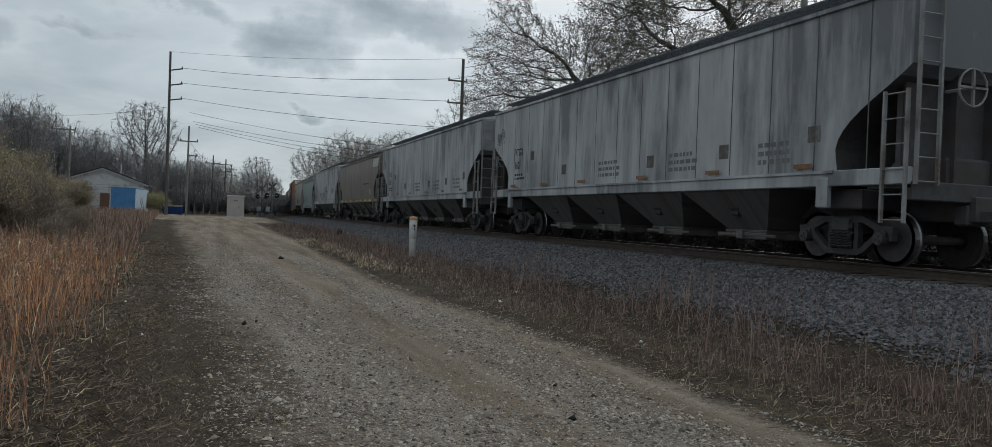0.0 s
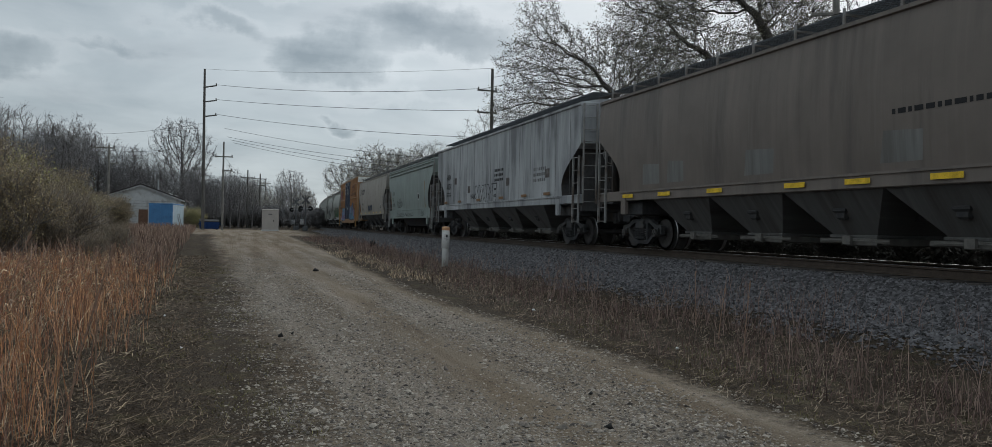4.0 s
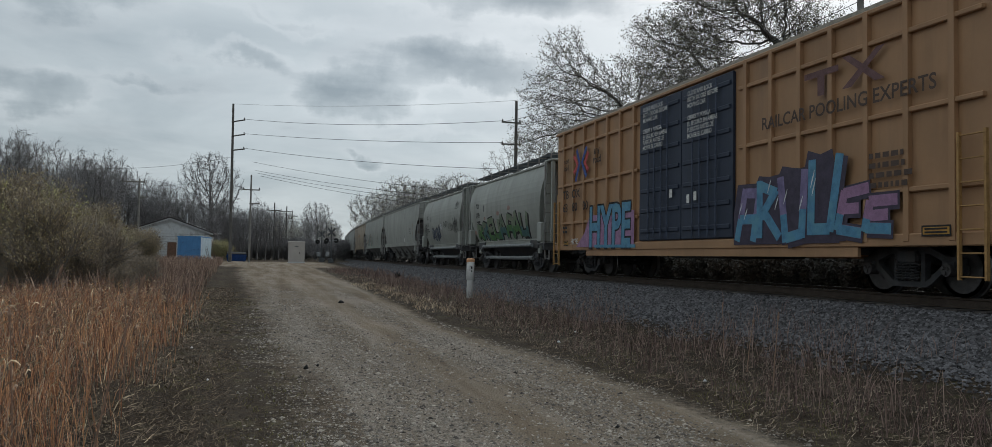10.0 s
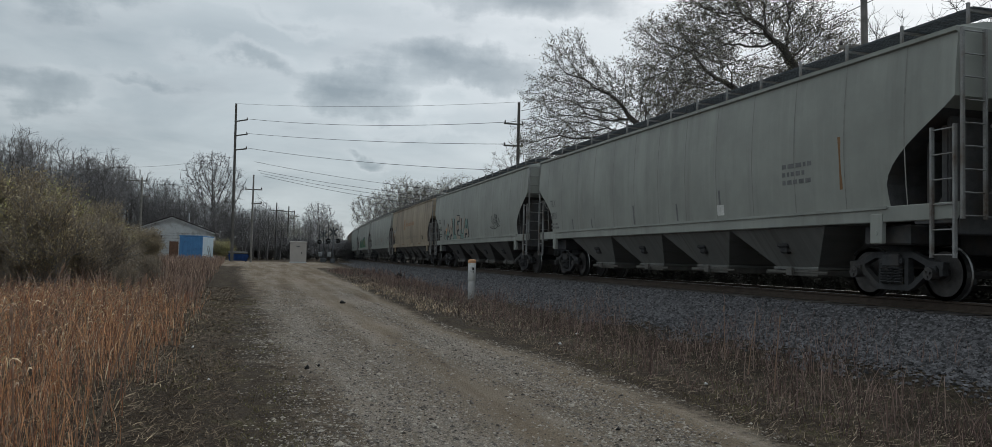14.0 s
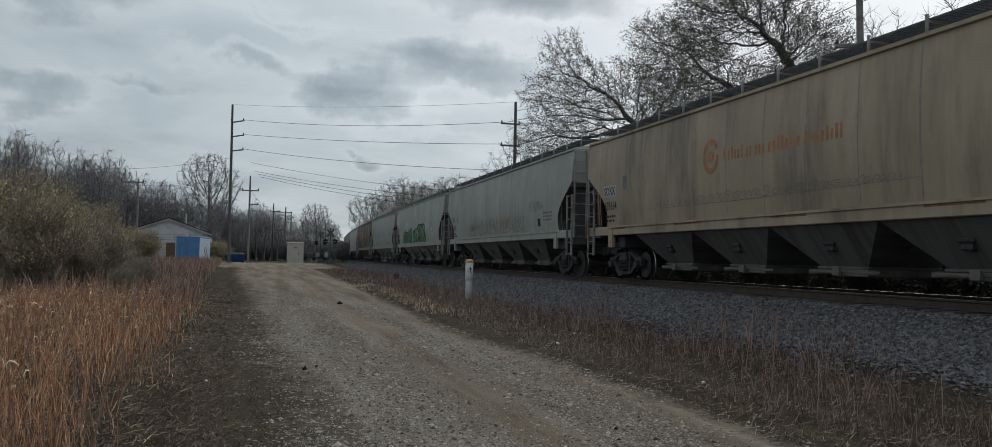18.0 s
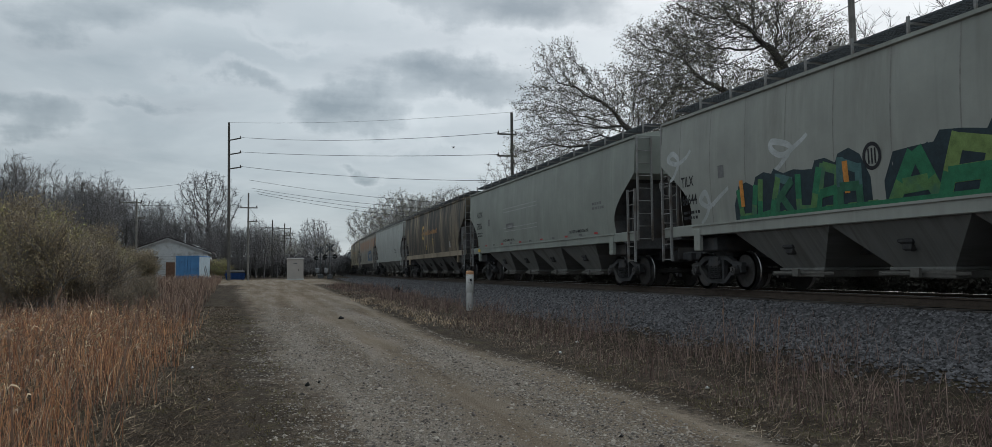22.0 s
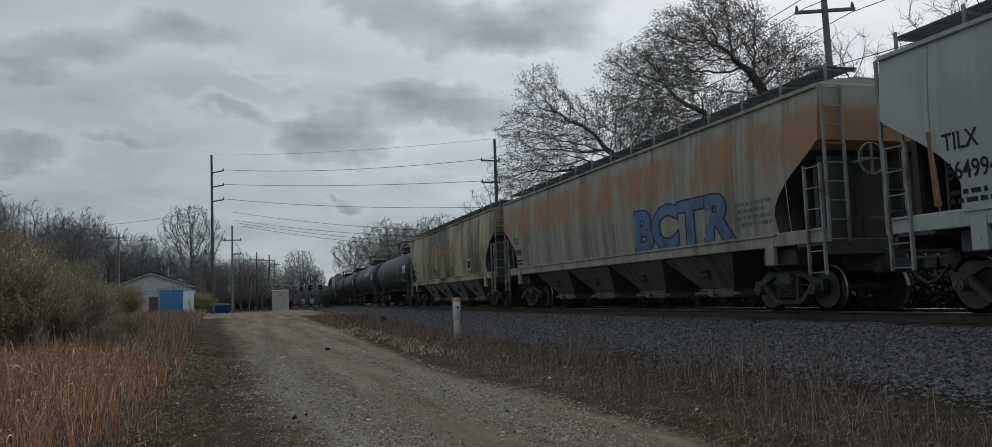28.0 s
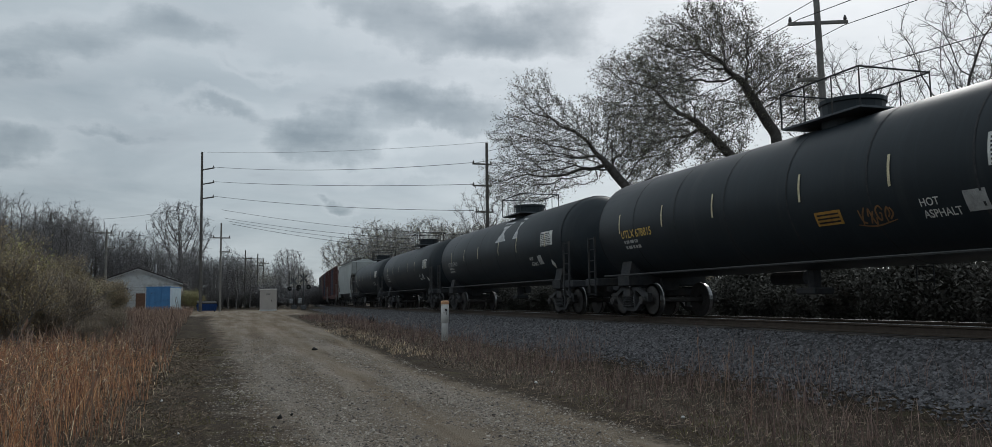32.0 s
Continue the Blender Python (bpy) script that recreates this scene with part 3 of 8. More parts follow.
def build_ballast():
    g = np.random.default_rng(5)
    n = 130000
    y = 4.0 + 92.0 * g.random(n) ** 2.1
    d = g.uniform(1.15, 5.2, n) + 0.25 * g.standard_normal(n)
    x = track_x(y) - d
    z = ground_z(x, y)
    keep = (d < 4.05 + 0.5 * wave(x, y) + 1.1 * g.random(n) ** 2) & (d > 0.95)
    size = g.uniform(0.014, 0.034, n) * (1 + 0.014 * y)
    p = np.stack([x, y, z + 0.3 * size], -1)[keep]
    v, f = pebbles(len(p), p, size[keep], 6, 0.75, False)
    tagged(new("ballast", numpy_mesh("ballast", v, f, "stone")), "grey crushed stone ballast on the shoulder of the track", "ballast", kind="stuff")
    xs = np.concatenate([np.arange(-4.2, -0.9, 0.33), [-0.5, 0.0, 0.5], np.arange(0.95, 5.0, 0.4)])
    ys = np.concatenate([np.arange(-40, 60, 2.0), np.arange(60, 620, 10.0)])
    X, Y = np.meshgrid(xs, ys)
    WX = track_x(Y) + X
    bed = RAIL_Z - 0.215 - np.clip((np.abs(X) - 1.75) / 2.7, 0, 1.2) * (RAIL_Z - 0.215 - 0.10)
    v = np.stack([WX, Y, bed + 0.006], -1).reshape(-1, 3)
    nx, ny = len(xs), len(ys)
    i = (np.arange(ny - 1)[:, None] * nx + np.arange(nx - 1)[None, :]).ravel()
    tagged(new("trackbed", numpy_mesh("trackbed", v, np.stack([i, i + 1, i + 1 + nx, i + nx], -1), "ballast_bed", True)), "bed of crushed grey stone under the track", "trackbed", kind="structure")


MAT["ballast_bed"] = material("ballast_bed_stone", (0.058, 0.056, 0.058), 0.95, var=0.45, scale=9, fine=30, bump=1.0, bump_dist=0.06)
build_ballast()


def build_track():
    track = tagged(new("railway_track"), "steel railway track on dark wooden ties", "track", kind="structure")
    prof = [(-0.07, 0), (0.07, 0), (0.07, 0.015), (0.012, 0.04), (0.012, 0.13), (0.036, 0.14), (0.036, 0.172), (-0.036, 0.172), (-0.036, 0.14), (-0.012, 0.13), (-0.012, 0.04), (-0.07, 0.015)]
    ys = list(range(-40, 60, 4)) + list(range(60, 620, 10))
    for side in (-0.753, 0.753):
        b = Build()
        b.loft([[(float(track_x(y)) + side + px, y, RAIL_Z - 0.172 + pz) for px, pz in prof] for y in ys])
        b.loft([[(float(track_x(y)) + side + px, y, RAIL_Z + pz) for px, pz in ((-0.026, 0.0), (0.026, 0.0), (0.024, 0.003), (-0.024, 0.003))] for y in ys], 1)
        part("rail", b, ["rail_steel", "tread_steel"], track, "rusty rail with a bright worn head")
    tie = shared("tie", lambda: Build().bevel_box(-1.3, 1.3, -0.11, 0.11, -0.17, 0.0, 0.015), "tie_wood")
    for i in range(230):
        y = -6 + i * 0.52
        part("tie", tie, "tie_wood", track, at=pose(float(track_x(y)), y, RAIL_Z - 0.175, 0, 0, random.uniform(-1, 1)))


build_track()

# ---- the train ----
SPEED, GAIN = 11.848, 0.01459       # metres a second at 16 s, and its growth


def run(t):
    """How far the train has come along the track at t seconds, counted from 16 s."""
    return SPEED * (t - 16) + GAIN * (t - 16) ** 2


WHEELS = []
CARS = []
FLAT = lambda z: 1.56
CURVED = lambda z: 1.47 + 0.11 * math.sin(math.pi * min(1.0, max(0.0, (z - 1.3) / 3.3)))
ROUND = lambda z: 1.57 - 0.46 * ((z - 3.0) / 1.5) ** 2 if z > 3.0 else 1.57 - 0.42 * ((3.0 - z) / 1.8) ** 2


def wheelset_mesh():
    b = Build()
    b.tube([(-1.12, 0, 0), (1.12, 0, 0)], 0.075, 8)
    for s in (-1, 1):
        ring = lambda x, r: [(s * x, r * math.cos(2 * math.pi * i / 28), r * math.sin(2 * math.pi * i / 28)) for i in range(28)]
        b.loft([ring(0.70, 0.16), ring(0.70, 0.34), ring(0.69, 0.40), ring(0.685, 0.485), ring(0.715, 0.485)], 0, False)
        b.loft([ring(0.715, 0.485), ring(0.73, 0.462), ring(0.83, 0.457)], 1, False)
        b.loft([ring(0.83, 0.457), ring(0.83, 0.39), ring(0.77, 0.37), ring(0.77, 0.18), ring(0.84, 0.15), ring(0.84, 0.04)], 0, True)
        b.tube([(s * 1.0, 0, 0), (s * 1.19, 0, 0)], 0.11, 12)
        for i in range(3):
            q = 2 * math.pi * i / 3
            b.box(s * 1.195 - 0.02, s * 1.195 + 0.02, 0.05 * math.cos(q) - 0.02, 0.05 * math.cos(q) + 0.02, 0.05 * math.sin(q) - 0.02, 0.05 * math.sin(q) + 0.02)
    return b


def side_frame_mesh():
    """A cast truck side: an arched top chord, a sagging bottom chord, columns and jaws, open between."""
    b = Build()

    def beam(pts, w, x0=-0.06, x1=0.06):
        rings = []
        for i, (y, z) in enumerate(pts):
            p, q = pts[max(i - 1, 0)], pts[min(i + 1, len(pts) - 1)]
            d = math.hypot(q[0] - p[0], q[1] - p[1])
            ny, nz = -(q[1] - p[1]) / d * w / 2, (q[0] - p[0]) / d * w / 2
            rings.append([(x0, y - ny, z - nz), (x1, y - ny, z - nz), (x1, y + ny, z + nz), (x0, y + ny, z + nz)])
        b.loft(rings)

    beam([(-1.12, 0.60), (-0.80, 0.63), (-0.45, 0.78), (0.45, 0.78), (0.80, 0.63), (1.12, 0.60)], 0.11)
    beam([(-0.86, 0.58), (-0.46, 0.25), (-0.36, 0.20), (0.36, 0.20), (0.46, 0.25), (0.86, 0.58)], 0.10)
    for s in (-1, 1):
        beam([(s * 0.31, 0.22), (s * 0.31, 0.76)], 0.09)
        beam([(s * 0.76, 0.60), (s * 0.74, 0.40)], 0.06)
        beam([(s * 1.06, 0.62), (s * 1.08, 0.42)], 0.07)
        b.bevel_box(-0.10, 0.08, s * 0.9 - 0.10, s * 0.9 + 0.10, 0.46, 0.60, 0.02)
    b.bevel_box(-0.12, 0.08, -0.27, 0.27, 0.60, 0.72, 0.03)
    return b


def spring_mesh():
    """One coil spring of a truck's nest."""
    return Build().tube([(-0.1 + 0.072 * math.cos(q), 0.072 * math.sin(q), 0.27 + 0.05 * q / (2 * math.pi)) for q in (2 * math.pi * j / 9 for j in range(55))], 0.015, 4)


def bogie(car, y):
    bo = part("bogie", shared("bolster", lambda: Build().bevel_box(-1.15, 1.15, -0.2, 0.2, 0.56, 0.8, 0.03).bevel_box(-0.35, 0.35, -0.35, 0.35, 0.78, 0.92, 0.03), "black_steel"), "", car, at=(0, y, 0))
    for s in (-1, 1):
        part("side_frame", shared("side_frame", side_frame_mesh, "frame_steel"), "", bo, at=pose(s * 1.02, 0, 0, 0, 0, 0 if s < 0 else 180))
        for q in (-0.17, 0.0, 0.17) if s < 0 else ():
            part("spring", shared("spring", spring_mesh, "frame_steel"), "", bo, at=(s * 1.02, q, 0))
        w = part("wheelset", shared("wheelset", wheelset_mesh, ["wheel_steel", "tread_steel"]), "", bo, "steel wheelset with bright worn treads", at=(0, s * 0.9, 0.457))
        WHEELS.append((w, s * 0.9))
    return bo


MAT["frame_steel"] = material("dusty_cast_steel", (0.056, 0.056, 0.058), 0.85, second=(0.07, 0.065, 0.06), second_amount=0.3)


def ladder_mesh(w, z0, z1, step=0.36):
    """Two rails and rungs in the plane of local x and z, standing 6 cm off."""
    b = Build()
    for x in (0, w):
        b.box(x - 0.022, x + 0.022, -0.03, 0.03, z0, z1)
    n = max(2, int((z1 - z0) / step))
    for i in range(n + 1):
        z = z0 + 0.05 + (z1 - z0 - 0.1) * i / n
        b.tube([(0, 0, z), (w, 0, z)], 0.014, 5)
    return b


def ladder(car, x, y, rz, w, z0, z1, mat):
    return part("ladder", shared(("ladder", w, z0, z1, mat), lambda: ladder_mesh(w, z0, z1), mat), "", car, at=pose(x, y, 0, 0, 0, rz))


def coupler_mesh():
    b = Build()
    b.bevel_box(-0.1, 0.1, -0.1, 0.55, 0.78, 0.98, 0.02)
    b.bevel_box(-0.16, 0.16, 0.45, 0.72, 0.74, 1.0, 0.04)
    b.bevel_box(-0.3, 0.3, -0.2, 0.02, 0.72, 1.06, 0.03)
    b.tube([(-0.35, 0.0, 0.8), (-0.33, 0.3, 0.55), (-0.25, 0.6, 0.5), (-0.2, 0.85, 0.62)], 0.03, 6)
    return b


def couplers(car, h):
    for s in (-1, 1):
        part("coupler", shared("coupler", coupler_mesh, "black_steel"), "", car, at=pose(0, s * h, 0, 0, 0, 0 if s > 0 else 180))


def grating_mesh(length, z):
    """A roof walkway: two gratings on brackets with upright stays at the roof's edge."""
    b = Build()
    for s in (-1, 1):
        for k in range(9):
            x = s * (0.52 + 0.076 * k)
            b.box(x - 0.008, x + 0.008, -length / 2, length / 2, z + 0.325, z + 0.36)
        n = int(length / 0.12)
        for i in range(n + 1):
            y = -length / 2 + length * i / n
            b.box(min(s * 0.5, s * 1.14), max(s * 0.5, s * 1.14), y - 0.012, y + 0.012, z + 0.33, z + 0.352)
    return b


def stay_mesh(z, x0):
    return Build().box(-x0 - 0.02, -x0 + 0.02, -0.025, 0.025, z - 0.02, z + 0.42).box(-x0, -0.5, -0.02, 0.02, z + 0.28, z + 0.32)


def bay_mesh(lt, lb, xt, xb, z1, z0):
    """A hopper bay: a pyramid that narrows to its outlet."""
    b = Build()
    ring = lambda x, l, z: [(-x, -l / 2, z), (x, -l / 2, z), (x, l / 2, z), (-x, l / 2, z)]
    b.loft([ring(xt, lt, z1), ring(xt - 0.02, lt - 0.06, z1 - 0.05), ring(xb, lb, z0)])
    b.bevel_box(-xb - 0.05, xb + 0.05, -lb / 2 - 0.05, lb / 2 + 0.05, z0 - 0.06, z0, 0.01)
    return b


def gate_mesh(lb, xb, z0):
    b = Build()
    b.bevel_box(-xb - 0.12, xb + 0.12, -lb / 2 - 0.1, lb * 0.12, z0 - 0.2, z0 - 0.06, 0.02)
    b.bevel_box(-xb - 0.06, xb + 0.06, lb * 0.16, lb / 2 + 0.35, z0 - 0.17, z0 - 0.07, 0.02)
    for s in (-1, 1):
        b.tube([(s * (xb + 0.1), -lb / 2 - 0.4, z0 - 0.12), (s * (xb + 0.1), lb / 2 + 0.2, z0 - 0.12)], 0.035, 6)
        b.box(s * (xb + 0.24) - 0.03, s * (xb + 0.24) + 0.03, -0.15, 0.05, z0 - 0.18, z0 - 0.02)
    return b


def conform(profile, u, z, lift):
    return (-(profile(z) + lift), -u, z)


LETTERS = {}


def letter_shape(text, bold=0.0):
    """The outline of a word as flat triangles, one unit high."""
    key = (text, bold)
    if key not in LETTERS:
        cu = bpy.data.curves.new("word", "FONT")
        cu.body, cu.size, cu.fill_mode, cu.resolution_u, cu.offset = text, 1.38, "FRONT", 3, bold
        ob = new("word", cu)
        me = bpy.data.meshes.new_from_object(ob.evaluated_get(bpy.context.evaluated_depsgraph_get()))
        v = [tuple(p.co[:2]) for p in me.vertices]
        f = [tuple(p.vertices) for p in me.polygons]
        bpy.data.objects.remove(ob)
        bpy.data.curves.remove(cu)
        bpy.data.meshes.remove(me)
        LETTERS[key] = (v, f)
    return LETTERS[key]


def lettering(car, text, u, z, h, mat="letter_black", profile=FLAT, lift=0.006, wide=1.0, slant=0.0, bold=0.02, name="lettering", label="", bent=None):
    """Words on the side that faces the lane: u is along the side from the car's middle, z the foot of the letters."""
    v, f = letter_shape(text, bold)
    b = Build()
    pts = []
    for x, y in v:
        dz = bent(x * h * wide) if bent else 0.0
        pts.append(conform(profile, u + (x + slant * y) * h * wide, z + y * h + dz, lift))
    b.poly(pts, f)
    return part(name, b, mat, car, label)


def patch(car, name, shape, mat, profile=FLAT, lift=0.004, label=""):
    """A flat painted shape, cut into strips so that it follows the side. shape: (u, z) corners in order, convex or star-like."""
    b = Build()
    cu, cz = sum(p[0] for p in shape) / len(shape), sum(p[1] for p in shape) / len(shape)
    pts = [conform(profile, cu, cz, lift)]
    n = len(shape)
    for k in (0.5, 1.0):
        pts += [conform(profile, cu + (u - cu) * k, cz + (z - cz) * k, lift) for u, z in shape]
    f = [(0, 1 + i, 1 + (i + 1) % n) for i in range(n)] + [(1 + i, 1 + n + i, 1 + n + (i + 1) % n, 1 + (i + 1) % n) for i in range(n)]
    b.poly(pts, f)
    return part(name, b, mat, car, label)


def bar(car, name, u0, u1, z0, z1, mat, profile=FLAT, lift=0.005, label=""):
    n = max(1, int((z1 - z0) / 0.09))
    b = Build()
    for i in range(n):
        a, c = z0 + (z1 - z0) * i / n, z0 + (z1 - z0) * (i + 1) / n
        b.poly([conform(profile, u0, a, lift), conform(profile, u1, a, lift), conform(profile, u1, c, lift), conform(profile, u0, c, lift)], [(0, 1, 2, 3)])
    return part(name, b, mat, car, label)


def small_print(car, u, z, w, h, rows, mat, profile, seed):
    """Lines of print too small to read, as short bars."""
    g = random.Random(seed)
    b = Build()
    for r in range(rows):
        zz, uu = z - r * h / rows, u
        while uu < u + w * g.uniform(0.75, 1.0):
            l = g.uniform(0.06, 0.22)
            zc, zd = zz, zz + 0.55 * h / rows
            b.poly([conform(profile, uu, zc, 0.005), conform(profile, uu + l, zc, 0.005), conform(profile, uu + l, zd, 0.005), conform(profile, uu, zd, 0.005)], [(0, 1, 2, 3)])
            uu += l + 0.05
    return tagged(part("small_print", b, mat, car), kind="stuff")


def smooth_line(pts, fine=6):
    out = []
    for i in range(len(pts) - 1):
        p0, p1, p2, p3 = pts[max(i - 1, 0)], pts[i], pts[i + 1], pts[min(i + 2, len(pts) - 1)]
        for k in range(fine):
            s = k / fine
            out.append(tuple(0.5 * (2 * b + (c - a) * s + (2 * a - 5 * b + 4 * c - d) * s * s + (3 * b - a - 3 * c + d) * s ** 3) for a, b, c, d in zip(p0, p1, p2, p3)))
    return out + [pts[-1]]


def ribbon(b, line, width, profile, lift, taper=0.0):
    """A painted stroke of even width along a line of (u, z)."""
    n, quad = len(line), []
    for i, (x, y) in enumerate(line):
        q, r = line[min(i + 1, n - 1)], line[max(i - 1, 0)]
        d = math.hypot(q[0] - r[0], q[1] - r[1]) or 1
        w = width / 2 * (1 - taper * abs(2 * i / (n - 1) - 1))
        nx, ny = -(q[1] - r[1]) / d * w, (q[0] - r[0]) / d * w
        quad += [conform(profile, x + nx, y + ny, lift), conform(profile, x - nx, y - ny, lift)]
    b.poly(quad, [(2 * i, 2 * i + 1, 2 * i + 3, 2 * i + 2) for i in range(n - 1)])


STROKES = (
    ([(0.1, 0.1), (0.35, 0.9), (0.5, 0.25), (0.75, 1.0), (0.95, 0.2)],),
    ([(0.9, 0.7), (0.5, 1.0), (0.1, 0.7), (0.2, 0.3), (0.6, 0.25), (0.7, 0.55), (0.4, 0.6)],),
    ([(0.1, 0.9), (0.35, 0.3), (0.9, 0.15)], [(0.3, 0.05), (0.55, 0.6), (0.95, 0.95)]),
    ([(0.05, 0.5), (0.3, 0.95), (0.55, 0.5), (0.8, 0.05), (1.0, 0.45)], [(0.2, 0.15), (0.8, 0.85)]),
    ([(0.15, 0.0), (0.05, 0.6), (0.4, 1.0), (0.6, 0.6), (0.35, 0.35)], [(0.5, 0.2), (0.95, 0.5), (0.7, 1.0)]),
    ([(0.1, 1.0), (0.45, 0.7), (0.3, 0.35), (0.9, 0.0)], [(0.6, 0.95), (0.9, 0.6), (0.65, 0.4)]),
    ([(0.0, 0.2), (0.4, 0.05), (0.85, 0.3), (0.9, 0.75), (0.55, 0.9), (0.4, 0.55), (0.7, 0.45)],),
)


def scribble(car, u, z, w, h, mat, profile, seed, width=0.05, loops=7, label=""):
    """A sprayed tag that cannot be read: thin looping strokes."""
    g = random.Random(seed)
    b = Build()
    step = w / loops
    for i in range(loops):
        x, k, lean = u + step * i, h * g.uniform(0.6, 1.0), g.uniform(0.0, 0.25)
        for line in g.choice(STROKES):
            pts = [(x + step * (0.95 * p + lean * q) + g.gauss(0, 0.03) * step, z + k * q + g.gauss(0, 0.03) * h) for p, q in line]
            ribbon(b, smooth_line(pts, 5), width * 0.8, profile, 0.007, 0.3)
    tail = [(u - 0.1 * w, z + 0.1 * h), (u + 0.4 * w, z - 0.05 * h), (u + 1.05 * w, z + 0.15 * h)]
    ribbon(b, smooth_line(tail, 6), width * 0.6, profile, 0.0066, 0.6)
    return part("graffiti", b, mat, car, label)


def wild_letters(car, u, z, w, h, n, outline, fills, profile, seed, label="", light=None):
    """Block graffiti: fat leaning strokes with a dark outline, one part a letter."""
    g = random.Random(seed)
    step = w / n
    for i in range(n):
        lean, up, size = g.uniform(-0.05, 0.25), g.uniform(-0.05, 0.1) * h, g.uniform(0.9, 1.12)
        fat = 0.36 * min(step, h)
        shape = g.choice(STROKES)
        lines = []
        for line in shape:
            lines.append(smooth_line([(u + step * (i + 0.08 + 0.84 * p + lean * (q - 0.5)) + g.gauss(0, 0.02) * step, z + 0.16 * h + up + 0.76 * h * size * q) for p, q in line], 5))
        back, front, shine = Build(), Build(), Build()
        for k, line in enumerate(lines):
            ribbon(back, line, fat * 1.45, profile, 0.005 + 0.0006 * k + 0.0012 * (i % 2))
            ribbon(front, line, fat, profile, 0.0095 + 0.0006 * k + 0.0012 * (i % 2))
            ribbon(shine, [(x - 0.16 * fat, y + 0.12 * fat) for x, y in line], fat * 0.2, profile, 0.0135 + 0.0006 * k + 0.0012 * (i % 2), 0.8)
        letter = part("graffiti", back, outline, car, label)
        part("fill", front, fills[i % len(fills)], letter)
        part("highlight", shine, light or (fills[(i + 1) % len(fills)] if len(fills) > 1 else outline), letter)


ANGLES = (((0.08, 0, 0.2, 1), (0.2, 0.95, 0.85, 0.8), (0.85, 0.85, 0.8, 0), (0.12, 0.42, 0.85, 0.42)),
          ((0.1, 0, 0.1, 1), (0.1, 0.93, 0.9, 1.0), (0.1, 0.5, 0.7, 0.55), (0.1, 0.06, 0.9, 0.0)),
          ((0.05, 1, 0.2, 0), (0.2, 0.07, 0.8, 0.07), (0.8, 0, 0.95, 1)),
          ((0.1, 0, 0.15, 1), (0.15, 0.92, 0.85, 0.75), (0.85, 0.8, 0.2, 0.4), (0.35, 0.45, 0.9, 0)),
          ((0.0, 0, 0.5, 1), (0.5, 1, 0.95, 0), (0.25, 0.35, 0.75, 0.35)))


def block_piece(car, u, z, w, heights, outline, fill, foot, profile, seed, label="", halo=0.0, shine=None):
    """Angular graffiti: straight strokes with a dark edge, in two tones, one part a letter, on a dark sprayed ground."""
    g = random.Random(seed)
    n = len(heights)
    step = w / n
    if halo:
        b = Build()
        tops = []
        for i, h in enumerate(heights):
            tops += [(u + step * (i + 0.05), z + h * g.uniform(0.98, 1.1)), (u + step * (i + 0.5), z + h * g.uniform(0.92, 1.12)), (u + step * (i + 0.92), z + h * g.uniform(0.9, 1.05))]
        tops = [(u - halo, z + heights[0] * 0.5)] + tops + [(u + w + halo, z + heights[-1] * 0.55)]
        for (ua, za), (ub, zb) in zip(tops[:-1], tops[1:]):
            for k in range(8):
                lo, hi = k / 8, (k + 1) / 8
                fa, fb = z - 0.5 * halo, z - 0.5 * halo
                b.poly([conform(profile, ua, fa + (za - fa) * lo, 0.0045), conform(profile, ub, fb + (zb - fb) * lo, 0.0045), conform(profile, ub, fb + (zb - fb) * hi, 0.0045), conform(profile, ua, fa + (za - fa) * hi, 0.0045)], [(0, 1, 2, 3)])
        part("spray_ground", b, outline, car, "dark sprayed ground behind the letters")
    for i, h in enumerate(heights):
        back, front, low = Build(), Build(), Build()
        fat, lean = 0.27 * step, g.uniform(-0.05, 0.32)
        lift = 0.0016 * (i % 2)
        for k, (a, b, c, d) in enumerate(ANGLES[g.randrange(5)]):
            p = [(u + step * (i - 0.04 + 1.06 * q + lean * r) + g.gauss(0, 0.02) * step, z + h * (0.04 + 0.9 * r + g.gauss(0, 0.03))) for q, r in ((a, b), (c, d))]
            p = [(p[0][0] + (p[1][0] - p[0][0]) * m / 6, p[0][1] + (p[1][1] - p[0][1]) * m / 6) for m in range(7)]
            ribbon(back, [(x + 0.06 * step, y - 0.025 * h) for x, y in p], fat * 1.6, profile, 0.0065 + 0.0006 * k + lift)
            ribbon(front, p, fat, profile, 0.0105 + 0.0006 * k + lift)
            if min(b, d) < 0.45:
                e, f = (p[0], p[-1]) if b <= d else (p[-1], p[0])
                m = min(1.0, 0.42 / max(0.05, abs(d - b)))
                ribbon(low, [(e[0] + (f[0] - e[0]) * m * q / 4, e[1] + (f[1] - e[1]) * m * q / 4) for q in range(5)], fat * 0.96, profile, 0.0145 + 0.0006 * k + lift)
        letter = part("graffiti", back, outline, car, label)
        part("fill", front, fill[i % len(fill)], letter)
        if low.v:
            part("fade", low, foot[i % len(foot)], letter)
        if shine:
            b = Build()
            for _ in range(2):
                x, y = u + step * (i + g.uniform(0.1, 0.8)), z + h * g.uniform(0.35, 0.75)
                ribbon(b, [(x + 0.03 * q * step, y + 0.04 * q * h) for q in range(6)], 0.045 * step, profile, 0.0185 + lift, 0.7)
            part("highlight", b, shine, letter)


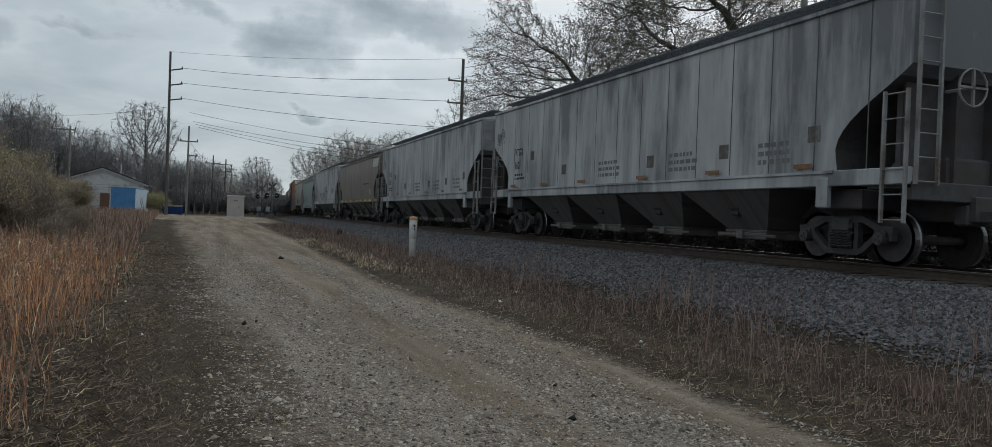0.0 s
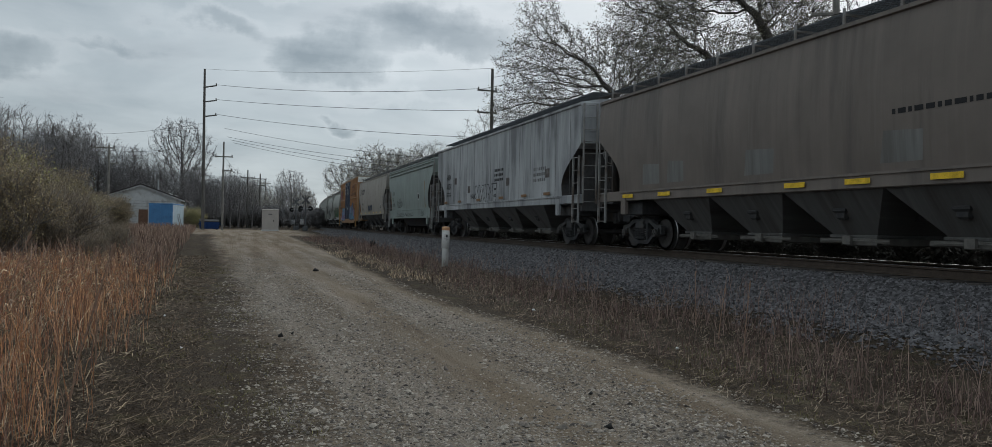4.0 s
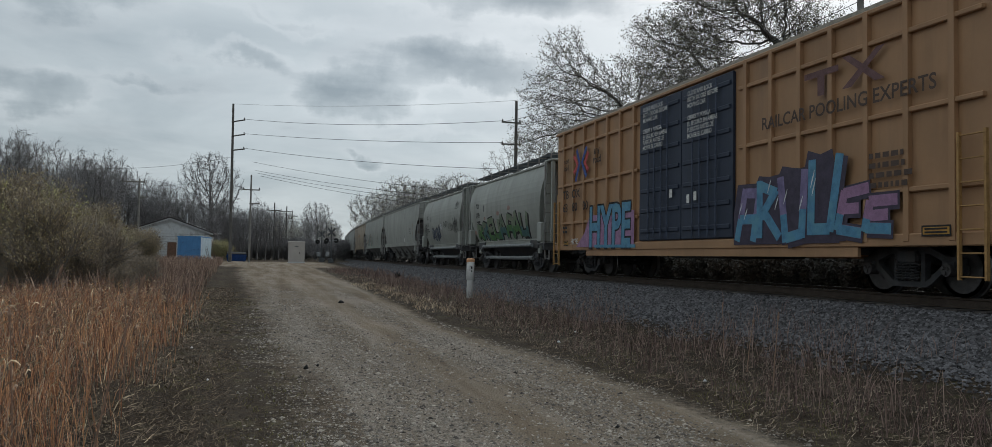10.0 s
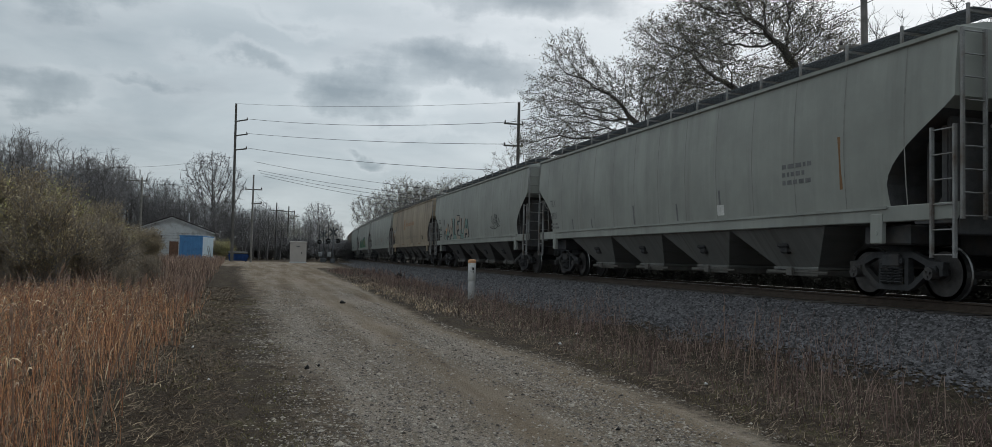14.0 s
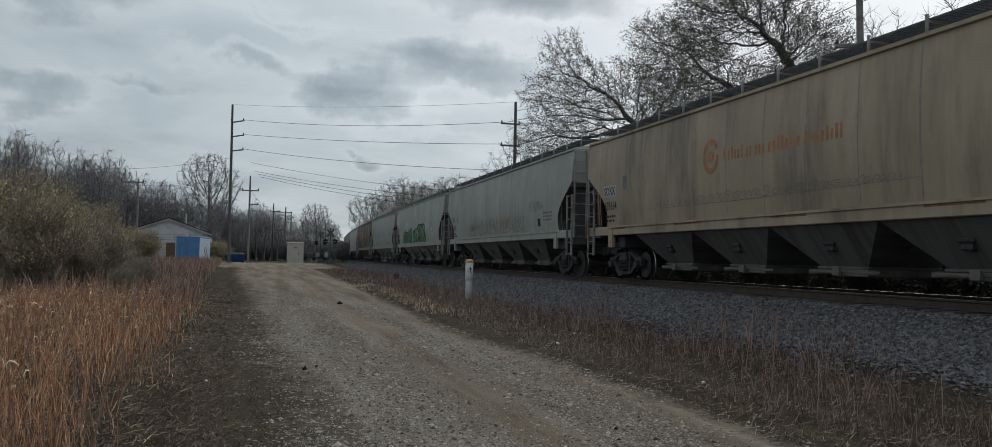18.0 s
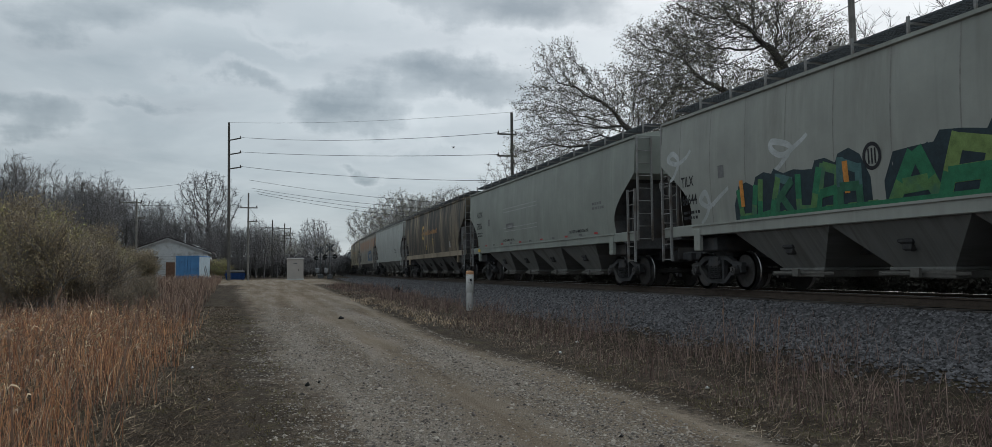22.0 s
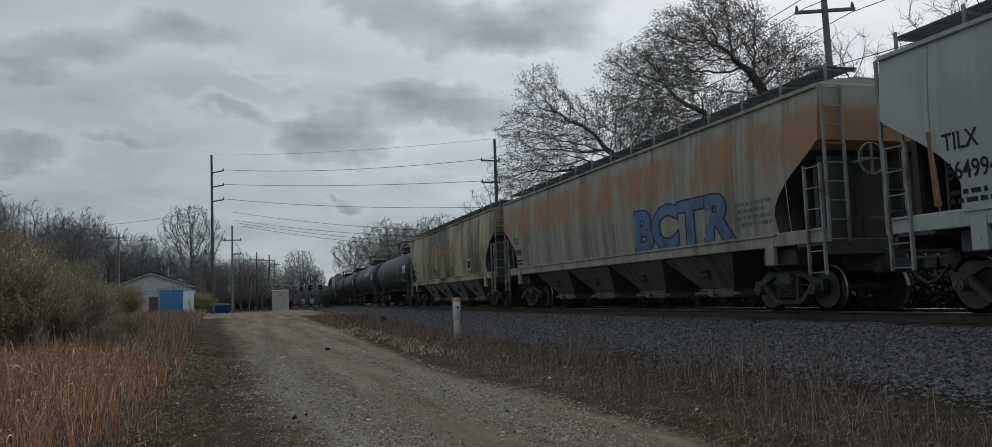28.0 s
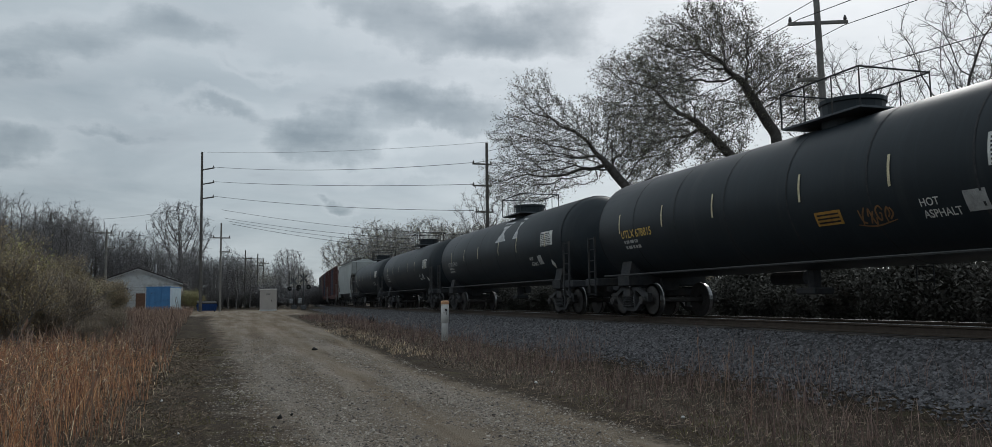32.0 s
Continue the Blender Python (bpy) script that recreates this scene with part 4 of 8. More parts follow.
def smoke_curl(car, u, z, w, h, mat, profile, seed, width=0.11):
    """A pale sprayed wisp that winds along the side."""
    g = random.Random(seed)
    b = Build()
    pts = [(u + w * f, z + h * q) for f, q in ((0.0, 0.0), (0.3, 0.25), (0.45, 0.7), (0.25, 1.0), (0.1, 0.75), (0.4, 0.55), (0.75, 0.7), (1.0, 0.95))]
    pts = [(x + g.gauss(0, 0.05) * w, y + g.gauss(0, 0.05) * h) for x, y in pts]
    ribbon(b, smooth_line(pts, 6), width, profile, 0.0035, 0.45)
    return part("sprayed_wisp", b, mat, car, "pale sprayed wisp")


def hopper(label, yn, yf, paint, profile=CURVED, top=4.38, cut=1.55, cut_top=3.35, bays=4, sill=(1.34, 1.62), bay_mat="bay_light", ribs=0, walk_stays=True, ladder_mat="ladder_paint", bay_foot=0.52, sill_mat=None, dark_ends=True, seam_bulge=0.0, grate_z=None):
    """A covered hopper wagon. Its near side faces the lane; its middle on the rail head is the origin."""
    length, h = yf - yn, (yf - yn) / 2
    car = tagged(new("hopper_wagon"), label, "railway wagon", "wagons of the freight train")
    CARS.append((car, (yn + yf) / 2))

    def inset(z):
        if profile is ROUND:
            return 0.9 * max(0.0, min(1.0, (4.3 - z) / 2.7)) ** 1.7
        if z >= cut_top:
            return 0.0
        q = (cut_top - z) / (cut_top - 1.95)
        return cut * math.sin(min(1.0, q) * math.pi / 2) ** 1.15 if q < 1 else cut - 0.12 * min(1.0, (q - 1) * 2)

    zs = [sill[0] + 0.02] + list(np.linspace(sill[1] - 0.1, cut_top, 12)) + list(np.linspace(cut_top + 0.15, top, 6))
    ny = 34
    b = Build()
    lo = len(b.v)
    rings = []
    for z in zs:
        i = inset(z)
        ys = np.linspace(-h + i, h - i, ny)
        x = profile(z)
        swell = [seam_bulge * math.sin(math.pi * (k % 3) / 3) for k in range(ny)] if seam_bulge else [0] * ny
        rings.append([(-x - s, y, z) for y, s in zip(ys, swell)] + [(x + s, y, z) for y, s in zip(ys[::-1], swell)])
    xe = profile(top)
    for dx, dz, di in ((0.05, 0.02, 0.0), (0.05, 0.09, 0.0), (-0.08, 0.12, 0.02), (-0.55, 0.22, 0.05), (-1.0, 0.27, 0.05)):
        ys = np.linspace(-h + di, h - di, ny)
        rings.append([(-xe - dx, y, top + dz) for y in ys] + [(xe + dx, y, top + dz) for y in ys[::-1]])
    b.loft(rings, 0)
    k = 2 * ny
    for r in range(len(rings) - 1):     # sloping end sheets below the cut: grime and shade in one dark colour
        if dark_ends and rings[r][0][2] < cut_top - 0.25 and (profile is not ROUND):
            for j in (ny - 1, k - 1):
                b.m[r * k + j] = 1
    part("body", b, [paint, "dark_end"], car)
    sm = sill_mat or paint
    deep = sill[1] - sill[0] > 0.35
    for s in (-1, 1):
        x = profile(sill[1]) + 0.02
        q = Build().bevel_box(min(s * x, s * (x - 0.1)), max(s * x, s * (x - 0.1)), -h, h, sill[0], sill[1], 0.015)
        q.box(min(s * x, s * (x + 0.03)), max(s * x, s * (x + 0.03)), -h + cut, h - cut, sill[1] - 0.05, sill[1])
        part("side_sill", q, sm, car)
        for e in (-1, 1):
            pad = Build().bevel_box(-0.04, 0.05, -0.14, 0.14, sill[0] - 0.38, sill[0] + 0.16, 0.02).tube([(-0.05, 0, sill[0] - 0.18), (0.06, 0, sill[0] - 0.18)], 0.05, 10)
            part("jacking_pad", pad, sm, car, at=pose(s * (x - 0.02), e * (h - cut - 0.25), 0))
    if ribs:
        seam = shared(("seam", profile is FLAT, top, sill, paint), lambda: Build().poly([conform(profile, u, z, 0.004) for z in np.linspace(sill[1], top, 9) for u in (-0.014, 0.014)], [(2 * i, 2 * i + 1, 2 * i + 3, 2 * i + 2) for i in range(8)]), "seam_dark" if profile is FLAT or paint in ("tan_grey", "sooty_paint", "streaked_tan") else "seam_faint")
        for i in range(ribs):
            y = -h + length * (i + 0.7) / (ribs + 0.4)
            if abs(y) < h - 0.4:
                part("seam", seam, "", car, at=(0, y, 0))
    # underframe, bays
    part("centre_sill", Build().bevel_box(-0.22, 0.22, -h - 0.1, h + 0.1, 0.78, 1.2, 0.02).bevel_box(-1.3, 1.3, -h + 1.2, -h + 2.3, 0.95, 1.3, 0.03).bevel_box(-1.3, 1.3, h - 2.3, h - 1.2, 0.95, 1.3, 0.03), "black_steel", car)
    if bays:
        span = length - 2 * (cut + 1.75)
        lt = span / bays
        for i in range(bays):
            y = -span / 2 + lt * (i + 0.5)
            bay = part("hopper_bay", shared(("hopper_bay", bays, round(lt, 2), bay_mat, bay_foot), lambda: bay_mesh(lt * 0.99, lt * 0.42, profile(1.4) - 0.05, 0.82, sill[0] + 0.02, bay_foot), bay_mat), "", car, "dusty tapered discharge bay", at=(0, y, 0))
            part("vibrator_bracket", shared("vibrator_bracket", lambda: Build().bevel_box(-1.17, -1.02, -0.11, 0.11, 0.8, 1.12, 0.04).bevel_box(-1.21, -1.1, -0.17, 0.17, 0.92, 1.04, 0.04), "frame_steel"), "", bay, "dark bracket on the bay")
            part("outlet_gate", shared(("outlet_gate", bays, round(lt, 2), bay_foot), lambda: gate_mesh(lt * 0.42, 0.8, bay_foot), "gate_steel"), "", bay)
    for e in (-1, 1):
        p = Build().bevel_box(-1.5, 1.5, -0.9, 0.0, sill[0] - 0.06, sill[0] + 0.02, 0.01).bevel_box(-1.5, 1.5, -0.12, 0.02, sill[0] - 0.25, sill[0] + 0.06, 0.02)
        # added dark panel that closes the see-through end as shade would
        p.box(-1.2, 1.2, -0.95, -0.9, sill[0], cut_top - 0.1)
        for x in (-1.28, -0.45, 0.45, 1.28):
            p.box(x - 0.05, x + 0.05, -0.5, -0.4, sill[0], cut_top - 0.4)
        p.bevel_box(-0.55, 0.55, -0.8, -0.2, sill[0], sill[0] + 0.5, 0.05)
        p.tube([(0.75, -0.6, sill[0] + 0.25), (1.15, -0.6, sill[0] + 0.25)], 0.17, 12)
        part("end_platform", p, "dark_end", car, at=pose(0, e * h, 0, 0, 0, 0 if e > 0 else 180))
        for s in (-1, 1):
            x = profile(sill[1]) + 0.05
            y = e * (h - 0.02)
            ladder(car, s * x, y - (0.46 if e > 0 else 0), 90, 0.46, sill[0] - 0.62, 2.85, ladder_mat)
            ladder(car, s * 1.5 - (0.45 if s > 0 else 0), e * (h + 0.08), 0, 0.45, sill[0], top + 0.05, ladder_mat)
    part("brake_wheel", Build().tube([(0.3 * math.cos(a), 0, 2.9 + 0.3 * math.sin(a)) for a in (2 * math.pi * i / 16 for i in range(17))], 0.02, 5).box(-0.3, 0.3, -0.02, 0.02, 2.88, 2.92).box(-0.02, 0.02, -0.02, 0.02, 2.6, 3.2).tube([(0, 0, 2.9), (0, 0.5, 2.9)], 0.03, 6), "ladder_paint", car, at=pose(-0.6, -h - 0.28, 0))
    # roof
    z = top + 0.1
    part("roof_hatch", Build().bevel_box(-0.36, 0.36, -h + 0.8, h - 0.8, z + 0.12, z + 0.30, 0.04), paint, car)
    part("running_board", shared(("running_board", round(length, 1), top), lambda: grating_mesh(length - 0.1, z), "walkway_steel"), "", car, "steel grating walkway on the roof")
    if walk_stays:
        n = int(length / 1.35)
        for i in range(n + 1):
            for turn in (0, 180):
                part("walkway_stay", shared(("walkway_stay", top, ladder_mat), lambda: stay_mesh(z, 1.2), ladder_mat), "", car, at=pose(0, -length / 2 + 0.1 + (length - 0.2) * i / n, 0, 0, 0, turn))
    for e in (-1, 1):
        bogie(car, e * (h - 1.85))
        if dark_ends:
            # added dark plate, stands in for the shade inside the open end
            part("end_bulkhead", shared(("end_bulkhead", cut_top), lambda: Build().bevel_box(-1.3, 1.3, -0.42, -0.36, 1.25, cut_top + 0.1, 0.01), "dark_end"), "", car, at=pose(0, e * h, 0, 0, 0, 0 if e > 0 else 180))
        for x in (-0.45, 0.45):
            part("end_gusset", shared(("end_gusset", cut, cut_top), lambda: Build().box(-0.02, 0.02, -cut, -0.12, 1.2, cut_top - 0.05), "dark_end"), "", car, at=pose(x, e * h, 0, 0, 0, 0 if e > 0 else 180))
    couplers(car, h - 0.02)
    car["half"] = h
    return car


MAT["gate_steel"] = material("dusty_gate_steel", (0.15, 0.143, 0.13), 0.8, second=(0.09, 0.08, 0.07), second_amount=0.4)


def box_car(label, yn, yf, paint, top=5.2, floor=1.06, door=None, name="box_wagon", detail=True):
    length, h = yf - yn, (yf - yn) / 2
    car = tagged(new(name), label, "railway wagon", "wagons of the freight train")
    CARS.append((car, (yn + yf) / 2))
    x = 1.52
    b = Build()
    b.bevel_box(-x, x, -h + 0.02, h - 0.02, floor + 0.02, top - 0.08, 0.03)
    part("body", b, paint, car)
    part("roof", Build().loft([[(-x - 0.05, y, top - 0.1), (-x - 0.05, y, top - 0.02), (0, y, top + 0.04), (x + 0.05, y, top - 0.02), (x + 0.05, y, top - 0.1)] for y in (-h, h)]), "roof_zinc", car, "dull zinc roof with a thin edge")
    post = shared(("side_post", top, floor, paint), lambda: Build().bevel_box(-0.09, 0.0, -0.06, 0.06, floor + 0.05, top - 0.1, 0.02), paint)
    dw = 2.42
    ys = [q for q in np.linspace(-h + 0.75, h - 0.75, 19) if abs(q) > dw + 0.15]
    for y in ys:
        for s in (-1, 1):
            part("side_post", post, "", car, at=pose(s * x, y, 0, 0, 0, 0 if s < 0 else 180))
    for z in (1.8, 3.15, 4.5) if detail else ():
        for s in (-1, 1):
            for e in (-1, 1):
                part("belt_rail", shared(("belt_rail", round(h, 1), paint), lambda: Build().bevel_box(-0.075, 0.0, -(h - dw - 0.35) / 2, (h - dw - 0.35) / 2, -0.045, 0.045, 0.015), paint), "", car, at=pose(s * x, e * (h + dw) / 2, z, 0, 0, 0 if s < 0 else 180))
    for s in (-1, 1):
        part("side_sill", Build().bevel_box(min(s * 1.44, s * 1.6), max(s * 1.44, s * 1.6), -h, h, floor - 0.02, floor + 0.2, 0.02).box(min(s * 1.5, s * 1.57), max(s * 1.5, s * 1.57), -h + 2.9, h - 2.9, floor - 0.2, floor - 0.01), paint, car)
        part("top_rail", Build().bevel_box(min(s * 1.5, s * 1.6), max(s * 1.5, s * 1.6), -h, h, top - 0.2, top - 0.1, 0.02), paint, car)
        for e in (-1, 1):
            d = Build().bevel_box(-0.07, 0.0, -dw / 2 + 0.02, dw / 2 - 0.02, floor + 0.22, top - 0.24, 0.03)
            leaf = part("door", d, door or paint, car, "dark plug door with lock rods", at=pose(s * (x + 0.015), e * dw / 2, 0, 0, 0, 0 if s < 0 else 180))
            for k in range(7):
                part("door_rib", shared("door_rib", lambda: Build().bevel_box(-0.10, -0.06, -dw / 2 + 0.12, dw / 2 - 0.12, -0.06, 0.06, 0.02), door or paint), "", leaf, at=(0, 0, floor + 0.5 + k * (top - floor - 1.0) / 6))
            for q in (-0.55, -0.2, 0.2, 0.55):
                part("lock_rod", shared(("lock_rod", top), lambda: Build().tube([(-0.13, 0, floor + 0.25), (-0.13, 0, top - 0.3)], 0.022, 6), "lock_steel"), "", leaf, at=(0, q, 0))
    for e in (-1, 1):
        q = Build()
        for k in range(9):
            z = floor + 0.35 + k * (top - floor - 0.8) / 8
            q.bevel_box(-1.45, 1.45, 0.0, 0.09, z - 0.12, z + 0.12, 0.04)
        part("end_corrugation", q, paint, car, at=pose(0, e * (h - 0.02), 0, 0, 0, 0 if e > 0 else 180))
        part("white_band", Build().box(-1.5, 1.5, 0.0, 0.1, top - 0.62, top - 0.12), "letter_white", car, at=pose(0, e * (h - 0.015), 0, 0, 0, 0 if e > 0 else 180))
        for s in (-1, 1):
            ladder(car, s * (x + 0.14), e * (h - 0.06) - (0.5 if e > 0 else 0), 90, 0.5, floor - 0.55, 2.6, "ladder_yellow" if paint == "box_yellow" else "ladder_paint")
            ladder(car, s * 1.45 - (0.5 if s > 0 else 0), e * (h + 0.14), 0, 0.5, floor, 2.9, "ladder_yellow" if paint == "box_yellow" else "ladder_paint")
        bogie(car, e * (h - 2.2))
    part("centre_sill", Build().bevel_box(-0.35, 0.35, -h - 0.1, h + 0.1, 0.72, floor, 0.02).bevel_box(-1.2, 1.2, -1.3, 1.3, 0.62, floor, 0.05), "black_steel", car)
    couplers(car, h + 0.1)
    return car


MAT["roof_zinc"] = material("dull_zinc_roof", (0.30, 0.27, 0.22), 0.5, 0.3)
MAT["lock_steel"] = material("painted_lock_rod", (0.06, 0.075, 0.11), 0.5)
MAT["ladder_yellow"] = material("yellow_ladder_paint", (0.36, 0.21, 0.08), 0.6)


def tank_car(label, yn, yf, radius=1.48, zc=2.55, seed=1):
    length, h = yf - yn, (yf - yn) / 2
    car = tagged(new("tank_wagon"), label, "railway wagon", "wagons of the freight train")
    CARS.append((car, (yn + yf) / 2))
    b = Build()
    rings = []
    for y, r in ((-h + 0.0, 0.25), (-h + 0.06, 0.7), (-h + 0.2, 1.1), (-h + 0.42, 1.36), (-h + 0.7, radius), (-h * 0.4, radius), (0, radius), (h * 0.4, radius), (h - 0.7, radius), (h - 0.42, 1.36), (h - 0.2, 1.1), (h - 0.06, 0.7), (h, 0.25)):
        rings.append([(r * math.cos(q), y, zc + r * math.sin(q)) for q in (2 * math.pi * i / 40 for i in range(40))])
    b.loft(rings)
    part("tank_shell", b, "tank_black", car, smooth=True)
    for k, y in enumerate(np.linspace(-h + 0.7, h - 0.7, 8)):
        part("weld_band", shared(("weld_band", radius), lambda: Build().loft([[((radius + 0.006) * math.cos(q), dy, zc + (radius + 0.006) * math.sin(q)) for q in (2 * math.pi * i / 40 for i in range(40))] for dy in (-0.02, 0.02)], 0, False), "tank_steel"), "", car, at=(0, y, 0))
    t, dy = zc + radius, -1.4
    ring = lambda r, z: [(r * math.cos(a), dy + r * math.sin(a), z) for a in (2 * math.pi * i / 20 for i in range(20))]
    part("dome", Build().loft([ring(0.62, t - 0.15), ring(0.62, t + 0.35), ring(0.66, t + 0.36), ring(0.66, t + 0.44), ring(0.2, t + 0.5)]), "tank_black", car)
    p = Build().box(-0.85, 0.85, -1.15, 1.15, t + 0.02, t + 0.06)
    part("platform", p, "walkway_steel", car, "steel grating platform round the dome", at=(0, dy, 0))
    r = Build()
    for x in (-0.85, 0.85):
        r.tube([(x, -1.15, t + 0.05), (x, -1.15, t + 0.8), (x, 1.15, t + 0.8), (x, 1.15, t + 0.05)], 0.02, 6)
        for y in (-0.4, 0.4):
            r.tube([(x, y, t + 0.05), (x, y, t + 0.8)], 0.016, 6)
    for y in (-1.15, 1.15):
        r.tube([(-0.85, y, t + 0.8), (0.85, y, t + 0.8)], 0.018, 6)
    part("railing", r, "tank_steel", car, at=(0, dy, 0))
    for s in (1,):
        lad = Build()
        for y in (-0.22, 0.22):
            lad.tube([(s * 1.62, y, 0.7), (s * 1.62, y, zc + 0.2), (s * 1.5, y, zc + 0.9), (s * 0.85, y, t + 0.05)], 0.014, 5)
        for k in range(9):
            z = 0.8 + k * 0.3
            xx = 1.62 if z < zc + 0.2 else 1.62 - 0.12 * (z - zc - 0.2) / 0.7
            lad.tube([(s * xx, -0.22, z), (s * xx, 0.22, z)], 0.014, 5)
        part("ladder", lad, "tank_steel", car, at=(0, dy, 0))
    for s in (-1, 1):
        part("grab_rail", Build().tube([(s * 1.58, -h + 1.2, 1.16), (s * 1.58, h - 1.2, 1.16)], 0.025, 6), "frame_steel", car)
        for e in (-1, 1):
            ladder(car, s * 1.5, e * (h + 0.05) - (0.45 if e > 0 else 0), 90, 0.45, 0.6, 2.4, "tank_steel")
    for e in (-1, 1):
        c = Build().bevel_box(-1.25, 1.25, -0.35, 0.35, 0.86, 1.2, 0.03)
        c.loft([[(-1.2, -0.28, 1.15), (1.2, -0.28, 1.15), (1.2, 0.28, 1.15), (-1.2, 0.28, 1.15)], [(-1.1, -0.28, 1.6), (1.1, -0.28, 1.6), (1.1, 0.28, 1.6), (-1.1, 0.28, 1.6)]])
        part("saddle", c, "tank_steel", car, at=(0, e * (h - 1.75), 0))
        part("end_sill", Build().bevel_box(-1.5, 1.5, -0.9, 0.0, 0.9, 1.12, 0.02).box(-0.25, 0.25, -2.6, 0.0, 0.72, 1.1), "tank_steel", car, at=pose(0, e * (h + 0.35), 0, 0, 0, 0 if e > 0 else 180))
        bogie(car, e * (h - 1.75))
    part("outlet_pipe", Build().tube([(0, 0, zc - radius), (0, 0, 0.62)], 0.14, 10).bevel_box(-0.25, 0.25, -0.3, 0.3, 0.55, 0.7, 0.03).tube([(0.8, 1.2, 0.95), (0.8, 2.4, 0.95)], 0.16, 10), "tank_steel", car)
    couplers(car, h + 0.32)
    prof = lambda z: math.sqrt(max(0.05, radius ** 2 - (z - zc) ** 2))
    for y in (-6.3, -3.9, -1.56, 1.49, 3.79, 6.9):
        bar(car, "reflective_stripe", y - 0.03, y + 0.03, 2.35, 2.9, "stripe_pale", prof, 0.012, "pale yellow reflective stripe")
    return car, prof


MAT["tank_steel"] = material("sooty_tank_steel", (0.042, 0.044, 0.048), 0.8, second=(0.06, 0.056, 0.052))
MAT["stripe_pale"] = material("pale_reflective_tape", (0.62, 0.55, 0.36), 0.5)


def marks(car, mark, number, u, z, h, profile, seed, mat="letter_black", wide=0.82, gap=0.46):
    """A wagon's mark and number with the load lines below them."""
    lettering(car, mark, u, z, h, mat, profile, wide=wide)
    lettering(car, number, u, z - gap, h, mat, profile, wide=wide)
    small_print(car, u + 0.02, z - gap - 0.24, 3.2 * h, 0.26, 2, mat, profile, seed)


def reflectors(car, us, z, mat, profile, w=0.62, h=0.1):
    out = lambda q: profile(1.62) + 0.03
    for u in us:
        bar(car, "reflector", u, u + w, z, z + h, mat, out, 0.03, "worn reflective tape")


MAT["plate_orange"] = material("orange_warning_plate", (0.42, 0.23, 0.05), 0.6)
MAT["worn_orange"] = material("worn_orange_lettering", (0.42, 0.2, 0.09), 0.8, second=(0.33, 0.2, 0.12), second_amount=0.4, second_scale=3.0)
MAT["worn_yellow"] = material("worn_yellow_lettering", (0.44, 0.3, 0.12), 0.8, second=(0.25, 0.2, 0.15), second_amount=0.5, second_scale=3.0)
MAT["spray_forest"] = material("sprayed_forest_green", (0.035, 0.13, 0.075), 0.6)
MAT["soot_wash"] = material("soot_wash", (0.12, 0.115, 0.125), 0.8)
MAT["spray_sage"] = material("sprayed_sage", (0.20, 0.235, 0.165), 0.6, second=(0.12, 0.19, 0.11), second_scale=1.5)
MAT["spray_moss"] = material("sprayed_moss", (0.14, 0.19, 0.13), 0.6, second=(0.22, 0.24, 0.18), second_scale=1.5)
MAT["spray_teal"] = material("sprayed_teal", (0.07, 0.15, 0.15), 0.6)
MAT["spray_leaf"] = material("sprayed_leaf_green", (0.10, 0.21, 0.075), 0.6, second=(0.06, 0.15, 0.10), second_scale=2.0)
MAT["spray_blush"] = material("sprayed_dull_rose", (0.32, 0.22, 0.19), 0.7)
MAT["spray_mist"] = material("sprayed_pale_mist", (0.46, 0.48, 0.48), 0.7, second=(0.36, 0.38, 0.37), second_scale=3.0)
MAT["spray_night"] = material("sprayed_night_green", (0.022, 0.04, 0.05), 0.6)
MAT["spray_lilac"] = material("sprayed_lilac", (0.2, 0.165, 0.29), 0.6, second=(0.12, 0.1, 0.2), second_scale=2.5)
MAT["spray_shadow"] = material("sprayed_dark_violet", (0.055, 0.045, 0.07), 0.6)


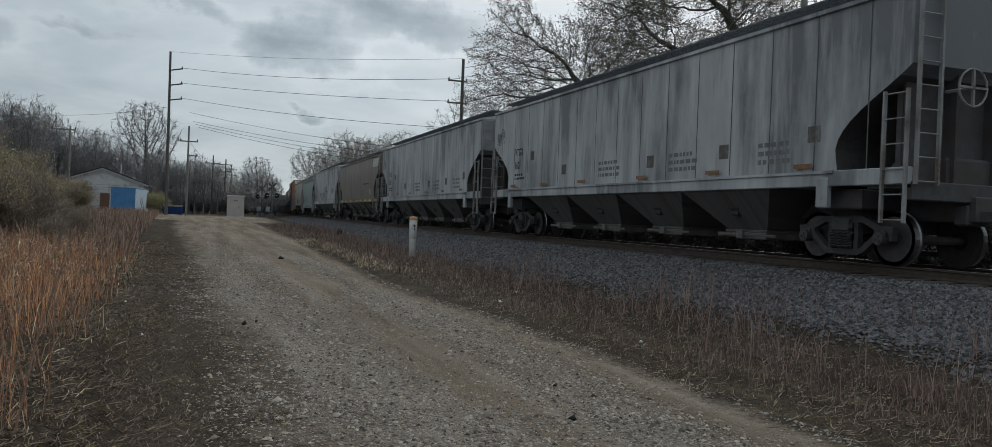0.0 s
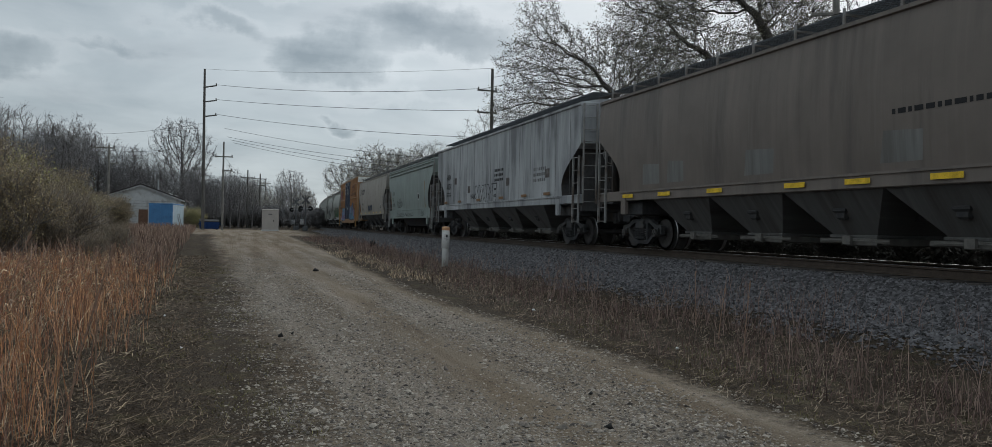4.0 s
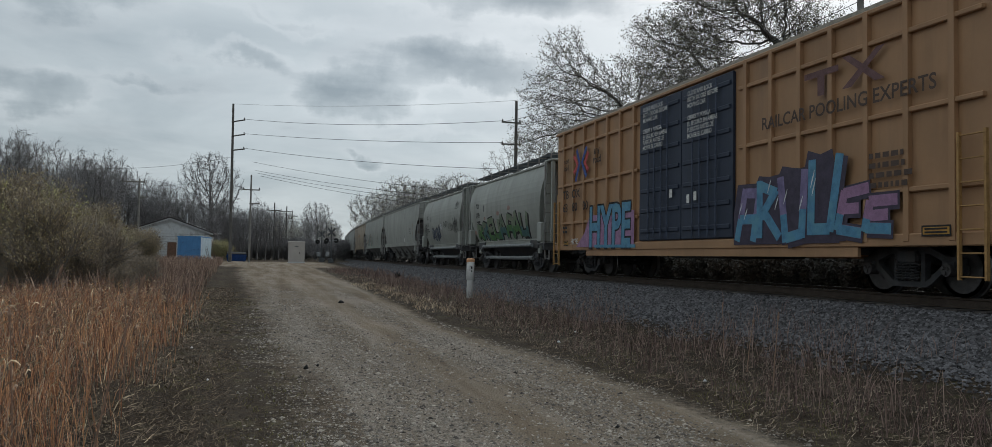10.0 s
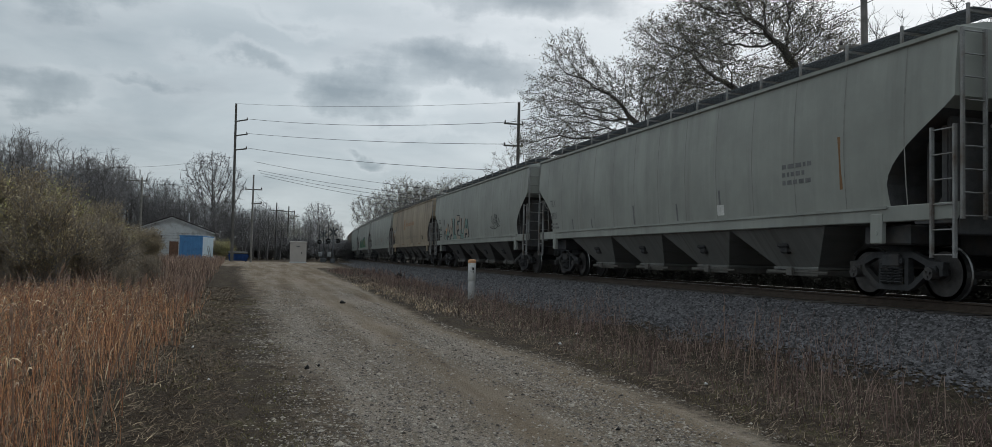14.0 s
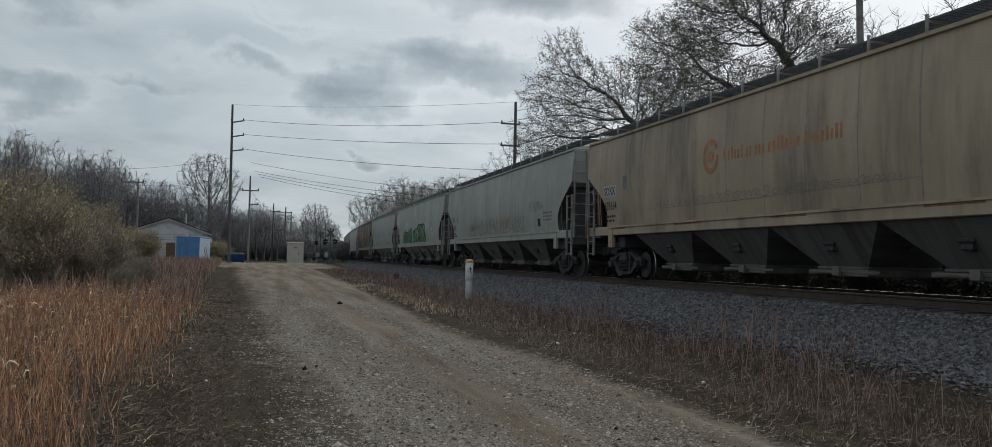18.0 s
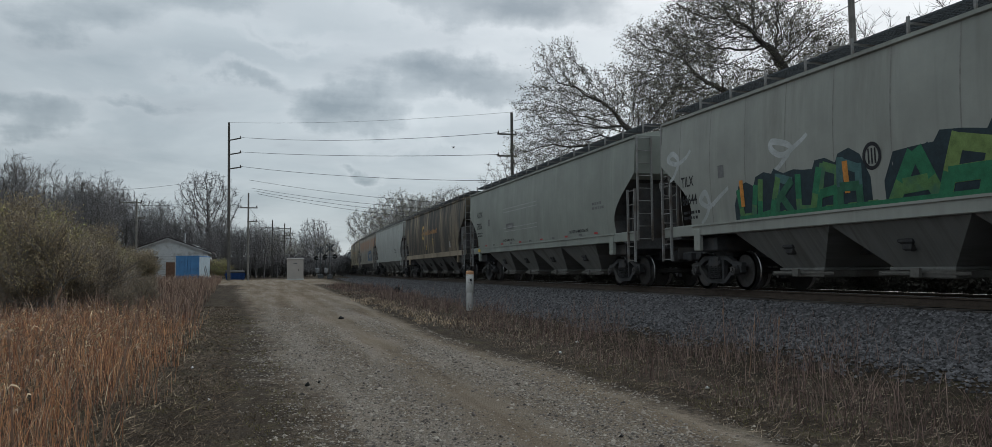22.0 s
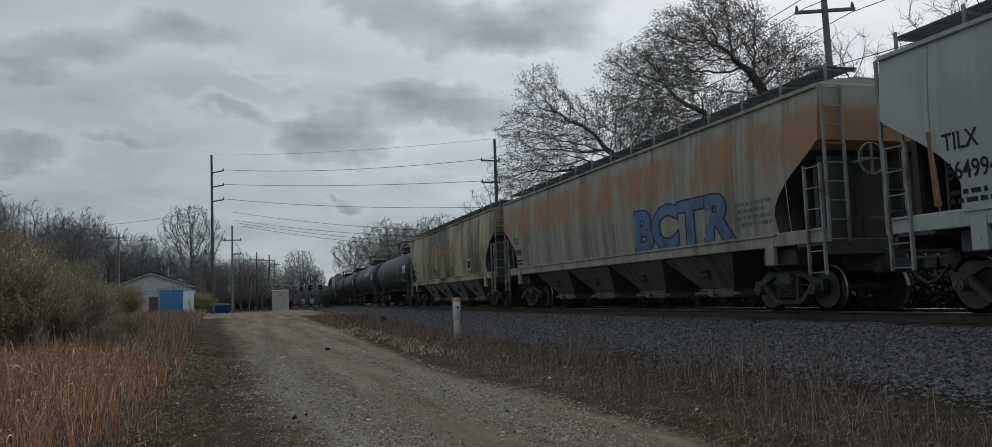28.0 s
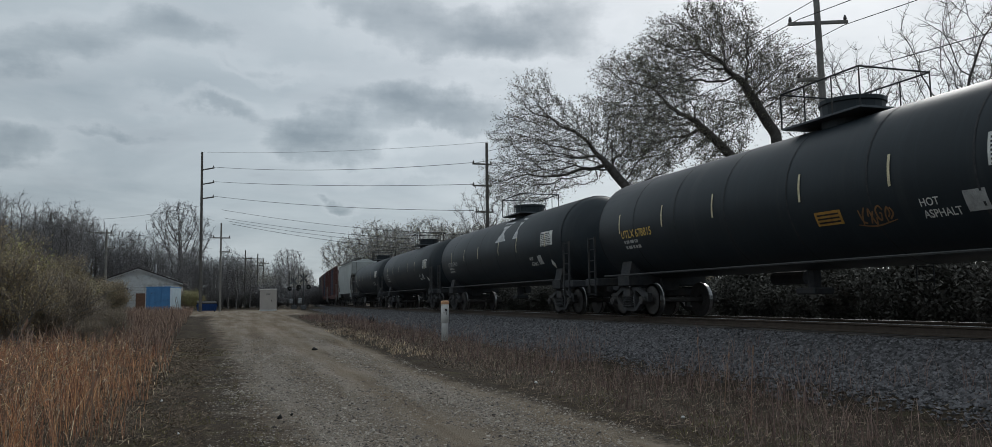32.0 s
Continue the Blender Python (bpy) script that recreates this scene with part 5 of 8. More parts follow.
def build_train():
    # two weathered white hoppers
    for yn, yf, number, seed in ((-176.0, -156.8, "1601", 11), (-155.2, -136.05, "1588", 12)):
        c = hopper("weathered white covered hopper wagon with black marks", yn, yf, "white_paint", FLAT, 4.42, 1.6, 3.25, 4, bay_mat="bay_grime", ribs=15, walk_stays=False)
        marks(c, "VTGX", number, -7.42, 2.77, 0.26, FLAT, seed, wide=0.78)
        for k, (u, z) in enumerate(((-6.0, 2.55), (-3.45, 1.98), (1.6, 1.95), (4.6, 2.0), (7.3, 2.15))):
            bar(c, "stencil_panel", u, u + 0.33, z, z + 0.3, "brown_patch", FLAT)
        for u in (-1.0, 2.6, 5.9):
            small_print(c, u, 2.15, 1.1, 0.5, 3, "letter_faint", FLAT, seed + int(u))
        reflectors(c, (-7.62, -5.0, -2.2, 1.2, 4.2, 7.0), 1.68, "reflector_rust", FLAT, 0.5, 0.085)
        scribble(c, -9.3, 3.3, 0.8, 0.6, "letter_black", FLAT, seed + 5, 0.03, 4)
    # brown hopper with yellow tape
    c = hopper("grimy brown covered hopper wagon with yellow reflective tape", -134.6, -117.6, "brown_paint", CURVED, 4.25, 1.35, 3.2, 4, bay_mat="bay_grime")
    reflectors(c, (-6.9, -4.9, -2.6, 0.2, 1.9, 3.8, 5.6, 7.8), 1.42, "reflector_yellow", CURVED)
    patch(c, "white_patch", [(6.5, 3.62), (8.4, 3.62), (8.4, 4.15), (6.5, 4.15)], "letter_faint_white", CURVED)
    bar(c, "stencil_panel", 5.6, 5.95, 1.85, 2.2, "letter_faint_white", CURVED)
    small_print(c, 3.0, 2.55, 2.6, 0.16, 1, "letter_black", CURVED, 31)
    for u, w in ((-5.8, 0.9), (-4.5, 0.8), (-1.2, 1.0), (2.7, 0.9)):
        patch(c, "cleaned_patch", [(u, 1.75), (u + w, 1.75), (u + w * 1.05, 2.25), (u + 0.1, 2.3)], "bay_light", CURVED)
    # white hopper with black outline graffiti
    c = hopper("white covered hopper wagon with black outline graffiti", -116.3, -96.85, "white_paint", FLAT, 4.45, 1.6, 3.25, 4, bay_mat="bay_grime", ribs=15, walk_stays=False)
    marks(c, "HKRX", "600242", -7.7, 2.87, 0.29, FLAT, 13)
    for k, (u, z) in enumerate(((-6.1, 2.6), (-3.6, 2.1), (2.2, 2.2), (6.6, 2.3))):
        bar(c, "stencil_panel", u, u + 0.42, z, z + 0.32, "brown_patch", FLAT)
    reflectors(c, (-7.9, -5.2, -1.9, 1.4, 4.2, 6.6), 1.68, "reflector_rust", FLAT)
    lettering(c, "WAMO", -3.12, 1.8, 0.24, "spray_black", FLAT, 0.006, 0.9, 0.1, 0.01, "graffiti", "small black sprayed word")
    lettering(c, "WANE", -2.25, 1.68, 0.66, "spray_black", FLAT, 0.006, 1.12, 0.12, 0.13, "graffiti_outline", "black outlined sprayed letters")
    lettering(c, "WANE", -2.25, 1.68, 0.66, "white_paint", FLAT, 0.010, 1.12, 0.12, 0.075, "graffiti")
    small_print(c, 0.6, 2.85, 1.3, 0.6, 3, "letter_black", FLAT, 43)
    small_print(c, 5.4, 2.6, 1.3, 0.6, 3, "letter_faint", FLAT, 44)
    # grey-green hopper with a deep sill
    c = hopper("grey-green covered hopper wagon with a deep side sill", -95.5, -80.75, "grey_green", CURVED, 4.25, 1.25, 3.55, 0, sill=(0.98, 1.55), sill_mat="grey_green")
    part("top_chord", Build().bevel_box(-1.60, -1.45, -7.35, 7.35, 4.12, 4.2, 0.02).bevel_box(-1.62, -1.45, -7.35, 7.35, 3.92, 3.98, 0.02).bevel_box(1.45, 1.6, -7.35, 7.35, 4.12, 4.2, 0.02), "grey_green", c)
    part("underbody", Build().loft([[(-1.2, -4.6, 1.1), (1.2, -4.6, 1.1), (1.2, 4.6, 1.1), (-1.2, 4.6, 1.1)], [(-0.7, -3.9, 0.5), (0.7, -3.9, 0.5), (0.7, 3.9, 0.5), (-0.7, 3.9, 0.5)]]), "black_steel", c)
    marks(c, "ATGX", "433", -5.7, 2.58, 0.25, CURVED, 14, wide=0.9, gap=0.38)
    scribble(c, -3.9, 1.75, 2.0, 0.6, "spray_black", CURVED, 51, 0.05, 6)
    scribble(c, -4.0, 1.12, 3.6, 0.28, "spray_black", lambda z: CURVED(1.55) + 0.03, 52, 0.035, 10)
    scribble(c, -0.3, 1.12, 2.1, 0.26, "spray_black", lambda z: CURVED(1.55) + 0.03, 53, 0.035, 7)
    scribble(c, 4.2, 1.12, 0.9, 0.3, "spray_black", lambda z: CURVED(1.55) + 0.03, 54, 0.04, 4)
    for u in (3.3,):
        bar(c, "stencil_panel", u, u + 0.42, 2.1, 2.5, "letter_white", CURVED)
        bar(c, "stencil_print", u + 0.05, u + 0.37, 2.15, 2.45, "letter_black", CURVED, 0.008)
    patch(c, "rust_streak", [(5.2, 1.6), (5.35, 1.6), (5.38, 3.2), (5.25, 3.1)], "reflector_rust", CURVED)
    patch(c, "rust_streak", [(-6.35, 1.6), (-6.2, 1.6), (-6.2, 2.9), (-6.32, 2.8)], "reflector_rust", CURVED)
    # tan-grey hopper with the striped mark
    c = hopper("tan-grey covered hopper wagon with striped black mark", -79.3, -62.5, "tan_grey", CURVED, 4.28, 1.35, 3.4, 4, bay_mat="black_steel", ribs=11, bay_foot=0.5)
    for k in range(5):
        z = 3.2 + k * 0.1
        patch(c, "logo_stripe", [(-7.25 + 0.08 * k, z), (-5.85 + 0.04 * k, z), (-5.8 + 0.04 * k, z + 0.05), (-7.2 + 0.08 * k, z + 0.05)], "letter_black", CURVED)
    patch(c, "logo_block", [(-5.75, 3.18), (-5.35, 3.18), (-4.95, 3.66), (-5.35, 3.66)], "letter_black", CURVED)
    patch(c, "logo_block", [(-5.1, 3.18), (-4.5, 3.18), (-4.2, 3.66), (-4.75, 3.66)], "letter_black", CURVED)
    marks(c, "NS", "295915", -5.97, 2.62, 0.24, CURVED, 15, wide=0.95, gap=0.42)
    bar(c, "stencil_panel", -3.95, -3.7, 2.4, 2.7, "letter_faint", CURVED)
    wild_letters(c, -1.95, 1.6, 2.7, 0.55, 6, "spray_black", ["spray_navy"], CURVED, 55, "black sprayed tag")
    reflectors(c, (-6.4, -3.7, -1.2, 1.6, 3.2, 5.4), 1.45, "reflector_yellow", CURVED, 0.5)
    bar(c, "stencil_panel", 5.4, 5.8, 1.75, 2.15, "letter_white", CURVED)
    bar(c, "stencil_print", 5.45, 5.75, 1.8, 2.1, "letter_black", CURVED, 0.008)
    small_print(c, 6.6, 2.6, 0.8, 0.8, 4, "letter_faint", CURVED, 57)
    # yellow box wagon
    c = box_car("yellow high-cube box wagon with dark blue doors and graffiti", -61.0, -42.3, "box_yellow", 5.22, 0.86, "door_blue")
    P = lambda z: 1.62
    lettering(c, "TB", -8.5, 2.66, 0.30, "letter_black", P, wide=1.15)
    lettering(c, "OX", -7.66, 2.66, 0.30, "letter_black", P, wide=1.15)
    lettering(c, "63", -8.5, 2.2, 0.30, "letter_black", P, wide=1.15)
    lettering(c, "80", -7.62, 2.2, 0.30, "letter_black", P, wide=1.15)
    lettering(c, "00", -6.66, 2.2, 0.30, "letter_black", P, wide=1.15)
    lettering(c, "next", -8.45, 3.92, 0.2, "letter_black", P)
    lettering(c, "load", -8.45, 3.66, 0.2, "letter_black", P)
    lettering(c, "any", -5.75, 3.98, 0.25, "letter_black", P)
    lettering(c, "road", -5.8, 3.68, 0.25, "letter_black", P)
    for k, (line, m) in enumerate((([(-7.5, 4.12), (-7.16, 3.78), (-7.5, 3.5)], "logo_red"), ([(-7.24, 4.3), (-6.98, 3.82), (-7.32, 3.22)], "logo_blue"), ([(-6.36, 4.3), (-6.76, 3.82), (-6.36, 3.3)], "logo_blue"), ([(-6.2, 4.1), (-6.5, 3.78), (-6.2, 3.5)], "logo_red"))):
        stroke = Build()
        ribbon(stroke, line, 0.17, P, 0.004 + 0.0012 * k)
        part("logo_stroke", stroke, m, c)
    lettering(c, "RAILCAR POOLING EXPERTS", 3.55, 3.4, 0.27, "letter_faded_brown", P, wide=1.0)
    for pts in ([(5.0, 4.3), (6.0, 4.3), (6.0, 4.18), (5.0, 4.18)], [(5.4, 4.2), (5.6, 4.2), (5.6, 3.8), (5.4, 3.8)], [(6.1, 4.4), (6.3, 4.4), (7.2, 3.8), (6.95, 3.8)], [(7.0, 4.4), (7.2, 4.4), (6.35, 3.8), (6.1, 3.8)]):
        patch(c, "logo_stroke", pts, "letter_faded_mauve", P, 0.003 + 0.001 * (pts[0][0] % 1))
    # sprayed word with shadow, and a second piece
    patch(c, "spray_ground", [(-7.2, 0.95), (-2.7, 0.92), (-2.7, 2.0), (-4.5, 1.9), (-6.0, 2.0), (-6.5, 1.4)], "spray_mauve", P, 0.004, "mauve sprayed cloud")
    lettering(c, "HYPE", -6.1, 0.98, 1.3, "spray_black", P, 0.007, 0.75, 0.03, 0.085, "graffiti_outline")
    lettering(c, "HYPE", -6.1, 0.98, 1.3, "spray_cyan", P, 0.011, 0.75, 0.03, 0.04, "graffiti", "pale blue sprayed letters with black edges")
    patch(c, "spray_foot", [(-5.6, 0.92), (-2.6, 0.9), (-2.6, 0.99), (-5.6, 1.01)], "spray_cyan", P, 0.009)
    lettering(c, "HYPE", -7.7, 1.05, 0.2, "spray_white", P, 0.008, 1.0, 0.1, 0.01, "graffiti")
    patch(c, "spray_ground", [(2.5, 0.95), (6.2, 0.95), (6.3, 1.7), (5.6, 2.5), (4.4, 2.4), (3.0, 2.2), (2.5, 1.6)], "spray_shadow", P, 0.004, "dark sprayed ground")
    block_piece(c, 2.6, 0.98, 3.3, (1.25, 1.4, 1.5, 1.75), "spray_shadow", ["spray_lilac", "spray_cyan"], ["spray_cyan"], P, 61, "lilac and blue sprayed letters with dark edges", 0.12, "spray_white")
    block_piece(c, 5.9, 1.1, 1.5, (0.85, 0.6), "spray_shadow", ["spray_mauve"], ["spray_cyan"], P, 62)
    for u in (-2.05, 0.45):
        for k, word in enumerate(("CLOSE AND LOCK", "BOTH DOORS BEFORE", "MOVING CAR", "", "CIERRE Y PONGA", "EL SEGURO EN AMBAS", "PUERTAS ANTES DE", "MOVER EL CARRO")):
            if word:
                lettering(c, word, u, 4.72 - 0.155 * k, 0.12, "letter_white", lambda zz: 1.685, bold=0.01, wide=0.85)
    for u, z in ((-0.5, 2.2), (0.4, 2.0), (0.75, 2.05)):
        bar(c, "stencil_panel", u, u + 0.14, z, z + 0.22, "letter_white", lambda zz: 1.67)
    for u, w in ((-8.4, 0.45), (8.0, 0.6)):
        bar(c, "warning_plate", u, u + w, 1.0, 1.18, "letter_black", P)
        bar(c, "warning_plate", u + 0.03, u + w - 0.03, 1.03, 1.15, "plate_orange", P, 0.009)
        for z in (1.05, 1.105):
            bar(c, "warning_print", u + 0.07, u + w - 0.07, z, z + 0.03, "letter_black", P, 0.012)
    small_print(c, -8.5, 1.6, 0.5, 0.3, 2, "letter_black", P, 64)
    small_print(c, 6.8, 2.4, 0.9, 0.7, 4, "letter_faded_brown", P, 65)
    word = lettering(c, "EXCESS HEIGHT CAR", 0, 0, 0.15, "letter_black", lambda z: 0.0)
    word.matrix_basis = Matrix(((0, -1, 0, 0.0), (1, 0, 0, -9.35 - 0.115), (0, 0, 1, 4.72), (0, 0, 0, 1))) @ Matrix.Translation((0, 1.18, 0))
    # two short grey hoppers with rounded sides and pipes
    for yn, yf, number, seed in ((-40.75, -28.85, "31099", 71), (-26.95, -15.1, "31181", 72)):
        c = hopper("short grey covered hopper wagon with rounded sides and pipes", yn, yf, "grey_paint", ROUND, 4.22, 1.0, 3.6, 0, sill=(1.12, 1.35), dark_ends=False)
        h = (yf - yn) / 2
        for e in (-1, 1):
            q = Build()
            for x in (-1.35, 1.35):
                q.bevel_box(x - 0.09, x + 0.09, -0.75, -0.55, 1.2, 4.3, 0.02).bevel_box(x - 0.06, x + 0.06, -0.1, 0.02, 1.2, 4.3, 0.02)
            q.bevel_box(-1.45, 1.45, -0.8, 0.05, 4.28, 4.36, 0.02)
            part("end_frame", q, "grey_paint", c, at=pose(0, e * (h + 0.62), 0, 0, 0, 0 if e > 0 else 180))
            part("slope_sheet", Build().loft([[(-1.15, 0.0, 3.9), (1.15, 0.0, 3.9), (1.15, -0.9, 1.3), (-1.15, -0.9, 1.3)], [(-1.15, 0.05, 3.9), (1.15, 0.05, 3.9), (1.15, -0.8, 1.3), (-1.15, -0.8, 1.3)]]), "grey_paint", c, at=pose(0, e * h, 0, 0, 0, 0 if e > 0 else 180))
            part("control_box", Build().bevel_box(-1.62, -1.35, -0.35, 0.15, 1.2, 1.95, 0.03), "grey_paint", c, at=pose(0, e * (h - 0.3), 0))
        for s in (-1, 1):
            pp = Build()
            pp.tube([(s * 1.45, -h + 1.6, 1.08), (s * 1.45, h - 2.6, 1.08)], 0.07, 10)
            pp.tube([(s * 1.1, -h + 2.4, 0.55), (s * 1.1, h - 1.8, 0.55)], 0.085, 10)
            pp.tube([(s * 1.45, h - 2.6, 1.08), (s * 1.4, h - 2.2, 0.95), (s * 1.1, h - 1.9, 0.6)], 0.07, 8)
            part("unloading_pipe", pp, "pipe_grey", c, "grey unloading pipe")
        part("underbody", Build().loft([[(-1.15, -h + 2.2, 1.2), (1.15, -h + 2.2, 1.2), (1.15, h - 2.2, 1.2), (-1.15, h - 2.2, 1.2)], [(-0.5, -h + 2.9, 0.55), (0.5, -h + 2.9, 0.55), (0.5, h - 2.9, 0.55), (-0.5, h - 2.9, 0.55)]]), "black_steel", c)
        marks(c, "TILX", number, -4.5, 2.99, 0.25, ROUND, seed)
        bar(c, "stencil_frame", -3.1, -2.85, 2.8, 3.1, "letter_faint", ROUND)
        if number == "31099":
            block_piece(c, -4.6, 1.42, 8.2, (0.82, 0.88, 0.95, 1.0, 1.1, 1.1, 1.2, 1.15), "spray_black", ["spray_sage", "spray_moss", "spray_sage"], ["spray_leaf", "spray_teal", "spray_leaf"], ROUND, 75, "green angular letters sprayed along the side", 0.0, "spray_blush")
            for u, z, r in ((-2.9, 2.45, 0.14), (-0.5, 2.6, 0.18), (1.3, 2.75, 0.18), (-5.1, 1.8, 0.2)):
                patch(c, "sprayed_cloud", [(u + r * math.cos(q) * 1.3, z + r * math.sin(q) * 0.6) for q in (math.pi * k / 5 for k in range(10))], "spray_blush", ROUND, 0.003)
        else:
            wild_letters(c, -2.9, 1.4, 2.6, 1.05, 4, "spray_black", ["spray_navy"], ROUND, 74, "dark blue sprayed letters with pale edges", "spray_mist")
            wild_letters(c, -0.1, 2.2, 0.5, 0.4, 1, "spray_black", ["spray_white"], ROUND, 75)
            scribble(c, 1.0, 2.35, 1.0, 0.4, "spray_black", ROUND, 76, 0.04, 5)
            scribble(c, 2.2, 2.1, 1.4, 0.5, "spray_black", ROUND, 77, 0.035, 6)
            scribble(c, 3.7, 2.0, 1.1, 0.9, "spray_black", ROUND, 78, 0.06, 6)
            scribble(c, -5.3, 2.0, 0.8, 0.8, "spray_black", ROUND, 79, 0.06, 4)
            scribble(c, 4.2, 3.3, 0.9, 0.5, "spray_black", ROUND, 80, 0.05, 4)
    # long grey hoppers
    c = hopper("long grey covered hopper wagon with faint marks", -13.3, 6.8, "grey_paint", CURVED, 4.33, 1.5, 3.3, 4, ribs=13)
    marks(c, "TILX", "66921", -8.7, 2.55, 0.24, CURVED, 81, "letter_faint")
    for u, z0, z1 in ((-6.5, 1.65, 2.0), (-4.8, 1.65, 1.95), (-1.6, 1.65, 2.2), (1.0, 1.65, 2.1), (3.1, 1.7, 2.3), (7.35, 2.0, 3.0)):
        patch(c, "rust_streak", [(u, z0), (u + 0.08, z0), (u + 0.05, z1), (u - 0.03, z1)], "reflector_rust" if u > 6 else "letter_faint", CURVED)
    small_print(c, 5.6, 2.55, 1.0, 0.5, 3, "letter_faint", CURVED, 82)
    bar(c, "stencil_panel", 3.0, 3.3, 1.7, 1.95, "letter_white", CURVED)
    c = hopper("long grey covered hopper wagon with pastel graffiti", 8.3, 27.9, "grey_paint", CURVED, 4.36, 1.5, 3.3, 4, ribs=13, bay_mat="bay_grime")
    marks(c, "TILX", "648456", -8.46, 2.65, 0.27, CURVED, 83)
    bar(c, "stencil_frame", -7.0, -6.72, 2.5, 2.85, "letter_faint", CURVED)
    scribble(c, -7.0, 1.7, 0.9, 0.6, "spray_black", CURVED, 84, 0.05, 3)
    block_piece(c, -6.3, 1.62, 5.6, (1.0, 1.25, 1.3, 1.3, 1.2, 1.1), "spray_black", ["spray_sand", "spray_sand", "spray_mint"], ["spray_mint", "spray_sand"], CURVED, 85, "sand and mint angular letters sprayed along the side")
    patch(c, "spray_dash", [(-6.2, 1.95), (-6.05, 1.95), (-6.1, 2.3), (-6.22, 2.3)], "spray_orange", CURVED, 0.02)
    scribble(c, 4.0, 2.0, 1.6, 0.7, "spray_black", CURVED, 86, 0.05, 5)
    c = hopper("dirty tan covered hopper wagon with faded orange lettering", 29.3, 48.9, "tan_paint", CURVED, 4.33, 1.5, 3.3, 4, ribs=13, bay_mat="bay_grime", sill_mat="tan_paint")
    bar(c, "mark_panel", -8.5, -7.6, 2.55, 2.88, "letter_faint_white", CURVED, 0.004)
    marks(c, "SOXX", "639164", -8.45, 2.59, 0.26, CURVED, 87)
    bar(c, "stencil_frame", -7.1, -6.8, 2.7, 3.1, "letter_faint", CURVED)
    sun_mark(c, -2.13, 3.12, 0.36, CURVED, "faded_orange", 4.7)
    for u, w in ((-8.0, 1.0), (-4.0, 1.3), (0.2, 1.2), (4.4, 1.2)):
        bar(c, "reflector", u, u + w, 1.5, 1.6, "reflector_rust", CURVED, 0.03)
    scribble(c, -5.0, 2.0, 9.0, 0.25, "letter_faint", CURVED, 88, 0.02, 24)
    bar(c, "stencil_panel", 6.0, 6.35, 1.8, 2.1, "letter_black", CURVED)
    patch(c, "rust_streak", [(-9.0, 1.7), (-8.9, 1.7), (-8.9, 2.7), (-9.0, 2.7)], "reflector_rust", CURVED)
    patch(c, "rust_streak", [(7.4, 1.8), (7.5, 1.8), (7.5, 2.8), (7.4, 2.7)], "reflector_rust", CURVED)
    c = hopper("long grey covered hopper wagon with faint rusty tags", 50.3, 70.4, "grey_paint", CURVED, 4.38, 1.5, 3.3, 4, ribs=13, bay_mat="bay_grime")
    marks(c, "TILX", "646673", -8.75, 2.56, 0.25, CURVED, 89)
    bar(c, "stencil_frame", -7.6, -7.35, 2.5, 2.8, "letter_faint", CURVED)
    for k in range(5):
        scribble(c, -4.8 + k * 1.9, 1.75, 1.7, 0.8, ("letter_faint", "reflector_rust")[k % 2], CURVED, 90 + k, 0.04, 5)
    scribble(c, 5.2, 2.5, 1.8, 0.5, "letter_faint", CURVED, 96, 0.03, 6)
    bar(c, "stencil_panel", 6.3, 6.62, 1.85, 2.15, "letter_black", CURVED)
    small_print(c, 7.0, 2.3, 1.0, 0.4, 3, "letter_faint", CURVED, 97)
    c = hopper("long grey covered hopper wagon with green graffiti", 71.8, 91.5, "grey_paint", CURVED, 4.36, 1.5, 3.3, 4, ribs=13)
    marks(c, "TILX", "66644", -8.75, 2.6, 0.26, CURVED, 98)
    bar(c, "stencil_frame", -7.0, -6.75, 2.65, 2.95, "letter_faint", CURVED)
    for u, z in ((-9.5, 2.9), (-8.0, 1.72), (-5.0, 2.6), (1.0, 2.5), (3.4, 2.2), (5.7, 1.75)):
        smoke_curl(c, u, z - 0.1, 1.3, 0.75, "spray_mist", CURVED, int(10 * u) + 500, 0.15)
    patch(c, "spray_foot", [(-6.4, 1.46), (-1.6, 1.46), (-1.9, 1.72), (-6.2, 1.72)], "spray_leaf", CURVED, 0.0045, "green sprayed base band")
    block_piece(c, -6.2, 1.56, 4.0, (0.8, 0.95, 1.0, 0.95, 1.05, 1.05), "spray_night", ["spray_emerald", "spray_leaf", "spray_teal"], ["spray_leaf", "spray_emerald", "spray_forest"], CURVED, 96, "green angular letters with dark edges", 0.18)
    block_piece(c, -1.5, 1.55, 5.1, (0.95, 1.1, 1.25, 1.3, 1.3), "spray_night", ["spray_emerald", "spray_lime", "spray_teal"], ["spray_leaf", "spray_emerald"], CURVED, 107, "green angular letters with dark edges", 0.2)
    bar(c, "spray_foot", -6.2, 3.2, 1.62, 1.7, "spray_emerald", CURVED, 0.02)
    ring = Build()
    ribbon(ring, [(-1.95 + 0.2 * math.cos(q), 2.5 + 0.22 * math.sin(q)) for q in (2 * math.pi * k / 20 for k in range(21))], 0.07, CURVED, 0.006)
    for q in (-0.08, 0.0, 0.08):
        ribbon(ring, [(-1.95 + q, 2.36), (-1.95 + q, 2.5), (-1.95 + q, 2.64)], 0.035, CURVED, 0.0065)
    part("round_tag", ring, "spray_black", c, "black ringed sprayed tag")
    for u in (-6.1, -2.7, 0.6, 2.4):
        patch(c, "spray_dash", [(u, 1.9), (u + 0.14, 1.9), (u + 0.12, 2.5), (u - 0.02, 2.5)], "spray_orange", CURVED, 0.016)
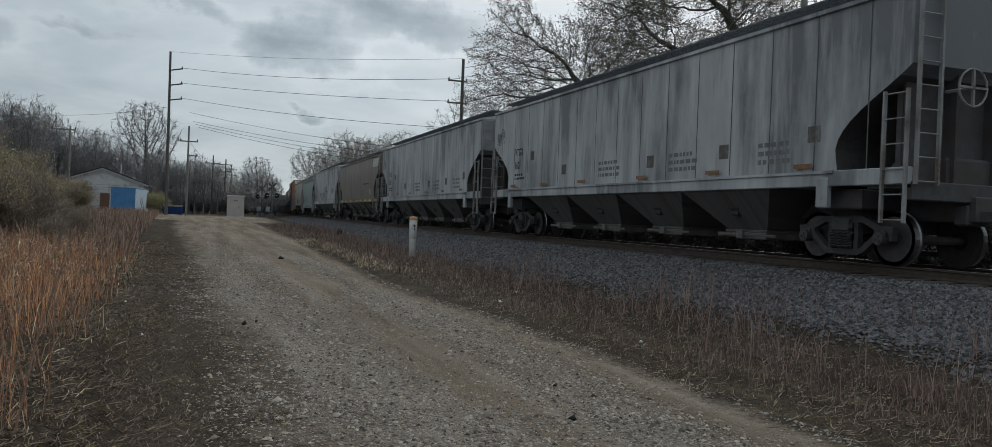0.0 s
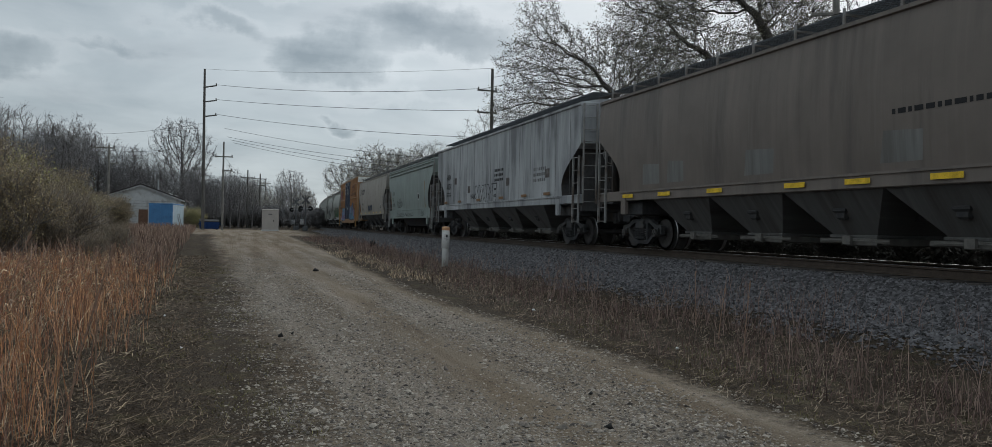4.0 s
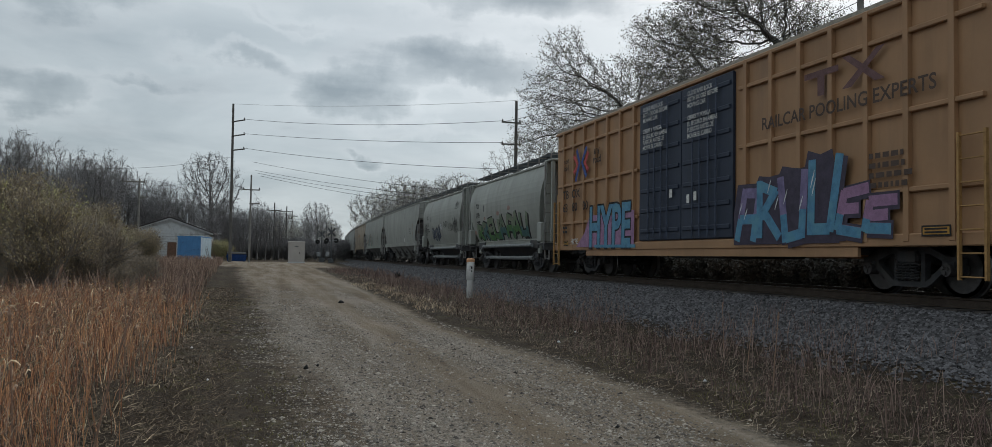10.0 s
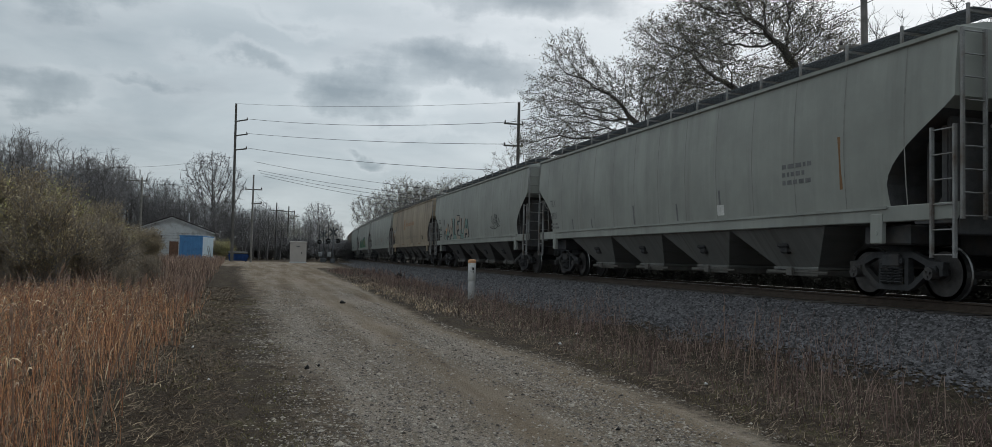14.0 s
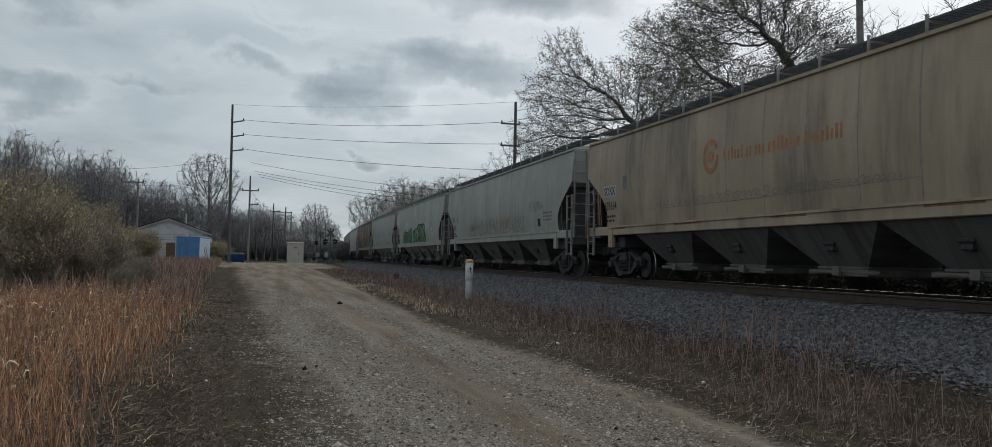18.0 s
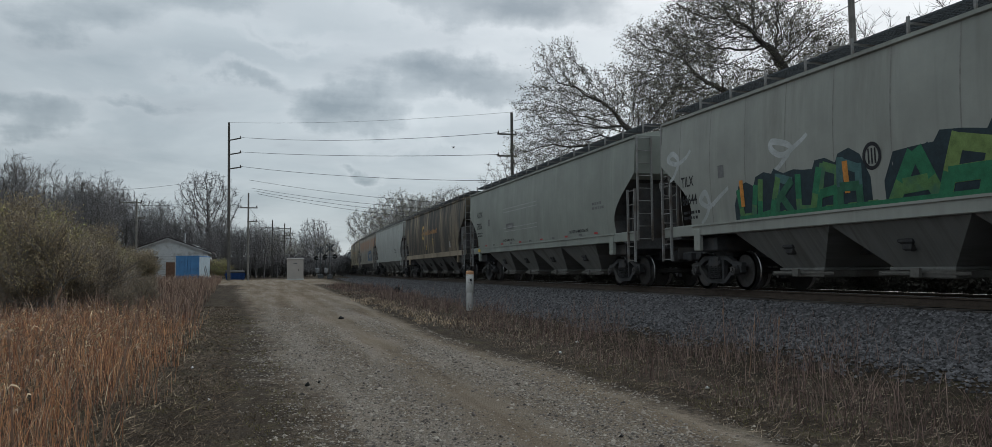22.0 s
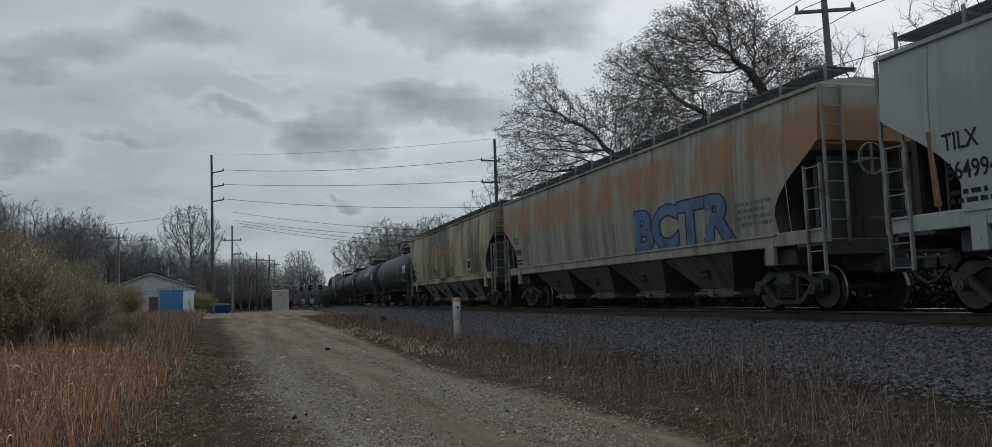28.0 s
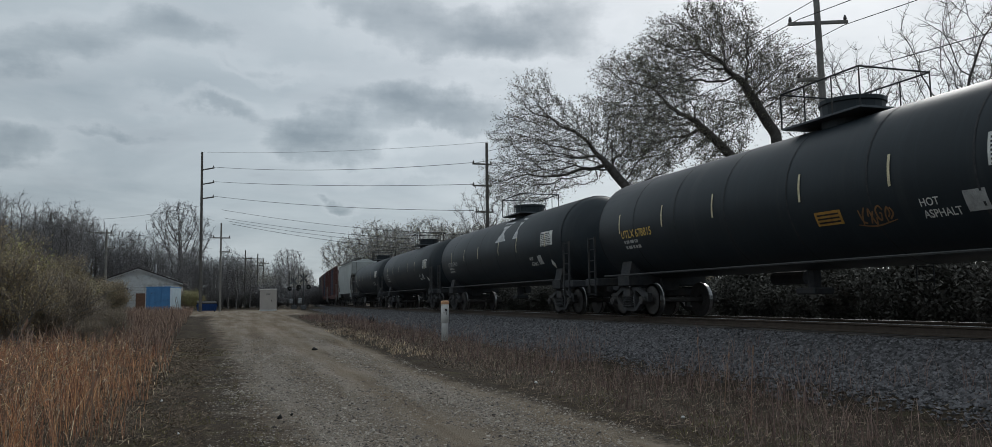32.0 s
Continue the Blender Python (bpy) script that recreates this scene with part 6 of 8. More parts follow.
    c = hopper("pale grey-green covered hopper wagon with embossed panels", 93.1, 112.6, "aokx_grey", CURVED, 4.32, 1.5, 3.3, 4)
    marks(c, "AOKX", "79006", -8.25, 3.08, 0.31, CURVED, 101, gap=0.55)
    bar(c, "stencil_frame", -6.15, -5.9, 2.6, 2.9, "letter_faint", CURVED)
    for z in (2.2, 2.35, 3.05, 3.2):
        part("embossed_rib", Build().poly([conform(CURVED, u, zz, 0.012) for u in (-3.6, 1.0) for zz in (z, z + 0.03)], [(0, 2, 3, 1)]), "letter_faint_white", c)
    lettering(c, "DO NOT HAMMER ON CAR", -3.9, 1.78, 0.1, "letter_black", CURVED)
    lettering(c, "DO NOT HAMMER ON CAR", 4.4, 1.78, 0.1, "letter_black", CURVED)
    bar(c, "warning_plate", -3.2, -2.1, 2.3, 2.55, "letter_faint", CURVED, 0.004)
    lettering(c, "WARNING", -3.0, 2.36, 0.11, "letter_faint_white", CURVED, 0.008)
    small_print(c, 6.6, 2.6, 0.9, 0.3, 2, "letter_faint", CURVED, 102)
    for k in range(12):
        bar(c, "reflector", -8.2 + 1.35 * k, -7.9 + 1.35 * k, 1.66, 1.72, ("letter_faint", "logo_red")[k % 2], CURVED, 0.03)
    bar(c, "reflector", -8.2, -7.8, 1.42, 1.55, "reflector_yellow", CURVED, 0.06)
    # sooty brown hopper with the sun mark
    c = hopper("sooty brown-streaked covered hopper wagon with orange lettering", 114.0, 134.2, "sooty_paint", CURVED, 4.33, 1.5, 3.3, 4, ribs=13, bay_mat="bay_grime", sill_mat="tan_paint")
    sun_mark(c, -2.2, 3.05, 0.42, CURVED, "sun_orange", 4.8, "letter_yellow")
    small_print(c, -8.7, 2.4, 0.9, 0.5, 3, "letter_faint", CURVED, 103)
    for u, z in ((-1.2, 1.9), (1.2, 2.1)):
        patch(c, "sprayed_dash", [(u, z), (u + 0.1, z), (u + 0.02, z + 0.5), (u - 0.06, z + 0.45)], "reflector_yellow", CURVED)
    bar(c, "stencil_panel", 6.2, 6.5, 1.85, 2.2, "letter_faint_white", CURVED)
    # pale grey hopper
    c = hopper("pale grey covered hopper wagon with clean sides", 135.6, 155.5, "grey_green_pale", CURVED, 4.33, 1.5, 3.3, 4, ribs=13)
    marks(c, "TILX", "664994", -8.7, 2.54, 0.28, CURVED, 104)
    small_print(c, 4.8, 2.3, 1.2, 0.4, 3, "letter_faint", CURVED, 105)
    patch(c, "rust_streak", [(-9.0, 1.7), (-8.85, 1.7), (-8.9, 2.9), (-9.0, 2.9)], "reflector_rust", CURVED)
    # rust-stained hopper with blue graffiti
    c = hopper("rust-stained grey covered hopper wagon with blue graffiti", 157.1, 176.8, "rusted_grey", CURVED, 4.3, 1.5, 3.3, 4, bay_mat="bay_grime", ribs=13)
    marks(c, "TILX", "640982", -8.5, 2.55, 0.25, CURVED, 106)
    bar(c, "stencil_frame", -6.9, -6.65, 2.45, 2.8, "letter_faint", CURVED)
    lettering(c, "BCTR", 1.95, 1.66, 1.05, "spray_navy", CURVED, 0.006, 1.33, 0.08, 0.10, "graffiti_outline")
    lettering(c, "BCTR", 1.95, 1.66, 1.05, "spray_blue", CURVED, 0.010, 1.33, 0.08, 0.06, "graffiti", "dull blue sprayed letters")
    small_print(c, 7.0, 2.3, 1.2, 0.6, 4, "letter_faint", CURVED, 108)
    # streaked tan hopper
    c = hopper("black-streaked tan covered hopper wagon with faded orange lettering", 178.3, 198.2, "streaked_tan", CURVED, 4.3, 1.5, 3.3, 4, ribs=13, bay_mat="bay_light", sill_mat="streaked_tan")
    marks(c, "TILX", "641793", -8.8, 2.57, 0.28, CURVED, 109)
    bar(c, "stencil_frame", -7.1, -6.85, 2.55, 2.85, "letter_faint", CURVED)
    sun_mark(c, -2.5, 3.1, 0.42, CURVED, "worn_orange", 4.9, "worn_yellow")
    scribble(c, -2.7, 1.65, 1.2, 0.55, "spray_black", CURVED, 110, 0.06, 4)
    scribble(c, -0.4, 1.65, 2.8, 0.6, "spray_black", CURVED, 111, 0.06, 8)
    bar(c, "stencil_panel", 5.2, 5.75, 1.85, 2.35, "letter_white", CURVED)
    bar(c, "stencil_print", 5.25, 5.7, 1.9, 2.3, "letter_black", CURVED, 0.008)
    # black tank wagons
    for k, (yn, yf) in enumerate(TANKS):
        c, prof = tank_car("black tank wagon with pale stripes and a railed dome" if k != 1 else "black tank wagon with white patches and a railed dome", yn, yf, seed=k)
        h = (yf - yn) / 2
        lettering(c, "UTLX " + ("678815", "674915", "", "")[k] if k < 2 else "UTLX", -h + 2.1, 2.2, 0.22, "letter_yellow" if k == 0 else "letter_faint_white", prof)
        small_print(c, -h + 2.2, 2.05, 1.0, 0.3, 2, "letter_faint_white", prof, 120 + k)
        lettering(c, "HOT", h - 4.05, 1.95, 0.13, "letter_white", prof)
        lettering(c, "ASPHALT", h - 4.05, 1.76, 0.13, "letter_white", prof)
        bar(c, "stencil_frame", h - 3.2, h - 2.8, 1.78, 2.1, "letter_faint_white", prof)
        bar(c, "data_panel", h - 2.65, h - 1.5, 2.4, 2.9, "letter_white", prof, 0.004, "white printed data panel")
        small_print(c, h - 2.6, 2.8, 1.05, 0.46, 7, "letter_black", prof, 130 + k)
        if k == 0:
            bar(c, "stencil_panel", 1.8, 2.5, 1.84, 2.1, "plate_orange", prof)
            for z in (1.88, 1.95, 2.02):
                bar(c, "panel_print", 1.86, 2.44, z, z + 0.03, "letter_black", prof, 0.009)
            scribble(c, 2.9, 1.75, 0.8, 0.35, "reflector_rust", prof, 140, 0.05, 4)
        if k == 1:
            for u, w in ((0.9, 1.4), (3.2, 0.6)):
                patch(c, "white_patch", [(u, 2.9), (u + w, 2.9), (u + w, 3.7), (u, 3.75)], "tank_white", prof, 0.006)
        d = 0.16
        u, z = h - 1.9, 1.75
        patch(c, "placard", [(u, z - d), (u + d, z), (u, z + d), (u - d, z)], "letter_white", prof, 0.02)
    # the far tail
    y = TANKS[-1][1] + 1.5
    c = hopper("white covered hopper wagon", y, y + 15.5, "white_clean", CURVED, 4.4, 1.4, 3.3, 4, bay_mat="black_steel")
    y += 17.2
    for k in range(3):
        box_car("dark red box wagon", y, y + 17.0, ("box_red", "box_red", "brown_paint")[k], 4.9, 1.06, "box_red", detail=False)
        y += 18.6


def sun_mark(car, u, z, r, profile, mat, width, ring_mat=None):
    """A round mark and a run of letter-high bars: the owner's emblem without its lettering."""
    b = Build()
    n = 24
    pts = []
    for k in range(n + 1):
        a = 2 * math.pi * k / n * 0.92 + 0.5
        for q in (r, r * 0.7):
            pts.append(conform(profile, u + q * math.cos(a), z + q * math.sin(a) * 1.15, 0.007))
    b.poly(pts, [(2 * i, 2 * i + 1, 2 * i + 3, 2 * i + 2) for i in range(n)])
    part("emblem_ring", b, ring_mat or mat, car)
    patch(car, "emblem_core", [(u + 0.4 * r * math.cos(q), z + 0.4 * r * math.sin(q)) for q in (2 * math.pi * k / 10 for k in range(10))], mat, profile, 0.007)
    g = random.Random(int(u * 100) + int(width * 10))
    x = u + r + 0.2
    while x < u + width:
        w = g.uniform(0.05, 0.1)
        k = g.choice((0.22, 0.22, 0.3))
        patch(car, "emblem_bar", [(x, z - 0.18), (x + w, z - 0.18), (x + w, z - 0.18 + k), (x, z - 0.18 + k)], mat, profile)
        x += w + g.choice((0.06, 0.06, 0.06, 0.14))


MAT["letter_faint_white"] = material("chalky_lettering", (0.40, 0.40, 0.39), 0.8)
MAT["letter_faded_mauve"] = material("faded_mauve_lettering", (0.15, 0.085, 0.085), 0.8)
MAT["letter_faded_brown"] = material("faded_brown_lettering", (0.085, 0.06, 0.05), 0.8)
MAT["spray_sand"] = material("sprayed_sand", (0.36, 0.315, 0.26), 0.7, second=(0.3, 0.22, 0.18), second_scale=2.0)
MAT["spray_mint"] = material("sprayed_mint", (0.19, 0.29, 0.26), 0.7)
MAT["pipe_grey"] = material("grey_pipe_paint", (0.22, 0.23, 0.23), 0.6)
MAT["aokx_grey"] = car_paint("pale_grey_green_paint", (0.275, 0.295, 0.265), (0.16, 0.16, 0.145), 0.15, width=1.0)
MAT["grey_green_pale"] = car_paint("pale_grey_paint", (0.38, 0.40, 0.38), (0.2, 0.2, 0.19), 0.15)
MAT["sun_orange"] = material("orange_lettering", (0.46, 0.24, 0.09), 0.7)
TANKS = [(199.7, 216.4), (218.0, 236.2), (237.8, 255.5), (257.1, 274.5)]
build_train()


# ---- poles, wires and buildings ----
def gz(x, y):
    return float(ground_z(x, y))


def utility_pole(x, y, height, mat, label, arms=(), lean=0.0, stout=1.0):
    """arms: (height from the top, side lengths to the left and right, turn)."""
    z = gz(x, y)
    p = tagged(new("utility_pole"), label, "utility pole", "utility poles along the line")
    p.matrix_basis = pose(x, y, z, 0, lean, 0)
    part("pole", Build().tube([(0, 0, -0.3), (0, 0, height * 0.5), (0, 0, height)], [0.17 * stout, 0.145 * stout, 0.11 * stout], 10), mat, p)
    for drop, left, right, turn in arms:
        zz = height - drop
        arm = part("crossarm", Build().bevel_box(-left, right, -0.06, 0.06, zz - 0.06, zz + 0.06, 0.01), mat, p, at=Matrix.Rotation(radians(turn), 4, "Z"))
        for q in ([-left + 0.08] if left > 0.3 else []) + ([right - 0.08] if right > 0.3 else []):
            part("insulator", Build().tube([(q, 0, zz + 0.05), (q, 0, zz + 0.12), (q, 0, zz + 0.2), (q, 0, zz + 0.26)], [0.03, 0.07, 0.05, 0.03], 8), "insulator", arm)
    return p


def wire(name, a, b, sag, r=0.016, label="sagging black overhead wire"):
    a, b = Vector(a), Vector(b)
    pts = [a.lerp(b, k / 14) - Vector((0, 0, sag * 4 * (k / 14) * (1 - k / 14))) for k in range(15)]
    return tagged(part(name, Build().tube(pts, r, 5), "wire"), label, "wire", "overhead wires")


PL, PR, PRR = (-3.0, 92.0), (19.4, 61.8), (21.0, 24.6)
zl, zr, zrr = gz(*PL), gz(*PR), gz(*PRR)
toward = math.degrees(math.atan2(PR[1] - PL[1], PR[0] - PL[0]))
utility_pole(*PL, 17.05, "pole_wood", "tall dark wooden utility pole with three side arms", [(1.95, 0.15, 2.1, toward), (3.5, 0.15, 2.1, toward), (5.05, 0.15, 2.1, toward)], -0.4)
utility_pole(*PR, 13.6, "pole_wood", "dark wooden utility pole behind the track", [(1.75, 1.2, 0.4, 0), (3.5, 1.2, 0.4, 0), (5.6, 1.0, 0.5, 0)])
utility_pole(*PRR, 12.6, "pole_grey", "grey weathered utility pole with a crossarm behind the trees", [(1.15, 1.1, 1.1, -20), (3.3, 0.9, 0.2, -20)], -1.0)
utility_pole(21.5, -18.0, 12.6, "pole_wood", "dark wooden utility pole with a crossarm", [(1.1, 1.1, 1.1, 0), (3.2, 0.9, 0.2, 0)])
utility_pole(-1.05, 92.5, 9.5, "pole_grey", "grey wooden utility pole with short crossarms", [(1.6, 0.85, 0.95, 0), (3.1, 0.15, 0.95, 0)], stout=0.75)
utility_pole(2.1, 131.0, 8.9, "pole_wood", "dark wooden utility pole with a wide crossarm", [(1.2, 1.1, 1.1, 20)], stout=0.8)
utility_pole(4.95, 165.0, 10.3, "pole_wood", "distant wooden utility pole", [(1.0, 1.2, 1.2, 0), (2.3, 1.0, 1.0, 0)])
utility_pole(7.3, 200.0, 11.0, "pole_wood", "distant wooden utility pole", [(1.0, 1.2, 1.2, 0), (2.3, 1.0, 1.0, 0)])
utility_pole(-20.8, 110.0, 11.9, "pole_wood", "dark wooden utility pole among bare trees", [(1.2, 0.9, 0.9, 0)])
utility_pole(-11.4, 86.0, 8.0, "pole_grey", "pale wooden pole with a lamp arm beside the house", [(0.3, 1.6, 0.5, 0), (1.8, 0.1, 0.8, 0)], stout=0.75)
for k, (drop, other) in enumerate(((-0.35, 0.05), (1.5, 1.75), (3.05, 3.5), (4.6, 5.6))):
    d = 0.0 if k == 0 else 2.0
    a = (PL[0] + d * math.cos(radians(toward)), PL[1] + d * math.sin(radians(toward)), zl + 16.6 - drop + 0.1)
    b = (PR[0] - (0 if k == 0 else 1.1), PR[1], zr + 13.6 - other + 0.1)
    wire("overhead_wire", a, b, (0.35, 0.45, 0.25, 0.35)[k], 0.011 if k == 0 else 0.019)
for k in range(4):
    wire("overhead_wire", (-1.0 + 0.3 * k, 92.4, zl + 10.9 - 0.3 * k - (0.6 if k else 0)), (24.0, 76.0 + 2 * k, 7.6 - 0.45 * k), 0.5, 0.016)
for q, z in ((-1.05, 11.5), (1.05, 11.5), (0.0, 12.5)):
    wire("overhead_wire", (PRR[0] + q, PRR[1], zrr + z), (PR[0] + q, PR[1], zr + z + 0.4), 0.8)
    wire("overhead_wire", (PRR[0] + q, PRR[1], zrr + z), (21.5 + q, -18.0, z + 0.2), 0.9)
wire("overhead_wire", (PRR[0] - 0.5, PRR[1], zrr + 9.2), (21.0, -18.0, 9.4), 0.9)
for a, b in (((-1.05, 92.5, zl + 8.0), (2.1, 131.0, 8.2)), ((2.1, 131.0, 8.1), (4.95, 165.0, 9.6)), ((-3.0, 92.0, zl + 11.3), (-20.8, 110.0, 11.6)), ((-3.0, 92.0, zl + 9.4), (-11.4, 86.0, 8.0)), ((-20.8, 110.0, 11.4), (-45.0, 120.0, 11.0)), ((-11.0, 86.0, 6.5), (-14.0, 104.0, 4.3))):
    wire("overhead_wire", a, b, 0.5, 0.014)


def shipping_container(x, y, turn):
    c = tagged(new("shipping_container"), "blue steel shipping container with scuffed doors and a pale side", "container")
    c.matrix_basis = pose(x, y, gz(x, y), 0, 0, turn)
    w, l, h = 2.44, 6.06, 2.6
    part("body", Build().bevel_box(-w / 2 + 0.04, w / 2 - 0.05, 0.05, l, 0.12, h - 0.04, 0.02), "container_blue", c)
    for s in (-1, 1):
        part("door", Build().bevel_box(min(0.015 * s, s * 1.14), max(0.015 * s, s * 1.14), 0.0, 0.06, 0.2, h - 0.14, 0.015), "container_blue", c)
        for q in (0.3, 0.85):
            part("lock_rod", Build().tube([(s * q, -0.03, 0.2), (s * q, -0.03, h - 0.14)], 0.022, 6), "container_blue", c)
        n, pitch = 24, (l - 0.2) / 24
        wave_line = [(s * q, 0.1 + pitch * (i + f)) for i in range(n) for f, q in ((0.0, 1.175), (0.35, 1.175), (0.5, 1.215), (0.85, 1.215))] + [(s * 1.175, l - 0.1)]
        corr = Build().loft([[(q, u, z) for q, u in wave_line] + [(s * 1.15, l - 0.1, z), (s * 1.15, 0.1, z)] for z in (0.2, h - 0.12)])
        part("side_wall", corr, "container_pale" if s > 0 else "container_blue", c, "pale blue corrugated side" if s > 0 else "")
        part("bottom_rail", Build().bevel_box(min(s * 1.12, s * 1.22), max(s * 1.12, s * 1.22), 0, l, 0.03, 0.2, 0.01), "container_blue", c)
    part("roof", Build().bevel_box(-w / 2, w / 2, 0, l, h - 0.12, h, 0.02), "container_blue", c)
    return c


shipping_container(-7.15, 92.0, -7)


def leaning_ladder(x, y):
    z = gz(x, y)
    ob = part("step_ladder", ladder_mesh(0.4, 0.0, 1.6, 0.3), "metal_grey", None, at=pose(x, y, z, 14, 0, -60))
    return tagged(ob, "white metal ladder leaning against the container", "ladder")


leaning_ladder(-5.35, 94.5)


def dumpster(x, y):
    d = tagged(new("dumpster"), "dark blue steel dumpster with a sloped lid", "dumpster")
    d.matrix_basis = pose(x, y, gz(x, y), 0, 0, 4)
    part("bin", Build().loft([[(-0.95, -0.5, 0.1), (0.95, -0.5, 0.1), (0.95, 0.6, 0.1), (-0.95, 0.6, 0.1)], [(-1.0, -0.65, 0.85), (1.0, -0.65, 0.85), (1.0, 0.7, 1.05), (-1.0, 0.7, 1.05)]]), "bin_blue", d)
    part("lid", Build().loft([[(-1.03, -0.7, 0.86), (1.03, -0.7, 0.86), (1.03, 0.72, 1.06), (-1.03, 0.72, 1.06)], [(-1.0, -0.66, 0.93), (1.0, -0.66, 0.93), (1.0, 0.68, 1.13), (-1.0, 0.68, 1.13)]]), "rubber", d)
    for s in (-1, 1):
        part("fork_pocket", Build().bevel_box(min(s * 0.97, s * 1.1), max(s * 0.97, s * 1.1), -0.4, 0.4, 0.55, 0.72, 0.02), "bin_blue", d)
        for q in (-0.4, 0.45):
            part("caster", Build().tube([(s * 0.8 - 0.03, q, 0.07), (s * 0.8 + 0.03, q, 0.07)], 0.075, 10), "rubber", d)
    for k in range(5):
        part("rib", Build().bevel_box(-0.8 + 0.4 * k - 0.04, -0.8 + 0.4 * k + 0.04, -0.70, -0.5, 0.15, 0.82, 0.02), "bin_blue", d)


dumpster(-2.4, 94.0)


def signal_cabinet(x, y):
    c = tagged(new("signal_cabinet"), "beige metal railway signal cabinet beside the crossing", "signal cabinet")
    c.matrix_basis = pose(x, y, gz(x, y), 0, 0, -3)
    part("cabinet_body", Build().bevel_box(-0.88, 0.88, -0.9, 0.9, 0.1, 2.3, 0.02), "cabinet_grey", c)
    part("base", Build().bevel_box(-0.92, 0.92, -0.94, 0.94, -0.1, 0.12, 0.01), "house_white", c)
    part("roof", Build().loft([[(-0.95, -0.97, 2.28), (0.95, -0.97, 2.28), (0.95, 0.97, 2.28), (-0.95, 0.97, 2.28)], [(-0.9, -0.9, 2.38), (0.9, -0.9, 2.38), (0.9, 0.9, 2.38), (-0.9, 0.9, 2.38)]]), "cabinet_grey", c)
    dr = part("door", Build().bevel_box(-0.45, 0.45, -0.93, -0.9, 0.2, 2.1, 0.01), "cabinet_grey", c)
    part("handle", Build().bevel_box(0.32, 0.38, -0.97, -0.93, 1.0, 1.2, 0.01), "lamp_dark", dr)
    part("vent", Build().box(-0.2, 0.2, -0.945, -0.93, 1.75, 1.85), "letter_faint", c)


signal_cabinet(3.98, 93.5)


def house(x, y, turn):
    h = tagged(new("house"), "low white house with peeling siding and a dark gable roof", "house")
    h.matrix_basis = pose(x, y, gz(x, y), 0, 0, turn)
    w, l, e, a = 4.4, 10.0, 3.15, 4.75
    wall = Build().loft([[(-w, q, -0.2), (w, q, -0.2), (w, q, e), (0, q, a), (-w, q, e)] for q in (0, l)])
    part("wall", wall, "house_white", h)
    for s in (-1, 1):
        part("roof_slope", Build().loft([[(0, q, a + 0.16), (s * (w + 0.5), q, e - 0.02), (s * (w + 0.5), q, e + 0.1), (0, q, a + 0.3)] for q in (-0.35, l + 0.3)]), "roof_dark", h)
        part("fascia", Build().loft([[(0, q, a), (s * (w + 0.45), q, e - 0.16), (s * (w + 0.45), q, e + 0.02), (0, q, a + 0.17)] for q in (-0.3, -0.24)]), "house_white", h)
    for k in range(10):
        zz = 0.3 + 0.3 * k
        if zz < e:
            part("siding_board", Build().box(-w, w, -0.015, 0.0, zz, zz + 0.02), "letter_faint", h)
    for q, zz, ww, hh in ((-2.6, 1.2, 0.6, 1.0), (2.9, 1.3, 0.5, 0.8)):
        win = part("window", Build().bevel_box(q - ww - 0.08, q + ww + 0.08, -0.05, 0.02, zz - 0.08, zz + hh + 0.08, 0.01), "house_white", h)
        part("pane", Build().box(q - ww, q + ww, -0.06, -0.05, zz, zz + hh), "pane", win)
    part("door", Build().bevel_box(-0.2, 0.8, -0.05, 0.02, 0.0, 2.05, 0.01), "door_brown", h)
    for q in (2.5, 5.5, 8.0):
        win = part("window", Build().bevel_box(w - 0.02, w + 0.05, q - 0.55, q + 0.55, 1.1, 2.2, 0.01), "house_white", h)
        part("pane", Build().box(w + 0.05, w + 0.06, q - 0.45, q + 0.45, 1.2, 2.1), "pane", win)
    part("chimney_pipe", Build().tube([(1.6, 3.0, 3.6), (1.6, 3.0, 5.6)], 0.12, 8), "metal_grey", h)
    part("chimney_pipe", Build().tube([(-0.6, 5.0, 4.0), (-0.6, 5.0, 5.0)], 0.18, 8), "metal_grey", h)
    g = part("porch_roof", Build().loft([[(-w - 0.4, -1.4, 2.2), (-1.0, -1.4, 2.2), (-1.0, 0.0, 2.6), (-w - 0.4, 0.0, 2.6)], [(-w - 0.4, -1.4, 2.28), (-1.0, -1.4, 2.28), (-1.0, 0.0, 2.7), (-w - 0.4, 0.0, 2.7)]]), "roof_dark", h)
    for q in (-w - 0.2, -1.2):
        part("porch_post", Build().bevel_box(q - 0.05, q + 0.05, -1.3, -1.2, 0.0, 2.2, 0.01), "house_white", h)


house(-10.20, 103.0, 0)


